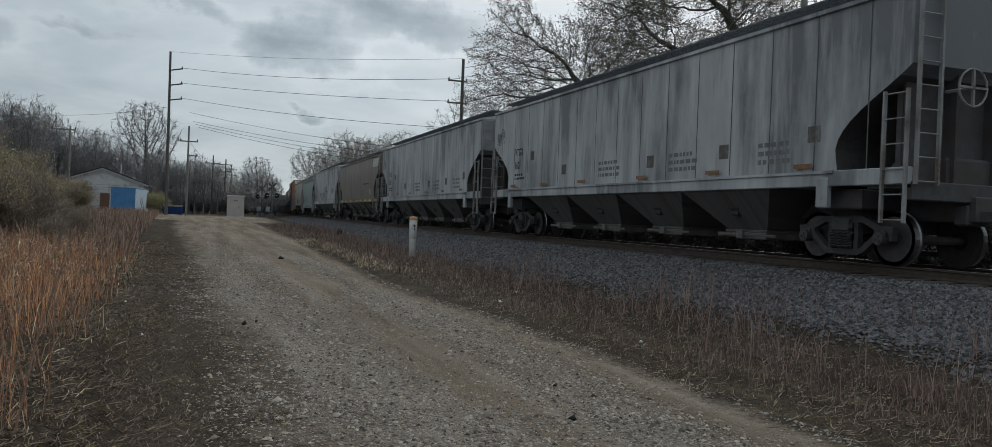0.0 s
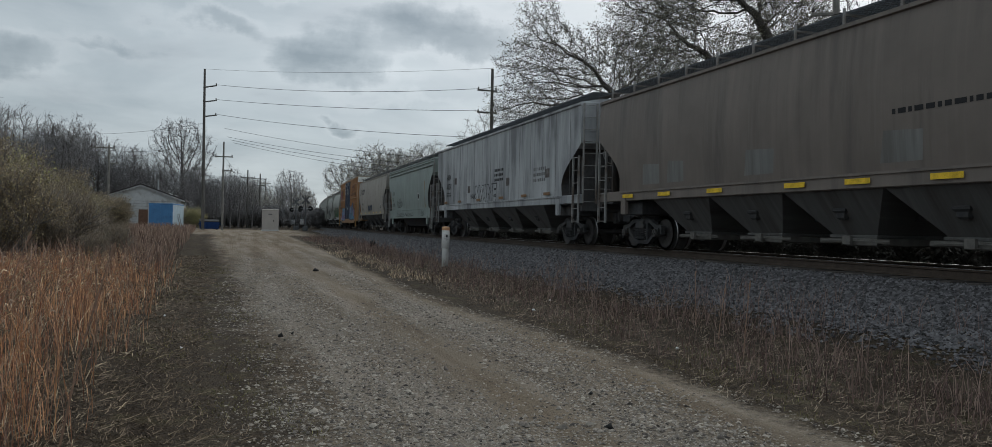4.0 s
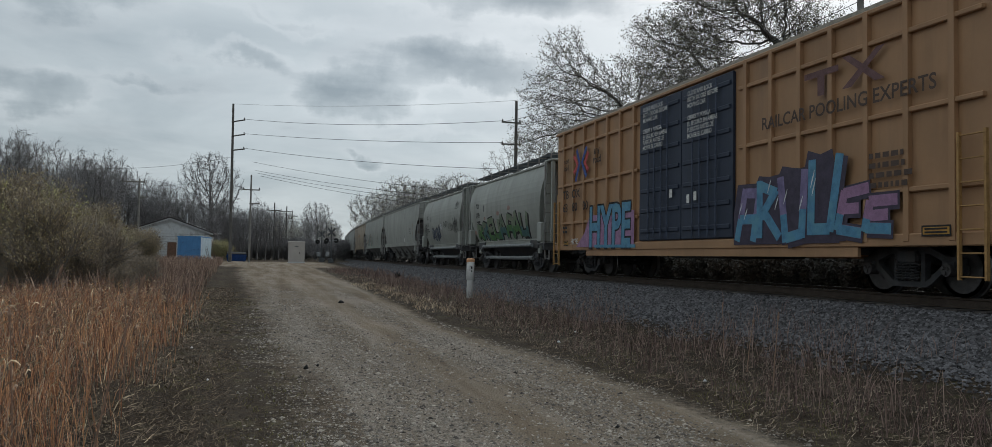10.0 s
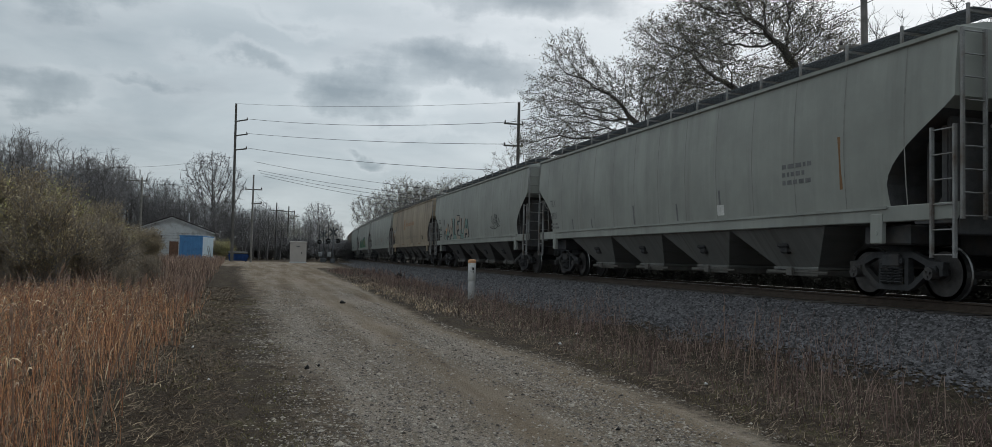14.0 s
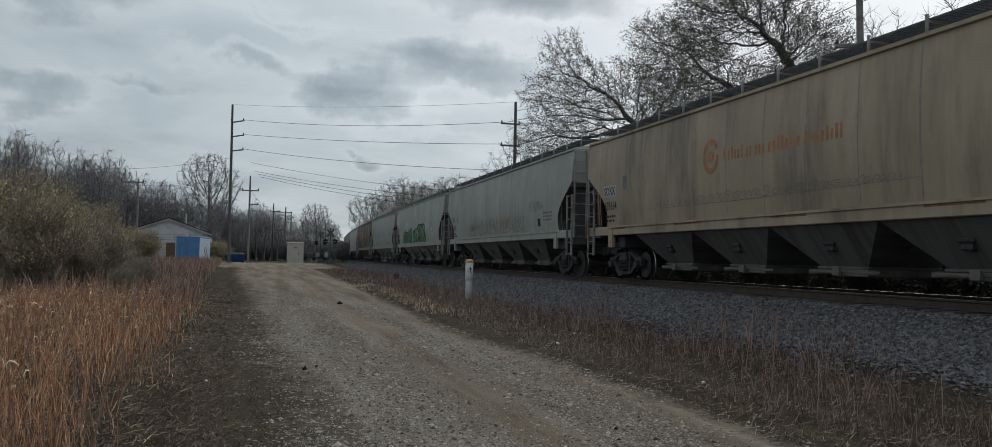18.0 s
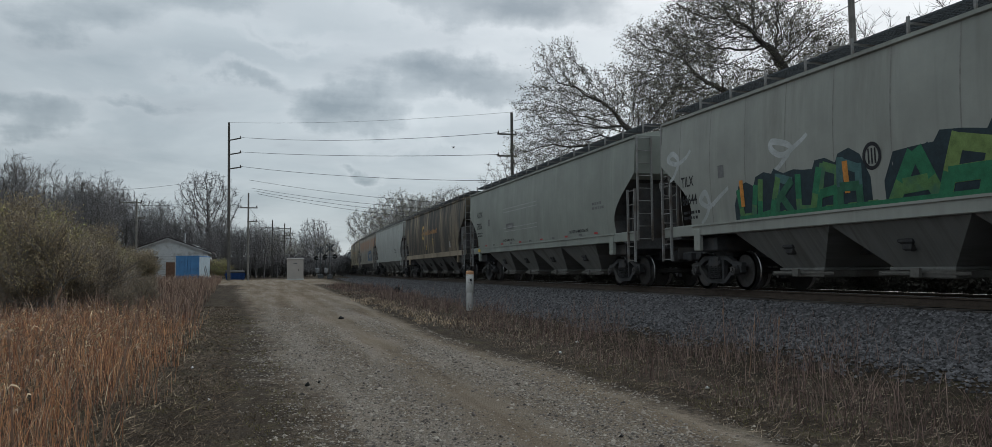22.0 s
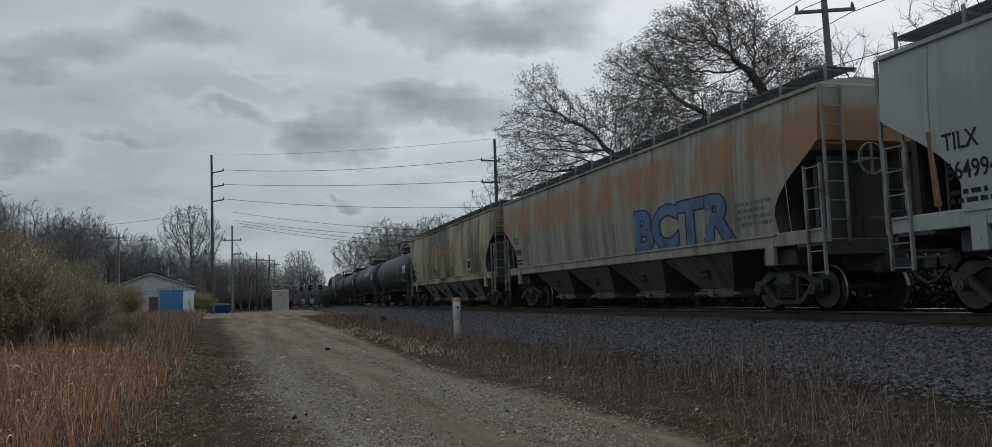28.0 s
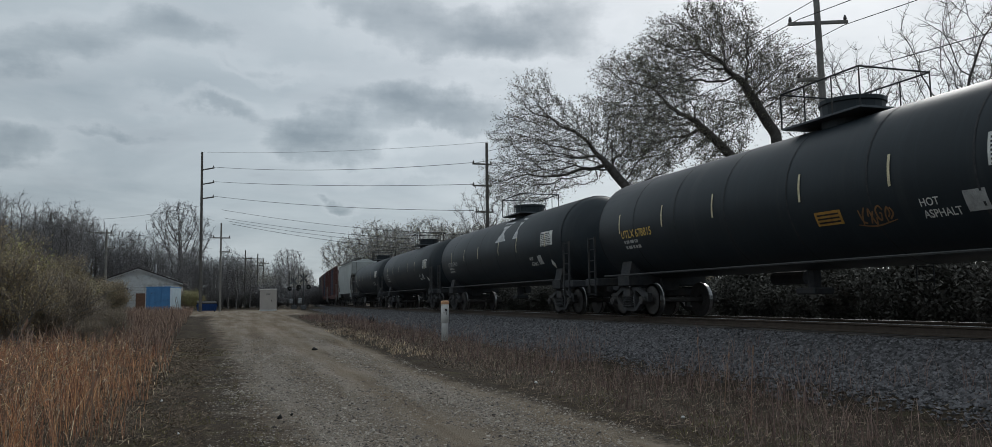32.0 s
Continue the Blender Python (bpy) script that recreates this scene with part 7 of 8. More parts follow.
def crossing_signal(x, y, turn):
    s = tagged(new("crossing_signal"), "grey railway crossing signal mast with lamps and crossbuck", "crossing signal")
    s.matrix_basis = pose(x, y, gz(x, y), 0, 0, turn)
    part("mast", Build().tube([(0, 0, -0.1), (0, 0, 4.2)], 0.07, 10), "mast_grey", s)
    part("base", Build().bevel_box(-0.3, 0.3, -0.3, 0.3, 0.0, 0.5, 0.03), "mast_grey", s)
    for a in (-45, 45):
        part("crossbuck_board", Build().bevel_box(-0.6, 0.6, -0.1, -0.07, -0.1, 0.1, 0.01), "mast_grey", s, at=pose(0, 0, 3.6, 0, a, 0), label="grey back of a crossbuck board")
    part("lamp_arm", Build().bevel_box(-0.65, 0.65, -0.05, 0.05, 2.55, 2.65, 0.01), "metal_grey", s)
    for q in (-0.55, 0.55):
        l = part("lamp", Build().tube([(q, -0.1, 2.6), (q, 0.05, 2.6)], 0.28, 16), "lamp_dark", s)
        part("hood", Build().tube([(q, -0.32, 2.6), (q, -0.1, 2.6)], 0.15, 12, caps=False), "lamp_dark", l)
    part("gate_box", Build().bevel_box(0.2, 0.6, -0.3, 0.3, 0.7, 1.3, 0.05), "metal_grey", s)
    part("gate_arm", Build().tube([(0.45, 0, 1.0), (0.6, 0, 4.8)], [0.06, 0.03], 6), "mast_grey", s)


MAT["mast_grey"] = material("dark_grey_mast", (0.11, 0.115, 0.12), 0.6, 0.3)
crossing_signal(8.05, 97.0, 170)
crossing_signal(7.75, 108.0, 190)


def parked_car(x, y, turn):
    c = tagged(new("parked_car"), "silver sedan parked by the road", "car")
    c.matrix_basis = pose(x, y, gz(x, y), 0, 0, turn)
    prof = [(-2.2, 0.35), (-2.25, 0.7), (-1.6, 0.88), (-0.9, 0.95), (-0.3, 1.38), (0.9, 1.4), (1.6, 1.0), (2.15, 0.95), (2.25, 0.6), (2.2, 0.35)]
    part("body", Build().loft([[(s, u, z) for u, z in prof] for s in (-0.85, 0.85)]), "car_silver", c)
    for s in (-1, 1):
        part("side_window", Build().loft([[(s * q, -0.7, 0.98), (s * q, -0.25, 1.32), (s * q, 0.85, 1.34), (s * q, 1.3, 1.02)] for q in (0.85, 0.86)]), "pane", c)
        for u in (-1.4, 1.4):
            wl = part("wheel", Build().tube([(s * 0.7, u, 0.32), (s * 0.88, u, 0.32)], 0.32, 16), "rubber", c)
            part("rim", Build().tube([(s * 0.87, u, 0.32), (s * 0.89, u, 0.32)], 0.19, 12), "metal_grey", wl)


parked_car(-0.95, 152.0, 92)


def marker_post(x, y):
    p = tagged(new("marker_post"), "white plastic marker post with a faded orange cap", "marker post")
    p.matrix_basis = pose(x, y, gz(x, y) - 0.05, 0, 0.6, 0)
    ring = lambda r, z: [(r * math.cos(a), r * math.sin(a), z) for a in (2 * math.pi * i / 20 for i in range(20))]
    part("post", Build().loft([ring(0.105, -0.2), ring(0.105, 0.62), ring(0.108, 0.64)]), "post_white", p, smooth=True)
    part("sleeve", Build().loft([ring(0.108, 0.63), ring(0.125, 0.64), ring(0.125, 1.20), ring(0.12, 1.21)]), "post_white", p, smooth=True)
    part("cap", Build().loft([ring(0.13, 1.20), ring(0.13, 1.27), ring(0.11, 1.31), ring(0.02, 1.32)]), "cap_orange", p, "faded orange cap band")
    for k, (a, b, c, d) in enumerate(((-0.02, 0.03, 0.98, 1.06), (-0.03, 0.0, 1.04, 1.06), (0.0, 0.02, 0.88, 0.95))):
        part("print_mark", Build().box(a, b, -0.13, -0.122, c, d), "letter_black", p)


marker_post(6.45, 25.2)
for x, y, r in ((7.1, 43.5, 0.17), (7.3, 43.9, 0.13)):
    v, f = pebbles(1, np.array([[x, y, gz(x, y) + 0.12]]), np.array([r]), 9, 1.3)
    tagged(new("rock", numpy_mesh("rock", v, f, "dirt_rock")), "dark lump of debris beside the ballast", "rock")


# ---- trees and brush ----
REACH = (0.30, 0.44, 0.25, 0.135, 0.075, 0.042)


def grow(g, p, d, height, r, level, out, top, spread, kids, droop):
    steps = (4, 6, 5, 4, 3, 2)[level]
    length = height * REACH[level] * g.uniform(0.65, 1.15)
    for i in range(steps):
        j = (0.06, 0.17, 0.2, 0.24, 0.28, 0.3)[level]
        d = Vector((d.x + g.gauss(0, j), d.y + g.gauss(0, j), d.z + g.gauss(0, j) * 0.8 + (0.06 if level else 0.05) - droop * level * 0.04)).normalized()
        q = p + d * (length / steps)
        r1 = r * (0.9 if level == 0 else 0.8)
        out.append((p, q, r, r1, level))
        p, r = q, r1
        if level < top and (i >= 1 or level > 0):
            n = kids[level] * (1.6 if i == steps - 1 else 1.0)
            n = int(n) + (g.random() < n - int(n))
            for _ in range(n):
                axis = Vector((g.gauss(0, 1), g.gauss(0, 1), g.gauss(0, 1))).cross(d)
                if axis.length < 0.01:
                    continue
                turn = Matrix.Rotation(radians(g.uniform(0.6, 1.3) * spread), 3, axis.normalized())
                grow(g, p, (turn @ d).normalized(), height, r * g.uniform(0.5, 0.72), level + 1, out, top, spread, kids, droop)


def limbs_mesh(name, segs, sides, mat, least=0.0):
    a = np.array([s[0][:] for s in segs])
    b = np.array([s[1][:] for s in segs])
    r0 = np.maximum(least, np.array([s[2] for s in segs]))
    r1 = np.maximum(least, np.array([s[3] for s in segs]))
    d = b - a
    d /= np.linalg.norm(d, axis=1, keepdims=True) + 1e-9
    ref = np.where(np.abs(d[:, 2:3]) > 0.8, np.array([[1.0, 0, 0]]), np.array([[0, 0, 1.0]]))
    u = np.cross(d, ref)
    u /= np.linalg.norm(u, axis=1, keepdims=True) + 1e-9
    w = np.cross(d, u)
    q = np.arange(sides) * 2 * np.pi / sides
    ring = u[:, None, :] * np.cos(q)[None, :, None] + w[:, None, :] * np.sin(q)[None, :, None]
    v = np.concatenate([a[:, None] + ring * r0[:, None, None], (b + d * 0.3 * r1[:, None])[:, None] + ring * r1[:, None, None]], 1).reshape(-1, 3)
    i = np.arange(sides)
    f = np.stack([i, (i + 1) % sides, (i + 1) % sides + sides, i + sides], -1)
    f = (f[None] + (np.arange(len(a)) * 2 * sides)[:, None, None]).reshape(-1, 4)
    return numpy_mesh(name, v, f, mat, True)


def leaf_mesh(name, points, size, per, jitter, mat, seed):
    g = np.random.default_rng(seed)
    p = np.repeat(np.array(points), per, axis=0)
    p = p + g.normal(0, jitter, p.shape)
    n = len(p)
    a = g.normal(0, 1, (n, 3))
    a /= np.linalg.norm(a, axis=1, keepdims=True)
    b = np.cross(a, g.normal(0, 1, (n, 3)))
    b /= np.linalg.norm(b, axis=1, keepdims=True) + 1e-9
    s = (size * g.uniform(0.6, 1.3, n))[:, None]
    v = np.stack([p - a * s, p + b * s * 0.5, p + a * s, p - b * s * 0.5], 1).reshape(-1, 3)
    return numpy_mesh(name, v, np.arange(4 * n).reshape(-1, 4), mat)


def tree(name, label, seed, height, r, levels, spread, kids, bark="bark", leaf=None, leaf_size=0.07, per=2, jitter=0.12, lean=(0, 0), droop=0.0, twig_least=0.008, stems=1, twig="twig", thin=1):
    g = random.Random(seed)
    segs = []
    for k in range(stems):
        d = Vector((lean[0] + (g.uniform(-0.35, 0.35) if stems > 1 else 0), lean[1] + (g.uniform(-0.35, 0.35) if stems > 1 else 0), 1)).normalized()
        grow(g, Vector((g.uniform(-0.2, 0.2) * (stems > 1), g.uniform(-0.2, 0.2) * (stems > 1), -0.15)), d, height * g.uniform(0.9, 1.1), r, 0, segs, levels, spread, kids, droop)
    top = max(s[1].z for s in segs)
    k = height / top
    segs = [(a * k, b * k, p, q, l) for a, b, p, q, l in segs]
    t = tagged(new(name), label, "tree" if name == "tree" else "shrub")
    part("trunk", limbs_mesh("trunk", [s for s in segs if s[4] == 0], 8, bark), "", t)
    part("branchwork", limbs_mesh("branchwork", [s for s in segs if 1 <= s[4] <= 2], 5, bark, 0.012), "", t)
    fine = [s for s in segs if s[4] > 2]
    crown = part("crown", limbs_mesh("crown", fine, 3, twig, twig_least), "", t, "bare grey twigs")
    if leaf:
        part("foliage", leaf_mesh("foliage", [s[1][:] for s in segs if s[4] >= levels - 1][::thin], leaf_size, per, jitter, leaf, seed), "", crown, "small young leaves and buds")
    return t


def colonise(g, trunk, blobs, n, step, reach, kill, lift=0.0, rough=0.24, onward=0.3):
    """Branches that grow towards points spread through the crown's lobes; gives nodes, parents and radii."""
    pts = []
    for cx, cy, cz, rx, ry, rz, share in blobs:
        k = int(n * share)
        d = g.normal(0, 1, (k, 3))
        d /= np.linalg.norm(d, axis=1, keepdims=True)
        pts.append(np.array([cx, cy, cz]) + d * (g.random((k, 1)) ** 0.42) * (0.85 + 0.3 * g.random((k, 1))) * np.array([rx, ry, rz]))
    pts = np.concatenate(pts)
    nodes, parent = [np.array(trunk[0], dtype=float)], [-1]
    for a, b in zip(trunk[:-1], trunk[1:]):
        a, b = np.array(a, dtype=float), np.array(b, dtype=float)
        m = max(1, int(np.linalg.norm(b - a) / step))
        for i in range(m):
            parent.append(len(nodes) - 1)
            nodes.append(a + (b - a) * (i + 1) / m + g.normal(0, 0.05 * step, 3))
    P = np.array(nodes)
    dist = np.full(len(pts), 1e9)
    who = np.zeros(len(pts), dtype=int)

    def meet(first):
        for i in range(first, len(P)):
            q = np.linalg.norm(pts - P[i], axis=1)
            w = q < dist
            dist[w], who[w] = q[w], i

    meet(len(P) // 3)
    for turn in range(90):
        near = dist < (reach if turn > 25 else reach * 4)
        if not near.any():
            break
        ids = np.unique(who[near])
        fresh = []
        for i in ids:
            w = near & (who == i)
            d = ((pts[w] - P[i]) / dist[w][:, None]).mean(0) + g.normal(0, rough, 3)
            d[2] += lift
            d /= np.linalg.norm(d) + 1e-9
            if parent[i] >= 0:
                back = P[i] - P[parent[i]]
                d += onward * back / (np.linalg.norm(back) + 1e-9)
                d /= np.linalg.norm(d) + 1e-9
            fresh.append(P[i] + d * step)
            parent.append(int(i))
        first = len(P)
        P = np.concatenate([P, np.array(fresh)])
        meet(first)
        alive = dist > kill
        pts, dist, who = pts[alive], dist[alive], who[alive]
        if len(pts) == 0 or len(P) > 9000:
            break
    r = np.zeros(len(P))
    for i in range(len(P) - 1, 0, -1):
        if r[i] == 0:
            r[i] = 1.0
        r[parent[i]] += r[i]
    return P, parent, r


def crown_tree(label, seed, trunk, blobs, n, radius, step=0.45, reach=2.2, kill=0.8, power=2.1, bark="bark", twig="twig", leaf=None, leaf_size=0.05, per=2, jitter=0.06, twigs=2, twig_len=0.45, twig_r=0.006, lift=0.0, name="tree", rough=0.24):
    g = np.random.default_rng(seed)
    P, parent, count = colonise(g, trunk, blobs, n, step, reach, kill, lift, rough)
    r = np.maximum(twig_r * 1.3, radius * (count / count[1]) ** (1 / power))
    segs = [(Vector(P[parent[i]]), Vector(P[i]), r[parent[i]] if r[parent[i]] < 1.6 * r[i] else 1.15 * r[i], r[i], 0) for i in range(1, len(P))]
    t = tagged(new(name), label, name)
    part("trunk", limbs_mesh("trunk", [s for s in segs if s[3] > 0.55 * radius], 9, bark), "", t)
    part("branchwork", limbs_mesh("branchwork", [s for s in segs if s[3] <= 0.55 * radius], 5, bark), "", t)
    small = [i for i in range(1, len(P)) if count[i] < 9]
    fine, ends = [], []
    for i in small:
        out = P[i] - P[parent[i]]
        out /= np.linalg.norm(out) + 1e-9
        for _ in range(twigs + (count[i] < 2)):
            d = out + g.normal(0, 0.75, 3) + np.array([0, 0, 0.2])
            d /= np.linalg.norm(d) + 1e-9
            a = P[i] - out * step * g.random()
            m = a + d * twig_len * g.uniform(0.3, 0.6)
            e = m + (d + g.normal(0, 0.3, 3)) * twig_len * g.uniform(0.3, 0.7)
            fine += [(Vector(a), Vector(m), twig_r * 1.2, twig_r, 1), (Vector(m), Vector(e), twig_r, twig_r * 0.6, 1)]
            ends += [m, e]
    crown = part("crown", limbs_mesh("crown", fine, 3, twig), "", t, "fine bare twigs")
    if leaf:
        part("foliage", leaf_mesh("foliage", ends, leaf_size, per, jitter, leaf, seed), "", crown, "small young leaves and buds")
    return t


def stand(t, x, y, turn=0.0, size=1.0, copy=True, tilt=1.0):
    m = Matrix.LocRotScale((x, y, gz(x, y) - 0.05), Euler((0, 0, radians(turn))), (size, size, size * tilt))
    if copy:
        return copy_thing(t, m)
    t.matrix_basis = m
    return t


def build_trees():
    rnd = random.Random(77)
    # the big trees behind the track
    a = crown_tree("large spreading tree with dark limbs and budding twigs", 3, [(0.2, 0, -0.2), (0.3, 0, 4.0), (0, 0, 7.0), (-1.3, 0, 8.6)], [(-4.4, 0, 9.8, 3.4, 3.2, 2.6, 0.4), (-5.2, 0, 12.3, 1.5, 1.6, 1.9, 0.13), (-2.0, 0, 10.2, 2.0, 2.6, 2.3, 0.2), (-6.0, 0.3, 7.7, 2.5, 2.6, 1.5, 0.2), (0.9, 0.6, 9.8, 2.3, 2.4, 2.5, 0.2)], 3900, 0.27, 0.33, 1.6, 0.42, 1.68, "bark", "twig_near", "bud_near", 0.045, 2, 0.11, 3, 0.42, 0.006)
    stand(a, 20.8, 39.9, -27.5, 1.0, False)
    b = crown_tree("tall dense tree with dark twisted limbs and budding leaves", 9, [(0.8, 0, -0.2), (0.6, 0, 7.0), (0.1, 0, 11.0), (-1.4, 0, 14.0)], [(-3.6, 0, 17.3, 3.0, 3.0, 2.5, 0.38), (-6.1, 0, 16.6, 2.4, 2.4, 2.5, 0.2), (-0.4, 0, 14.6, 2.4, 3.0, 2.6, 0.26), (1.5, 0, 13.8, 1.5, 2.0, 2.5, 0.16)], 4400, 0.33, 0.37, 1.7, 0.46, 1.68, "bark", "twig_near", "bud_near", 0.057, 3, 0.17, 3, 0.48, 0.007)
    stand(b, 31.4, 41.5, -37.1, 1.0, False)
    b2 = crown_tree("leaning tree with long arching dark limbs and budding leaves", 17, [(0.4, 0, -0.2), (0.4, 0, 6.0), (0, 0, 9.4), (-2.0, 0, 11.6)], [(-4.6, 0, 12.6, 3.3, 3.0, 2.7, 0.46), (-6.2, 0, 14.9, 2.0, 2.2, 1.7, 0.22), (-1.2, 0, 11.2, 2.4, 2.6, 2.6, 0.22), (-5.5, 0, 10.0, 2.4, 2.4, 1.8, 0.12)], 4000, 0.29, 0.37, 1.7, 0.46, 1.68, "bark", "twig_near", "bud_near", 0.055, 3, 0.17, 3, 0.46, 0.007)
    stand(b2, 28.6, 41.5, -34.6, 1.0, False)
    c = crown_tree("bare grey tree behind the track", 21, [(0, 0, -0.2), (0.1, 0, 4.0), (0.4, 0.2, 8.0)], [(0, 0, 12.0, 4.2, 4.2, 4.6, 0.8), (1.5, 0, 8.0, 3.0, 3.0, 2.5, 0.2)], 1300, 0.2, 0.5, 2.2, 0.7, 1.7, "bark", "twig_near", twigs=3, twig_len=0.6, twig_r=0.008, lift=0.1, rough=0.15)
    stand(c, 39.5, 44.0, 0, 1.1, False)
    stand(c, 47.5, 41.0, 130, 1.25)
    stand(c, 56.0, 45.0, 210, 1.15)
    stand(c, 23.0, 74.0, 40, 0.66)
    stand(c, 64.0, 30.0, 300, 1.1)
    stand(b, 42.0, 6.0, 100, 0.9)
    stand(b, 36.0, -16.0, 10, 0.95)
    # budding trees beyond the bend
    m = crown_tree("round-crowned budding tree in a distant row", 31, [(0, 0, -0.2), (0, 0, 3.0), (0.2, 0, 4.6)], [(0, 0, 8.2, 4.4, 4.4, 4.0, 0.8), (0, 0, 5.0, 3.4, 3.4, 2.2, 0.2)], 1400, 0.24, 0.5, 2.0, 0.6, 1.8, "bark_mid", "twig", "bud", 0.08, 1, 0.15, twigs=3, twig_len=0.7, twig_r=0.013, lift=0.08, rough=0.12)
    stand(m, 19.0, 112.0, 0, 0.98, False)
    for x, y, k in ((22.5, 116, 1.04), (26.0, 110, 1.0), (29.5, 112, 1.0), (17.0, 128, 0.90), (33, 108, 1.0), (36, 104, 0.98), (30, 96, 0.78), (40, 98, 1.0), (46, 92, 1.0), (24, 130, 1.0), (54, 84, 1.0)):
        stand(m, x, y, rnd.uniform(0, 360), k * rnd.uniform(0.9, 1.07))
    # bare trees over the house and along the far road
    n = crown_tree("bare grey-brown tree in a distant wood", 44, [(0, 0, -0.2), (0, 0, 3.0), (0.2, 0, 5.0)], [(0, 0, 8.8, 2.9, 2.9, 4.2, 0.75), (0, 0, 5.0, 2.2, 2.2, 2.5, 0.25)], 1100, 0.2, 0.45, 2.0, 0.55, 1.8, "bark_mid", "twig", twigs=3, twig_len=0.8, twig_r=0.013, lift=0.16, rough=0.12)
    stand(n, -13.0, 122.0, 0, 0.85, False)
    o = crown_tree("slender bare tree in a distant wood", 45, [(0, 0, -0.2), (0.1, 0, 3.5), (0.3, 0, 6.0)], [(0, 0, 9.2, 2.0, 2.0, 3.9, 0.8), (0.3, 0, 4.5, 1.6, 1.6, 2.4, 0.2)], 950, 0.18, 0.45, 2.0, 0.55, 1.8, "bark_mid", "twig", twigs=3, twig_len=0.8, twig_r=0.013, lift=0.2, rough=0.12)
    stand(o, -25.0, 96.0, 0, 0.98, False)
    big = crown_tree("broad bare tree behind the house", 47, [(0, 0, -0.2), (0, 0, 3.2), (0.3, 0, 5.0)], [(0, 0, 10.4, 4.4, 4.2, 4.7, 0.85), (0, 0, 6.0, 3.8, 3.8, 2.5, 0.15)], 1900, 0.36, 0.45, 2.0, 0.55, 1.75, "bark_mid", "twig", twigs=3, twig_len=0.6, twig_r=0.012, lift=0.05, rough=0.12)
    stand(big, -7.0, 126.0, 0, 1.04, False)
    for k in range(110):
        az = -27 + 28.0 * (k / 110) + rnd.uniform(-0.6, 0.6)
        y = rnd.uniform(88, 128) if az < -9 else rnd.uniform(114, 140)
        el = float(np.interp(az, (-26, -13.7, -11.7, -10.8, -9.9, -8.8, -7.7, -6.9, -5.5, -2, 0.3, 2), (6.9, 6.9, 7.3, 6.5, 7.1, 6.5, 5.6, 4.9, 4.3, 4.0, 4.0, 2.6)))
        h = y * math.tan(radians(el)) * rnd.uniform(0.7, 1.02) + 1.2
        stand((n, o)[k % 2], y * math.tan(radians(az)), y, rnd.uniform(0, 360), h / 13.6)
    stand(big, 11.6, 178.0, 60, 0.78)
    stand(big, 4.6, 196.0, 160, 0.6)
    for x, y, k in ((0.5, 150, 0.78), (2.5, 158, 0.8), (-2.5, 146, 0.7), (4.5, 175, 0.82), (-6, 150, 0.72), (7.5, 170, 0.62), (9.5, 168, 0.72), (11.5, 165, 0.74), (13.5, 172, 0.72), (15.5, 180, 0.7), (10, 190, 0.8), (-5, 138, 0.6), (1.5, 138, 0.55), (-1, 160, 0.8), (6.0, 150, 0.5), (8.5, 150, 0.45), (12.0, 150, 0.45)):
        stand((m, n, o)[int(x * 2) % 3], x, y, rnd.uniform(0, 360), k * rnd.uniform(0.92, 1.05))
    # woods that close the place behind and beside the viewer
    for k in range(34):
        q = rnd.uniform(95, 335)
        d = rnd.uniform(55, 85)
        x, y = d * math.sin(radians(q)), d * math.cos(radians(q))
        if abs(x - TRACK_X) > 8:
            stand((n, o, m)[k % 3], x, y, rnd.uniform(0, 360), rnd.uniform(0.7, 1.05))
    # low scrub that closes the far side of the road
    q = tree("shrub", "dull brown distant scrub", 58, 3.4, 0.05, 3, 30, (1.7, 1.4, 1.4), "bark_light", "twig", 0.09, 2, 0.25, stems=7, twig_least=0.018)
    stand(q, -30.0, 142.0, 0, 1.0, False)
    for k in range(48):
        az = -17 + 31 * k / 48
        y = rnd.uniform(128, 150)
        stand(q, y * math.tan(radians(az)), y, rnd.uniform(0, 360), rnd.uniform(0.8, 1.25))
    # brush
    s1 = tree("shrub", "tangled olive-brown shrub with bare stems", 51, 4.0, 0.03, 3, 21, (1.7, 1.4, 1.4), "bark_light", "leaf_olive", 0.042, 1, 0.10, stems=8, twig_least=0.009, twig="twig_pale")
    stand(s1, -7.2, 27.5, 0, 0.95, False)
    s2 = tree("shrub", "brown leafless brush with a few dry leaves", 52, 3.2, 0.025, 3, 24, (1.7, 1.4, 1.5), "bark_light", "leaf_olive", 0.034, 1, 0.10, stems=9, twig_least=0.009, twig="twig_pale", thin=5)
    stand(s2, -5.3, 29.0, 0, 0.8, False)
    s3 = tree("shrub", "shrub with a haze of yellow-green spring leaves", 53, 3.6, 0.03, 3, 22, (1.7, 1.4, 1.4), "bark_light", "leaf_green", 0.04, 2, 0.14, stems=8, twig_least=0.009, twig="twig_pale")
    stand(s3, -8.2, 26.0, 0, 1.05, False)
    for k in range(86):
        y = rnd.uniform(24, 50)
        az = rnd.uniform(-25, -6.4)
        el = float(np.interp(az, (-25, -16, -14.5, -11.5, -9.5, -8.4, -7), (6.0, 5.7, 5.1, 3.9, 2.6, 1.5, 0.5)))
        h = (1.2 + y * math.tan(radians(el))) * rnd.uniform(0.5, 1.12)
        kind, tall = ((s1, 4.0), (s2, 3.2), (s3, 3.6), (s1, 4.0), (s2, 3.2))[k % 5] if h > 2.4 else (s2, 3.2)
        stand(kind, y * math.tan(radians(az)), y, rnd.uniform(0, 360), 0.82 * max(0.35, h / tall), tilt=1.22)
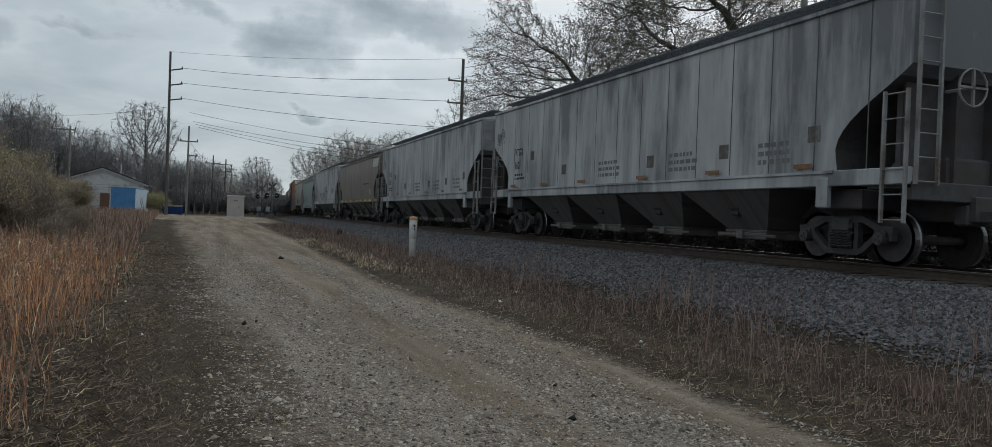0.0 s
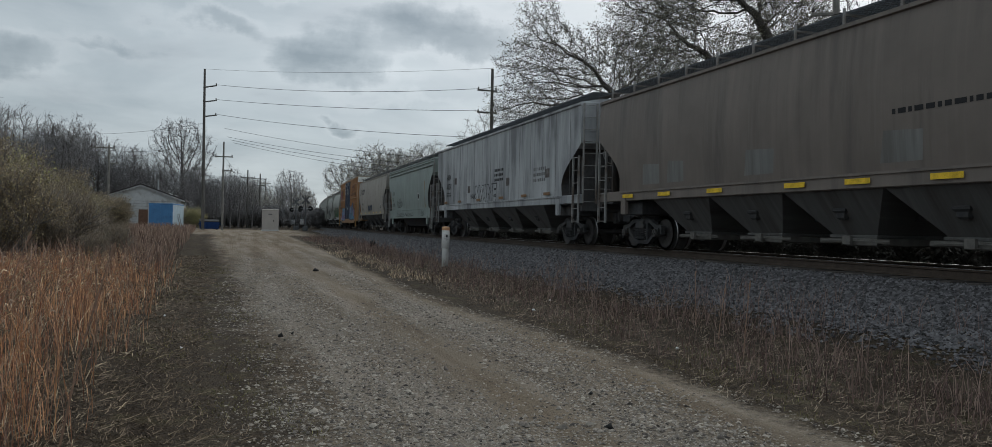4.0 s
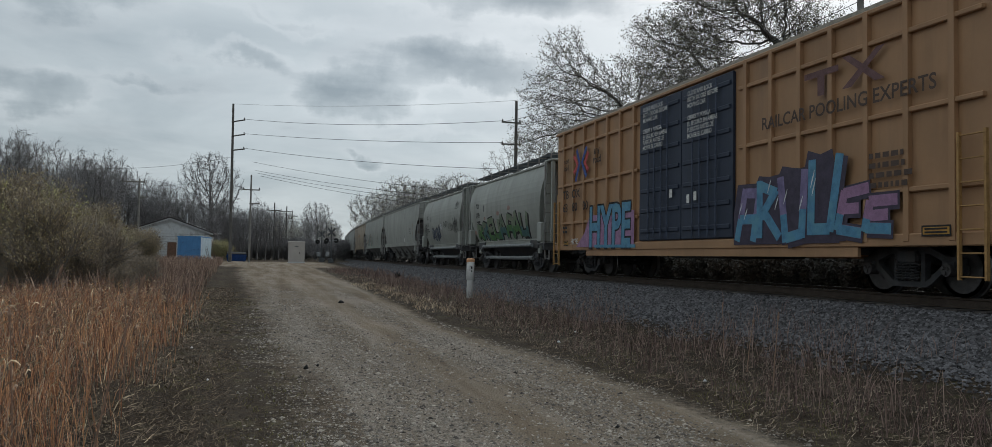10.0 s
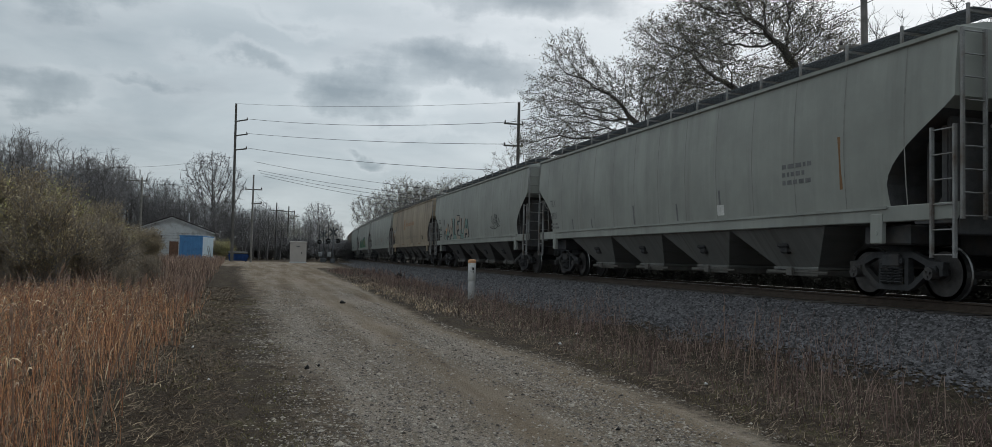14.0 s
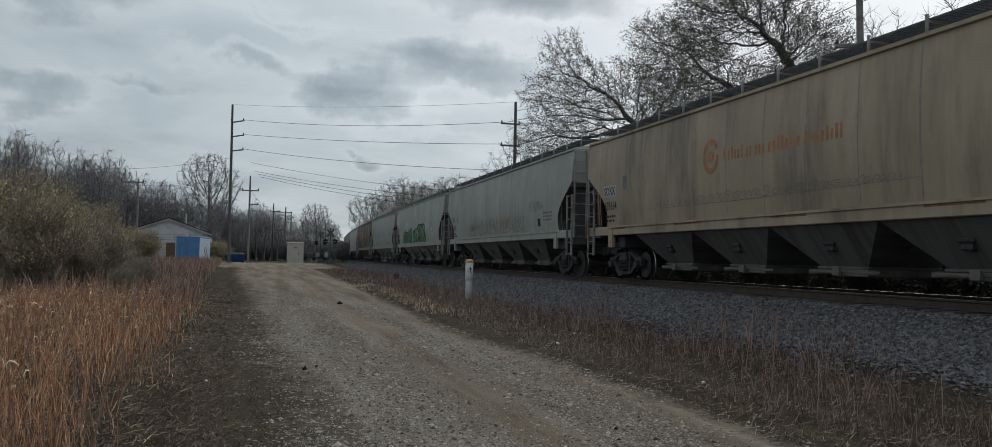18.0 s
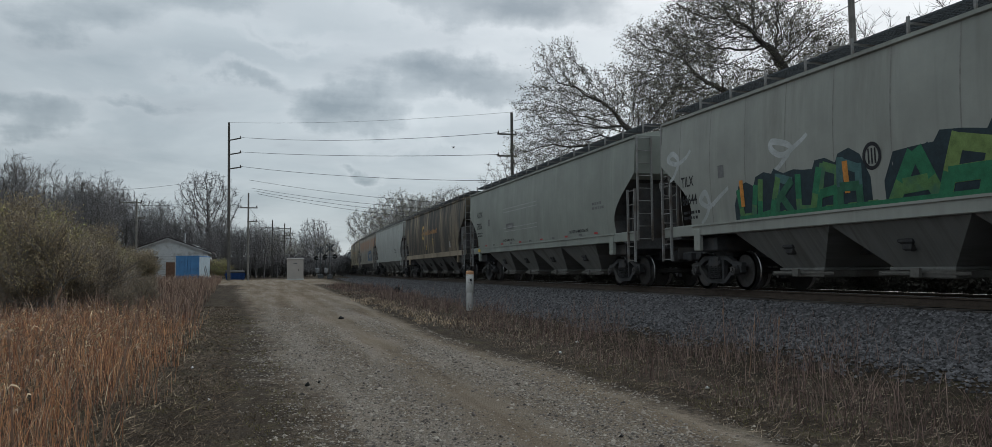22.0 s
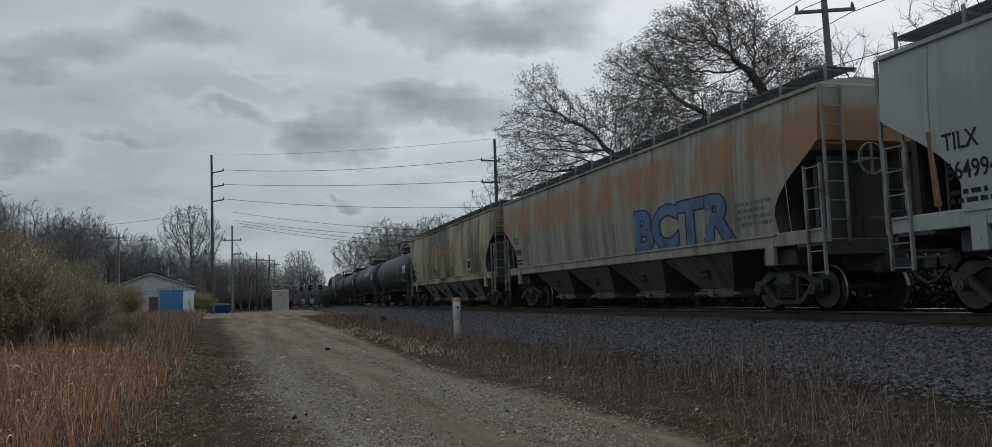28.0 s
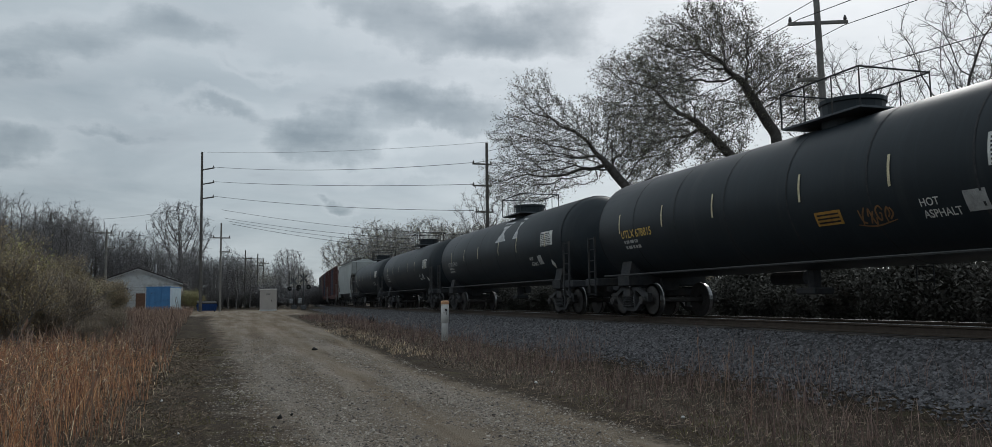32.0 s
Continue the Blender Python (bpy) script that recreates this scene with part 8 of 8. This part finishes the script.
    for x, y, h in ((-8.6, 34.0, 5.6), (-9.8, 40.0, 6.2), (-6.9, 32.0, 4.3), (-12.0, 42.0, 6.0)):
        stand(o, x, y, rnd.uniform(0, 360), h / 13.0)
    for k in range(16):
        y = rnd.uniform(52, 78)
        stand((s2, s1)[k % 2], y * math.tan(radians(rnd.uniform(-10.5, -6.9))), y, rnd.uniform(0, 360), rnd.uniform(0.55, 0.85))
    for k in range(16):
        y = rnd.uniform(44, 84)
        x = y * math.tan(radians(rnd.uniform(-20, -7.4)))
        stand((s2, s1, s2)[k % 3], x, y, rnd.uniform(0, 360), rnd.uniform(0.55, 1.0))
    # brush behind the track, leaf colour darkened to stand in for shade under wagons
    s4 = tree("shrub", "dark dense brush behind the track", 57, 3.2, 0.03, 3, 34, (1.8, 1.5, 1.4), "bark", "brush_dark", 0.085, 3, 0.14, stems=9, twig_least=0.008, twig="twig_near")
    stand(s4, 16.2, 9.0, 0, 0.8, False)
    for k in range(100):
        y = -8 + 100 * (k / 100) + rnd.uniform(-0.4, 0.4)
        stand(s4, float(track_x(y)) + rnd.uniform(3.6, 6.0), y, rnd.uniform(0, 360), rnd.uniform(0.74, 1.02))
    for k in range(36):
        y = -6 + 125 * (k / 36) + rnd.uniform(-0.7, 0.7)
        x = float(track_x(y)) + rnd.uniform(6.2, 10.5)
        stand((s1, s2, s3, s1)[k % 4], x, y, rnd.uniform(0, 360), rnd.uniform(0.6, 0.95))
    for x, y in ((-4.0, 99), (-5, 101), (-16.5, 97), (-18, 92), (-20, 96)):
        stand((s3, s1)[int(x) % 2], x, y, rnd.uniform(0, 360), rnd.uniform(0.45, 0.75))


# shade beneath the train is put into this leaf colour
MAT["brush_dark"] = material("shade_darkened_brush_leaves", (0.105, 0.1, 0.088), 0.9, island=0.4, bump=0)
build_trees()


# ---- grass, weeds and loose stones ----
def blades(name, x, y, height, width, lean, mat, seed, kink=0.35):
    g = np.random.default_rng(seed)
    n = len(x)
    z = ground_z(x, y) - 0.02
    q, f = g.uniform(0, 2 * np.pi, n), g.uniform(0, 2 * np.pi, n)
    l = lean * height * g.uniform(0.2, 1.0, n)
    side = np.stack([np.cos(f), np.sin(f), 0 * f], -1) * (width / 2)[:, None]
    base = np.stack([x, y, z], -1)
    mid = base + np.stack([np.cos(q) * l * kink, np.sin(q) * l * kink, height * 0.6], -1)
    top = base + np.stack([np.cos(q) * l, np.sin(q) * l, height * np.sqrt(np.maximum(0.05, 1 - (0.6 * lean) ** 2))], -1)
    v = np.stack([base - side, base + side, mid - side * 0.8, mid + side * 0.8, top - side * 0.35, top + side * 0.35], 1).reshape(-1, 3)
    i = (np.arange(n) * 6)[:, None]
    f = np.concatenate([i + np.array([[0, 1, 3, 2]]), i + np.array([[2, 3, 5, 4]])], 0)
    return numpy_mesh(name, v, f, mat)


def clumped(g, n, x0, x1, y0, y1, power=1.0, clump=0.12, each=9):
    m = max(1, n // each)
    cy = y0 + (y1 - y0) * g.random(m) ** power
    cx = g.uniform(x0, x1, m)
    x = np.repeat(cx, each) + g.normal(0, clump, m * each)
    y = np.repeat(cy, each) + g.normal(0, clump, m * each)
    return x, y


def stuff(name, me, label, category):
    return tagged(new(name, me), label, category, kind="stuff")


def litter(name, x, y, length, width, mat, seed, tilt=0.12):
    """Bent strips of dead grass that lie about on the ground."""
    g = np.random.default_rng(seed)
    n = len(x)
    q, bendy = g.uniform(0, 2 * np.pi, n), g.normal(0, 0.25, n)
    z = ground_z(x, y) + 0.008
    d0 = np.stack([np.cos(q), np.sin(q), 0 * q], -1) * (length / 2)[:, None]
    d1 = np.stack([np.cos(q + bendy), np.sin(q + bendy), np.abs(g.normal(0, tilt, n))], -1) * (length / 2)[:, None]
    s0 = np.stack([-np.sin(q), np.cos(q), 0.4 + 0 * q], -1) * (width / 2)[:, None]
    m = np.stack([x, y, z + g.uniform(0, 0.02, n)], -1)
    a, b = m - d0, m + d1
    a[:, 2] = z
    v = np.stack([a - s0, a + s0, m - s0, m + s0, b - s0 * 0.5, b + s0 * 0.5], 1).reshape(-1, 3)
    i = (np.arange(n) * 6)[:, None]
    return numpy_mesh(name, v, np.concatenate([i + np.array([[0, 1, 3, 2]]), i + np.array([[2, 3, 5, 4]])], 0), mat)


def curls(name, x, y, height, width, mat, seed):
    """Fluffy seed heads that bend over at the top of a stalk."""
    g = np.random.default_rng(seed)
    n = len(x)
    q = g.normal(2.6, 1.0, n)
    l = height * g.uniform(0.08, 0.17, n)
    z = ground_z(x, y)
    rows = []
    for f, up, out in ((0.0, 0.0, 0.0), (0.35, 0.62, 0.1), (0.7, 0.95, 0.38), (1.0, 0.85, 0.72), (0.5, 0.55, 1.0)):
        c = np.stack([x + np.cos(q) * l * out, y + np.sin(q) * l * out, z + height * 0.82 + l * up], -1)
        side = np.stack([-np.sin(q) * 0.5, np.cos(q) * 0.5, 0.7 + 0 * q], -1) * (width * f)[:, None]
        rows += [c - side, c + side]
    v = np.stack(rows, 1).reshape(-1, 3)
    i = (np.arange(n) * 10)[:, None]
    return numpy_mesh(name, v, np.concatenate([i + np.array([[k, k + 1, k + 3, k + 2]]) for k in (0, 2, 4, 6)], 0), mat)


def build_grass():
    g = np.random.default_rng(12)
    # tall orange grass beside the lane
    for k, (n, mat, hh, w) in enumerate(((46000, "straw", 0.82, 0.0042), (12000, "straw_pale", 0.55, 0.0045), (22000, "straw_dark", 0.8, 0.0045))):
        x, y = clumped(g, n, -15.0, -0.2, 2.6, 36.0, 1.7, (0.1, 0.2, 0.16)[k], (14, 7, 5)[k])
        edge = -0.95 - 0.03 * y + 0.4 * wave(x, y) + 0.18 * g.standard_normal(len(x))
        field = wave(0.9 * x + 3, 0.7 * y) + 0.3 * g.standard_normal(len(x))
        keep = (x < edge) & (y < 23 + 6 * g.random(len(x))) & (field > (-0.3, -0.3, -0.6)[k]) & (field < (9.0, 9.0, 0.5)[k])
        x, y = x[keep], y[keep]
        h = hh * (0.3 + 0.9 * g.random(len(x)) ** 0.8) * (0.45 + 0.55 * np.clip((edge[keep] - x) / 0.9, 0, 1)) * (1 + 0.3 * wave(0.7 * x, 0.6 * y)) * np.clip(1.35 - y / 26, 0.55, 1.0)
        stuff(("tall_grass", "pale_grass", "dead_weeds")[k], blades("grass", x, y, h, w * (1 + 0.045 * y) * g.uniform(0.6, 1.4, len(x)), (0.45, 0.95, 0.6)[k], mat, 20 + k), ("tall orange-brown dry grass beside the gravel lane", "pale straw blades among tall dry grass", "dark dead weed stems among tall dry grass")[k], "grass")
    x, y = clumped(g, 11000, -14.0, -0.4, 3.2, 26.0, 1.4, 0.3, 5)
    keep = (x < -1.15 - 0.03 * y + 0.35 * wave(x, y)) & (wave(0.9 * x + 3, 0.7 * y) > -0.25)
    x, y = x[keep], y[keep]
    h = 0.84 * np.clip(1.35 - y / 26, 0.55, 1.0) * (0.6 + 0.5 * g.random(len(x))) * (1 + 0.25 * wave(0.7 * x, 0.6 * y))
    stuff("seed_heads", curls("seed_heads", x, y, h, 0.0065 * (1 + 0.03 * y) * g.uniform(0.5, 1.3, len(x)), "straw_pale", 24), "pale drooping seed heads over the dry grass", "grass")
    x, y = clumped(g, 15000, -9.0, -0.1, 2.8, 24.0, 1.8, 0.25, 6)
    keep = x < -0.6 - 0.03 * y + 0.4 * wave(x, y) + 0.15 * g.standard_normal(len(x))
    x, y = x[keep], y[keep]
    stuff("grass_litter", litter("grass_litter", x, y, g.uniform(0.04, 0.16, len(x)), 0.0045 * (1 + 0.05 * y), "straw_flat", 25, 0.6), "pale fallen straw under the tall dry grass", "grass")
    # far dead grass and brush edge up to the yard
    x, y = clumped(g, 19000, -22, -1.0, 21, 88, 1.2, 0.5)
    keep = x < -1.5 - 0.03 * (y - 20)
    x, y = x[keep], y[keep]
    stuff("far_grass", blades("grass", x, y, g.uniform(0.3, 0.8, len(x)), 0.025 * g.uniform(0.7, 1.5, len(x)), 0.4, "weed_far", 31), "dull reddish-brown dead grass towards the yard", "grass")
    # dark verge with straw and moss at the lane's edge
    x, y = clumped(g, 46000, -2.3, 0.7, 3.0, 32, 1.7, 0.3, 6)
    keep = x < 0.3 - 0.035 * y + 0.3 * wave(1.3 * x, 0.9 * y) - 0.25 * g.random(len(x))
    x, y = x[keep], y[keep]
    stuff("grass_litter", litter("grass_litter", x, y, 0.02 + 0.1 * g.random(len(x)) ** 2.5, 0.0034 * (1 + 0.07 * y), "mulch", 32, 0.3), "straw litter on the dark soil beside the lane", "grass")
    x, y = clumped(g, 18000, -1.5, 0.9, 3.0, 26, 1.5, 0.16, 9)
    keep = (x < 0.75 - 0.035 * y + 0.2 * wave(2 * x, y)) & (wave(1.3 * x, 0.6 * y) + 0.35 * (x + 0.035 * y) > -0.05)
    x, y = x[keep], y[keep]
    stuff("short_grass", blades("grass", x, y, g.uniform(0.02, 0.06, len(x)), 0.006 * (1 + 0.05 * y), 1.0, "moss", 33), "sparse short olive grass at the lane's edge", "grass")
    # weeds between the lane and the ballast
    x, y = clumped(g, 26000, 3.9, 9.8, 4.0, 60, 1.6, 0.2, 8)
    keep = (x > 4.5 + 0.3 * wave(x, 1.5 * y)) & (x < 7.7 + 0.9 * np.clip((16 - y) / 8, 0, 1) + 1.3 * wave(0.6 * x, 0.5 * y) + 0.5 * g.standard_normal(len(x))) & (wave(0.8 * x + 1, 0.5 * y) > -0.32)
    x, y = x[keep], y[keep]
    h = (0.05 + 0.42 * g.random(len(x)) ** 2.0) * np.clip((x - 4.0) / 1.2, 0.3, 1.0) * (1 + 0.4 * wave(1.4 * x, 0.9 * y))
    stuff("dead_weeds", blades("grass", x, y, h, 0.006 * (1 + 0.03 * y) * g.uniform(0.6, 1.4, len(x)), 0.55, "weed_dark", 34), "sparse purplish dead weeds below the ballast", "grass")
    x, y = clumped(g, 40000, 3.9, 8.8, 4.0, 46, 1.5, 0.3, 8)
    keep = (x > 4.1 + 0.25 * wave(x, 1.5 * y)) & (x < 6.0 + 2.8 * g.random(len(x)))
    x, y = x[keep], y[keep]
    stuff("grass_litter", litter("grass_litter", x, y, 0.025 + 0.13 * g.random(len(x)) ** 2.5, 0.004 * (1 + 0.05 * y), "litter", 35, 0.5), "pale straw litter on dark soil beside the lane", "grass")
    x, y = clumped(g, 2600, 4.0, 5.6, 9, 44, 1.2, 0.16, 11)
    keep = (wave(0.7 * x, 0.8 * y + 2) > 0.05) & (x > 4.15)
    x, y = x[keep], y[keep]
    stuff("pale_grass", blades("grass", x, y, g.uniform(0.05, 0.2, len(x)), 0.006 + 0.0005 * y, 0.9, "litter", 36), "straw-coloured grass tufts beside the lane", "grass")
    x, y = clumped(g, 1000, 3.95, 5.0, 19, 36, 1.0, 0.14, 9)
    stuff("pale_grass", blades("grass", x, y, g.uniform(0.05, 0.18, len(x)), 0.012 + 0 * x, 0.9, "straw_pale", 39), "pale straw tufts at the lane's edge", "grass")
    x, y = clumped(g, 5000, 4.0, 6.4, 4.0, 11, 1.2, 0.15, 8)
    keep = (wave(1.1 * x, 0.9 * y) > 0.1) & (x > 4.1) & (x < 5.4)
    x, y = x[keep], y[keep]
    stuff("short_grass", blades("grass", x, y, g.uniform(0.03, 0.07, len(x)), 0.007 + 0 * x, 0.8, "moss", 37), "patch of short green grass beside the lane", "grass")
    # loose gravel on the lane
    n = 150000
    y = 2.8 + 30 * g.random(n) ** 2.4
    l, r = road_edges(y)
    x = l - 0.5 + (r - l + 0.7) * g.random(n)
    bare = 0.75 * np.exp(-((x - 2.35 + 0.012 * y) / 0.4) ** 2) + 0.8 * np.exp(-((x - r + 0.1) / 0.35) ** 2) + 1.0 - np.clip((x - l + 0.5) / 1.2, 0, 1) + np.clip((y - 14) / 18, 0, 1)
    keep = g.random(n) > bare + 0.45 * wave(0.9 * x, 0.5 * y)
    x, y = x[keep], y[keep]
    s = g.gamma(1.6, 0.003, len(x)) + 0.003
    v, f = pebbles(len(x), np.stack([x, y, ground_z(x, y) + 0.1 * s], -1), s * (1 + 0.018 * y), 38, 0.6, False)
    stuff("loose_gravel", numpy_mesh("loose_gravel", v, f, "gravel"), "loose grey gravel on the lane", "gravel")
    for k, (px, py, s, m) in enumerate(((0.6, 10.4, 0.045, "dirt_rock"), (0.75, 10.6, 0.03, "dirt_rock"), (2.9, 6.3, 0.035, "dirt_rock"), (2.55, 5.2, 0.03, "dirt_rock"), (-0.5, 9.5, 0.022, "litter_white"), (4.9, 8.3, 0.035, "litter_white"), (-0.9, 12.6, 0.03, "litter_white"), (2.2, 23.0, 0.08, "dirt_rock"), (4.7, 12.5, 0.032, "litter_white"), (5.6, 14.0, 0.03, "litter_white"))):
        v, f = pebbles(1, np.array([[px, py, gz(px, py) + 0.3 * s]]), np.array([s]), 60 + k)
        tagged(new("stone", numpy_mesh("stone", v, f, m)), "dark loose stone on the ground" if m == "dirt_rock" else "pale stone on the ground", "stone")


MAT["weed_dark"] = material("dark_red_dead_weeds", (0.215, 0.145, 0.125), 0.9, island=0.6, bump=0)
MAT["weed_far"] = material("far_dead_grass", (0.30, 0.205, 0.16), 0.9, island=0.5, bump=0)
build_grass()


def tall_weed(x, y, h, seed):
    g = random.Random(seed)
    w = tagged(new("tall_weed"), "tall dark dead weed stalk with a seed head", "weed")
    w.matrix_basis = pose(x, y, gz(x, y), 0, 0, 0)
    d = g.uniform(-0.12, 0.28)
    part("stalk", Build().tube([(0, 0, 0), (d * 0.4 * h, 0.02, h * 0.5), (d * h, 0.05, h)], [0.008, 0.006, 0.004], 5), "straw_dark", w)
    part("seed_head", Build().tube([(d * h, 0.05, h - 0.02), (d * h * 1.05, 0.05, h + 0.03), (d * h * 1.1, 0.05, h + 0.08)], [0.005, 0.013, 0.004], 7), "straw_dark", w)


for k, (x, y, h) in enumerate(((-0.95, 5.4, 1.15), (-1.5, 6.0, 0.9), (-1.9, 7.5, 1.15), (-1.2, 8.5, 0.85), (-2.6, 8.0, 1.2), (5.3, 7.6, 0.75), (5.9, 9.0, 0.6), (6.5, 10.5, 0.7))):
    tall_weed(x, y, h, k)


def bird(label, span):
    """A small dark bird that flies along its own x."""
    b = tagged(new("bird"), label, "bird")
    k = span / 2
    part("body", Build().tube([(-0.42 * k, 0, 0), (-0.2 * k, 0, 0), (0.1 * k, 0, -0.02 * k), (0.34 * k, 0, 0.03 * k), (0.46 * k, 0, 0.02 * k)], [0.02 * k, 0.1 * k, 0.13 * k, 0.09 * k, 0.02 * k], 8), "feather", b)
    part("tail", Build().loft([[(-0.35 * k, -0.05 * k, 0), (-0.35 * k, 0.05 * k, 0), (-0.35 * k, 0.05 * k, 0.02 * k), (-0.35 * k, -0.05 * k, 0.02 * k)], [(-0.75 * k, -0.13 * k, 0), (-0.75 * k, 0.13 * k, 0), (-0.75 * k, 0.13 * k, 0.012 * k), (-0.75 * k, -0.13 * k, 0.012 * k)]]), "feather", b)
    for s in (-1, 1):
        w = Build().loft([[(0.22 * k, 0, 0), (-0.18 * k, 0, 0), (-0.18 * k, 0, 0.02 * k), (0.22 * k, 0, 0.03 * k)], [(0.26 * k, s * 0.5 * k, 0), (-0.16 * k, s * 0.5 * k, 0), (-0.16 * k, s * 0.5 * k, 0.015 * k), (0.26 * k, s * 0.5 * k, 0.025 * k)], [(0.02 * k, s * k, 0), (-0.08 * k, s * k, 0), (-0.08 * k, s * k, 0.01 * k), (0.02 * k, s * k, 0.01 * k)]])
        WINGS.append((part("wing", w, "feather", b), s))
    return b


WINGS = []
MAT["feather"] = material("dark_feathers", (0.03, 0.028, 0.027), 0.8)
BIRDS = [bird("small dark bird in flight over the lane", 0.5), bird("small dark bird gliding down over the lane", 0.42)]
# seconds, azimuth, height in degrees, distance
FLIGHTS = [[(0.0, -60.0, 3.0, 160.0), (17.5, -22.0, 3.2, 95.0), (19.0, -9.5, 4.6, 70.0), (19.5, -6.54, 5.88, 62.0), (20.0, -3.18, 7.57, 60.0), (20.5, 0.51, 8.56, 58.0), (21.0, 4.67, 8.62, 57.0), (21.5, 8.95, 8.94, 56.0), (22.0, 13.3, 8.6, 56.0), (22.3, 15.8, 8.2, 56.5), (23.5, 26.0, 6.5, 62.0), (32.0, 70.0, 4.0, 130.0)],
           [(0.0, 85.0, 30.0, 150.0), (21.0, 30.0, 26.0, 75.0), (23.0, 14.0, 19.2, 62.0), (23.4, 9.0, 17.3, 60.0), (23.6, 5.4, 16.5, 60.0), (23.8, 2.3, 15.5, 60.0), (24.0, -0.81, 14.49, 60.0), (24.2, -3.8, 14.4, 60.0), (25.0, -16.0, 12.5, 64.0), (27.0, -45.0, 8.0, 90.0), (32.0, -85.0, 4.0, 160.0)]]


# ---- what moves ----
def motions():
    for b, flight in zip(BIRDS, FLIGHTS):
        at = [(t, Vector((d * math.sin(radians(az)) * math.cos(radians(el)), d * math.cos(radians(az)) * math.cos(radians(el)), 1.4 + d * math.sin(radians(el))))) for t, az, el, d in flight]
        rows = []
        for i, (t, q) in enumerate(at):
            d = at[min(i + 1, len(at) - 1)][1] - at[max(i - 1, 0)][1]
            rows.append((t, Matrix.Translation(q) @ Matrix.Rotation(math.atan2(d.y, d.x), 4, "Z")))
        walk(b, rows)
    for w, s in WINGS:
        walk(w, [(k * 0.08, Matrix.Rotation(s * radians(32 * math.sin(1.3 * k) + 6), 4, "X")) for k in range(401)])
    for car, y0 in CARS:
        rows = []
        for t in range(0, 33):
            y = y0 - run(t)
            rows.append((t, pose(float(track_x(y)), y, RAIL_Z, 0, 0, -math.degrees(math.atan(max(0.0, y - BEND_Y) / BEND_R)))))
        walk(car, rows)
    turning = {}
    for w, y in WHEELS:
        if y not in turning:
            walk(w, [(k * 0.05, pose(0, y, 0.457) @ Matrix.Rotation(run(k * 0.05) / 0.457, 4, "X")) for k in range(641)])
            turning[y] = w.animation_data
        else:
            w.rotation_mode = "QUATERNION"
            w.animation_data_create()
            w.animation_data.action = turning[y].action
            w.animation_data.action_slot = turning[y].action_slot


motions()
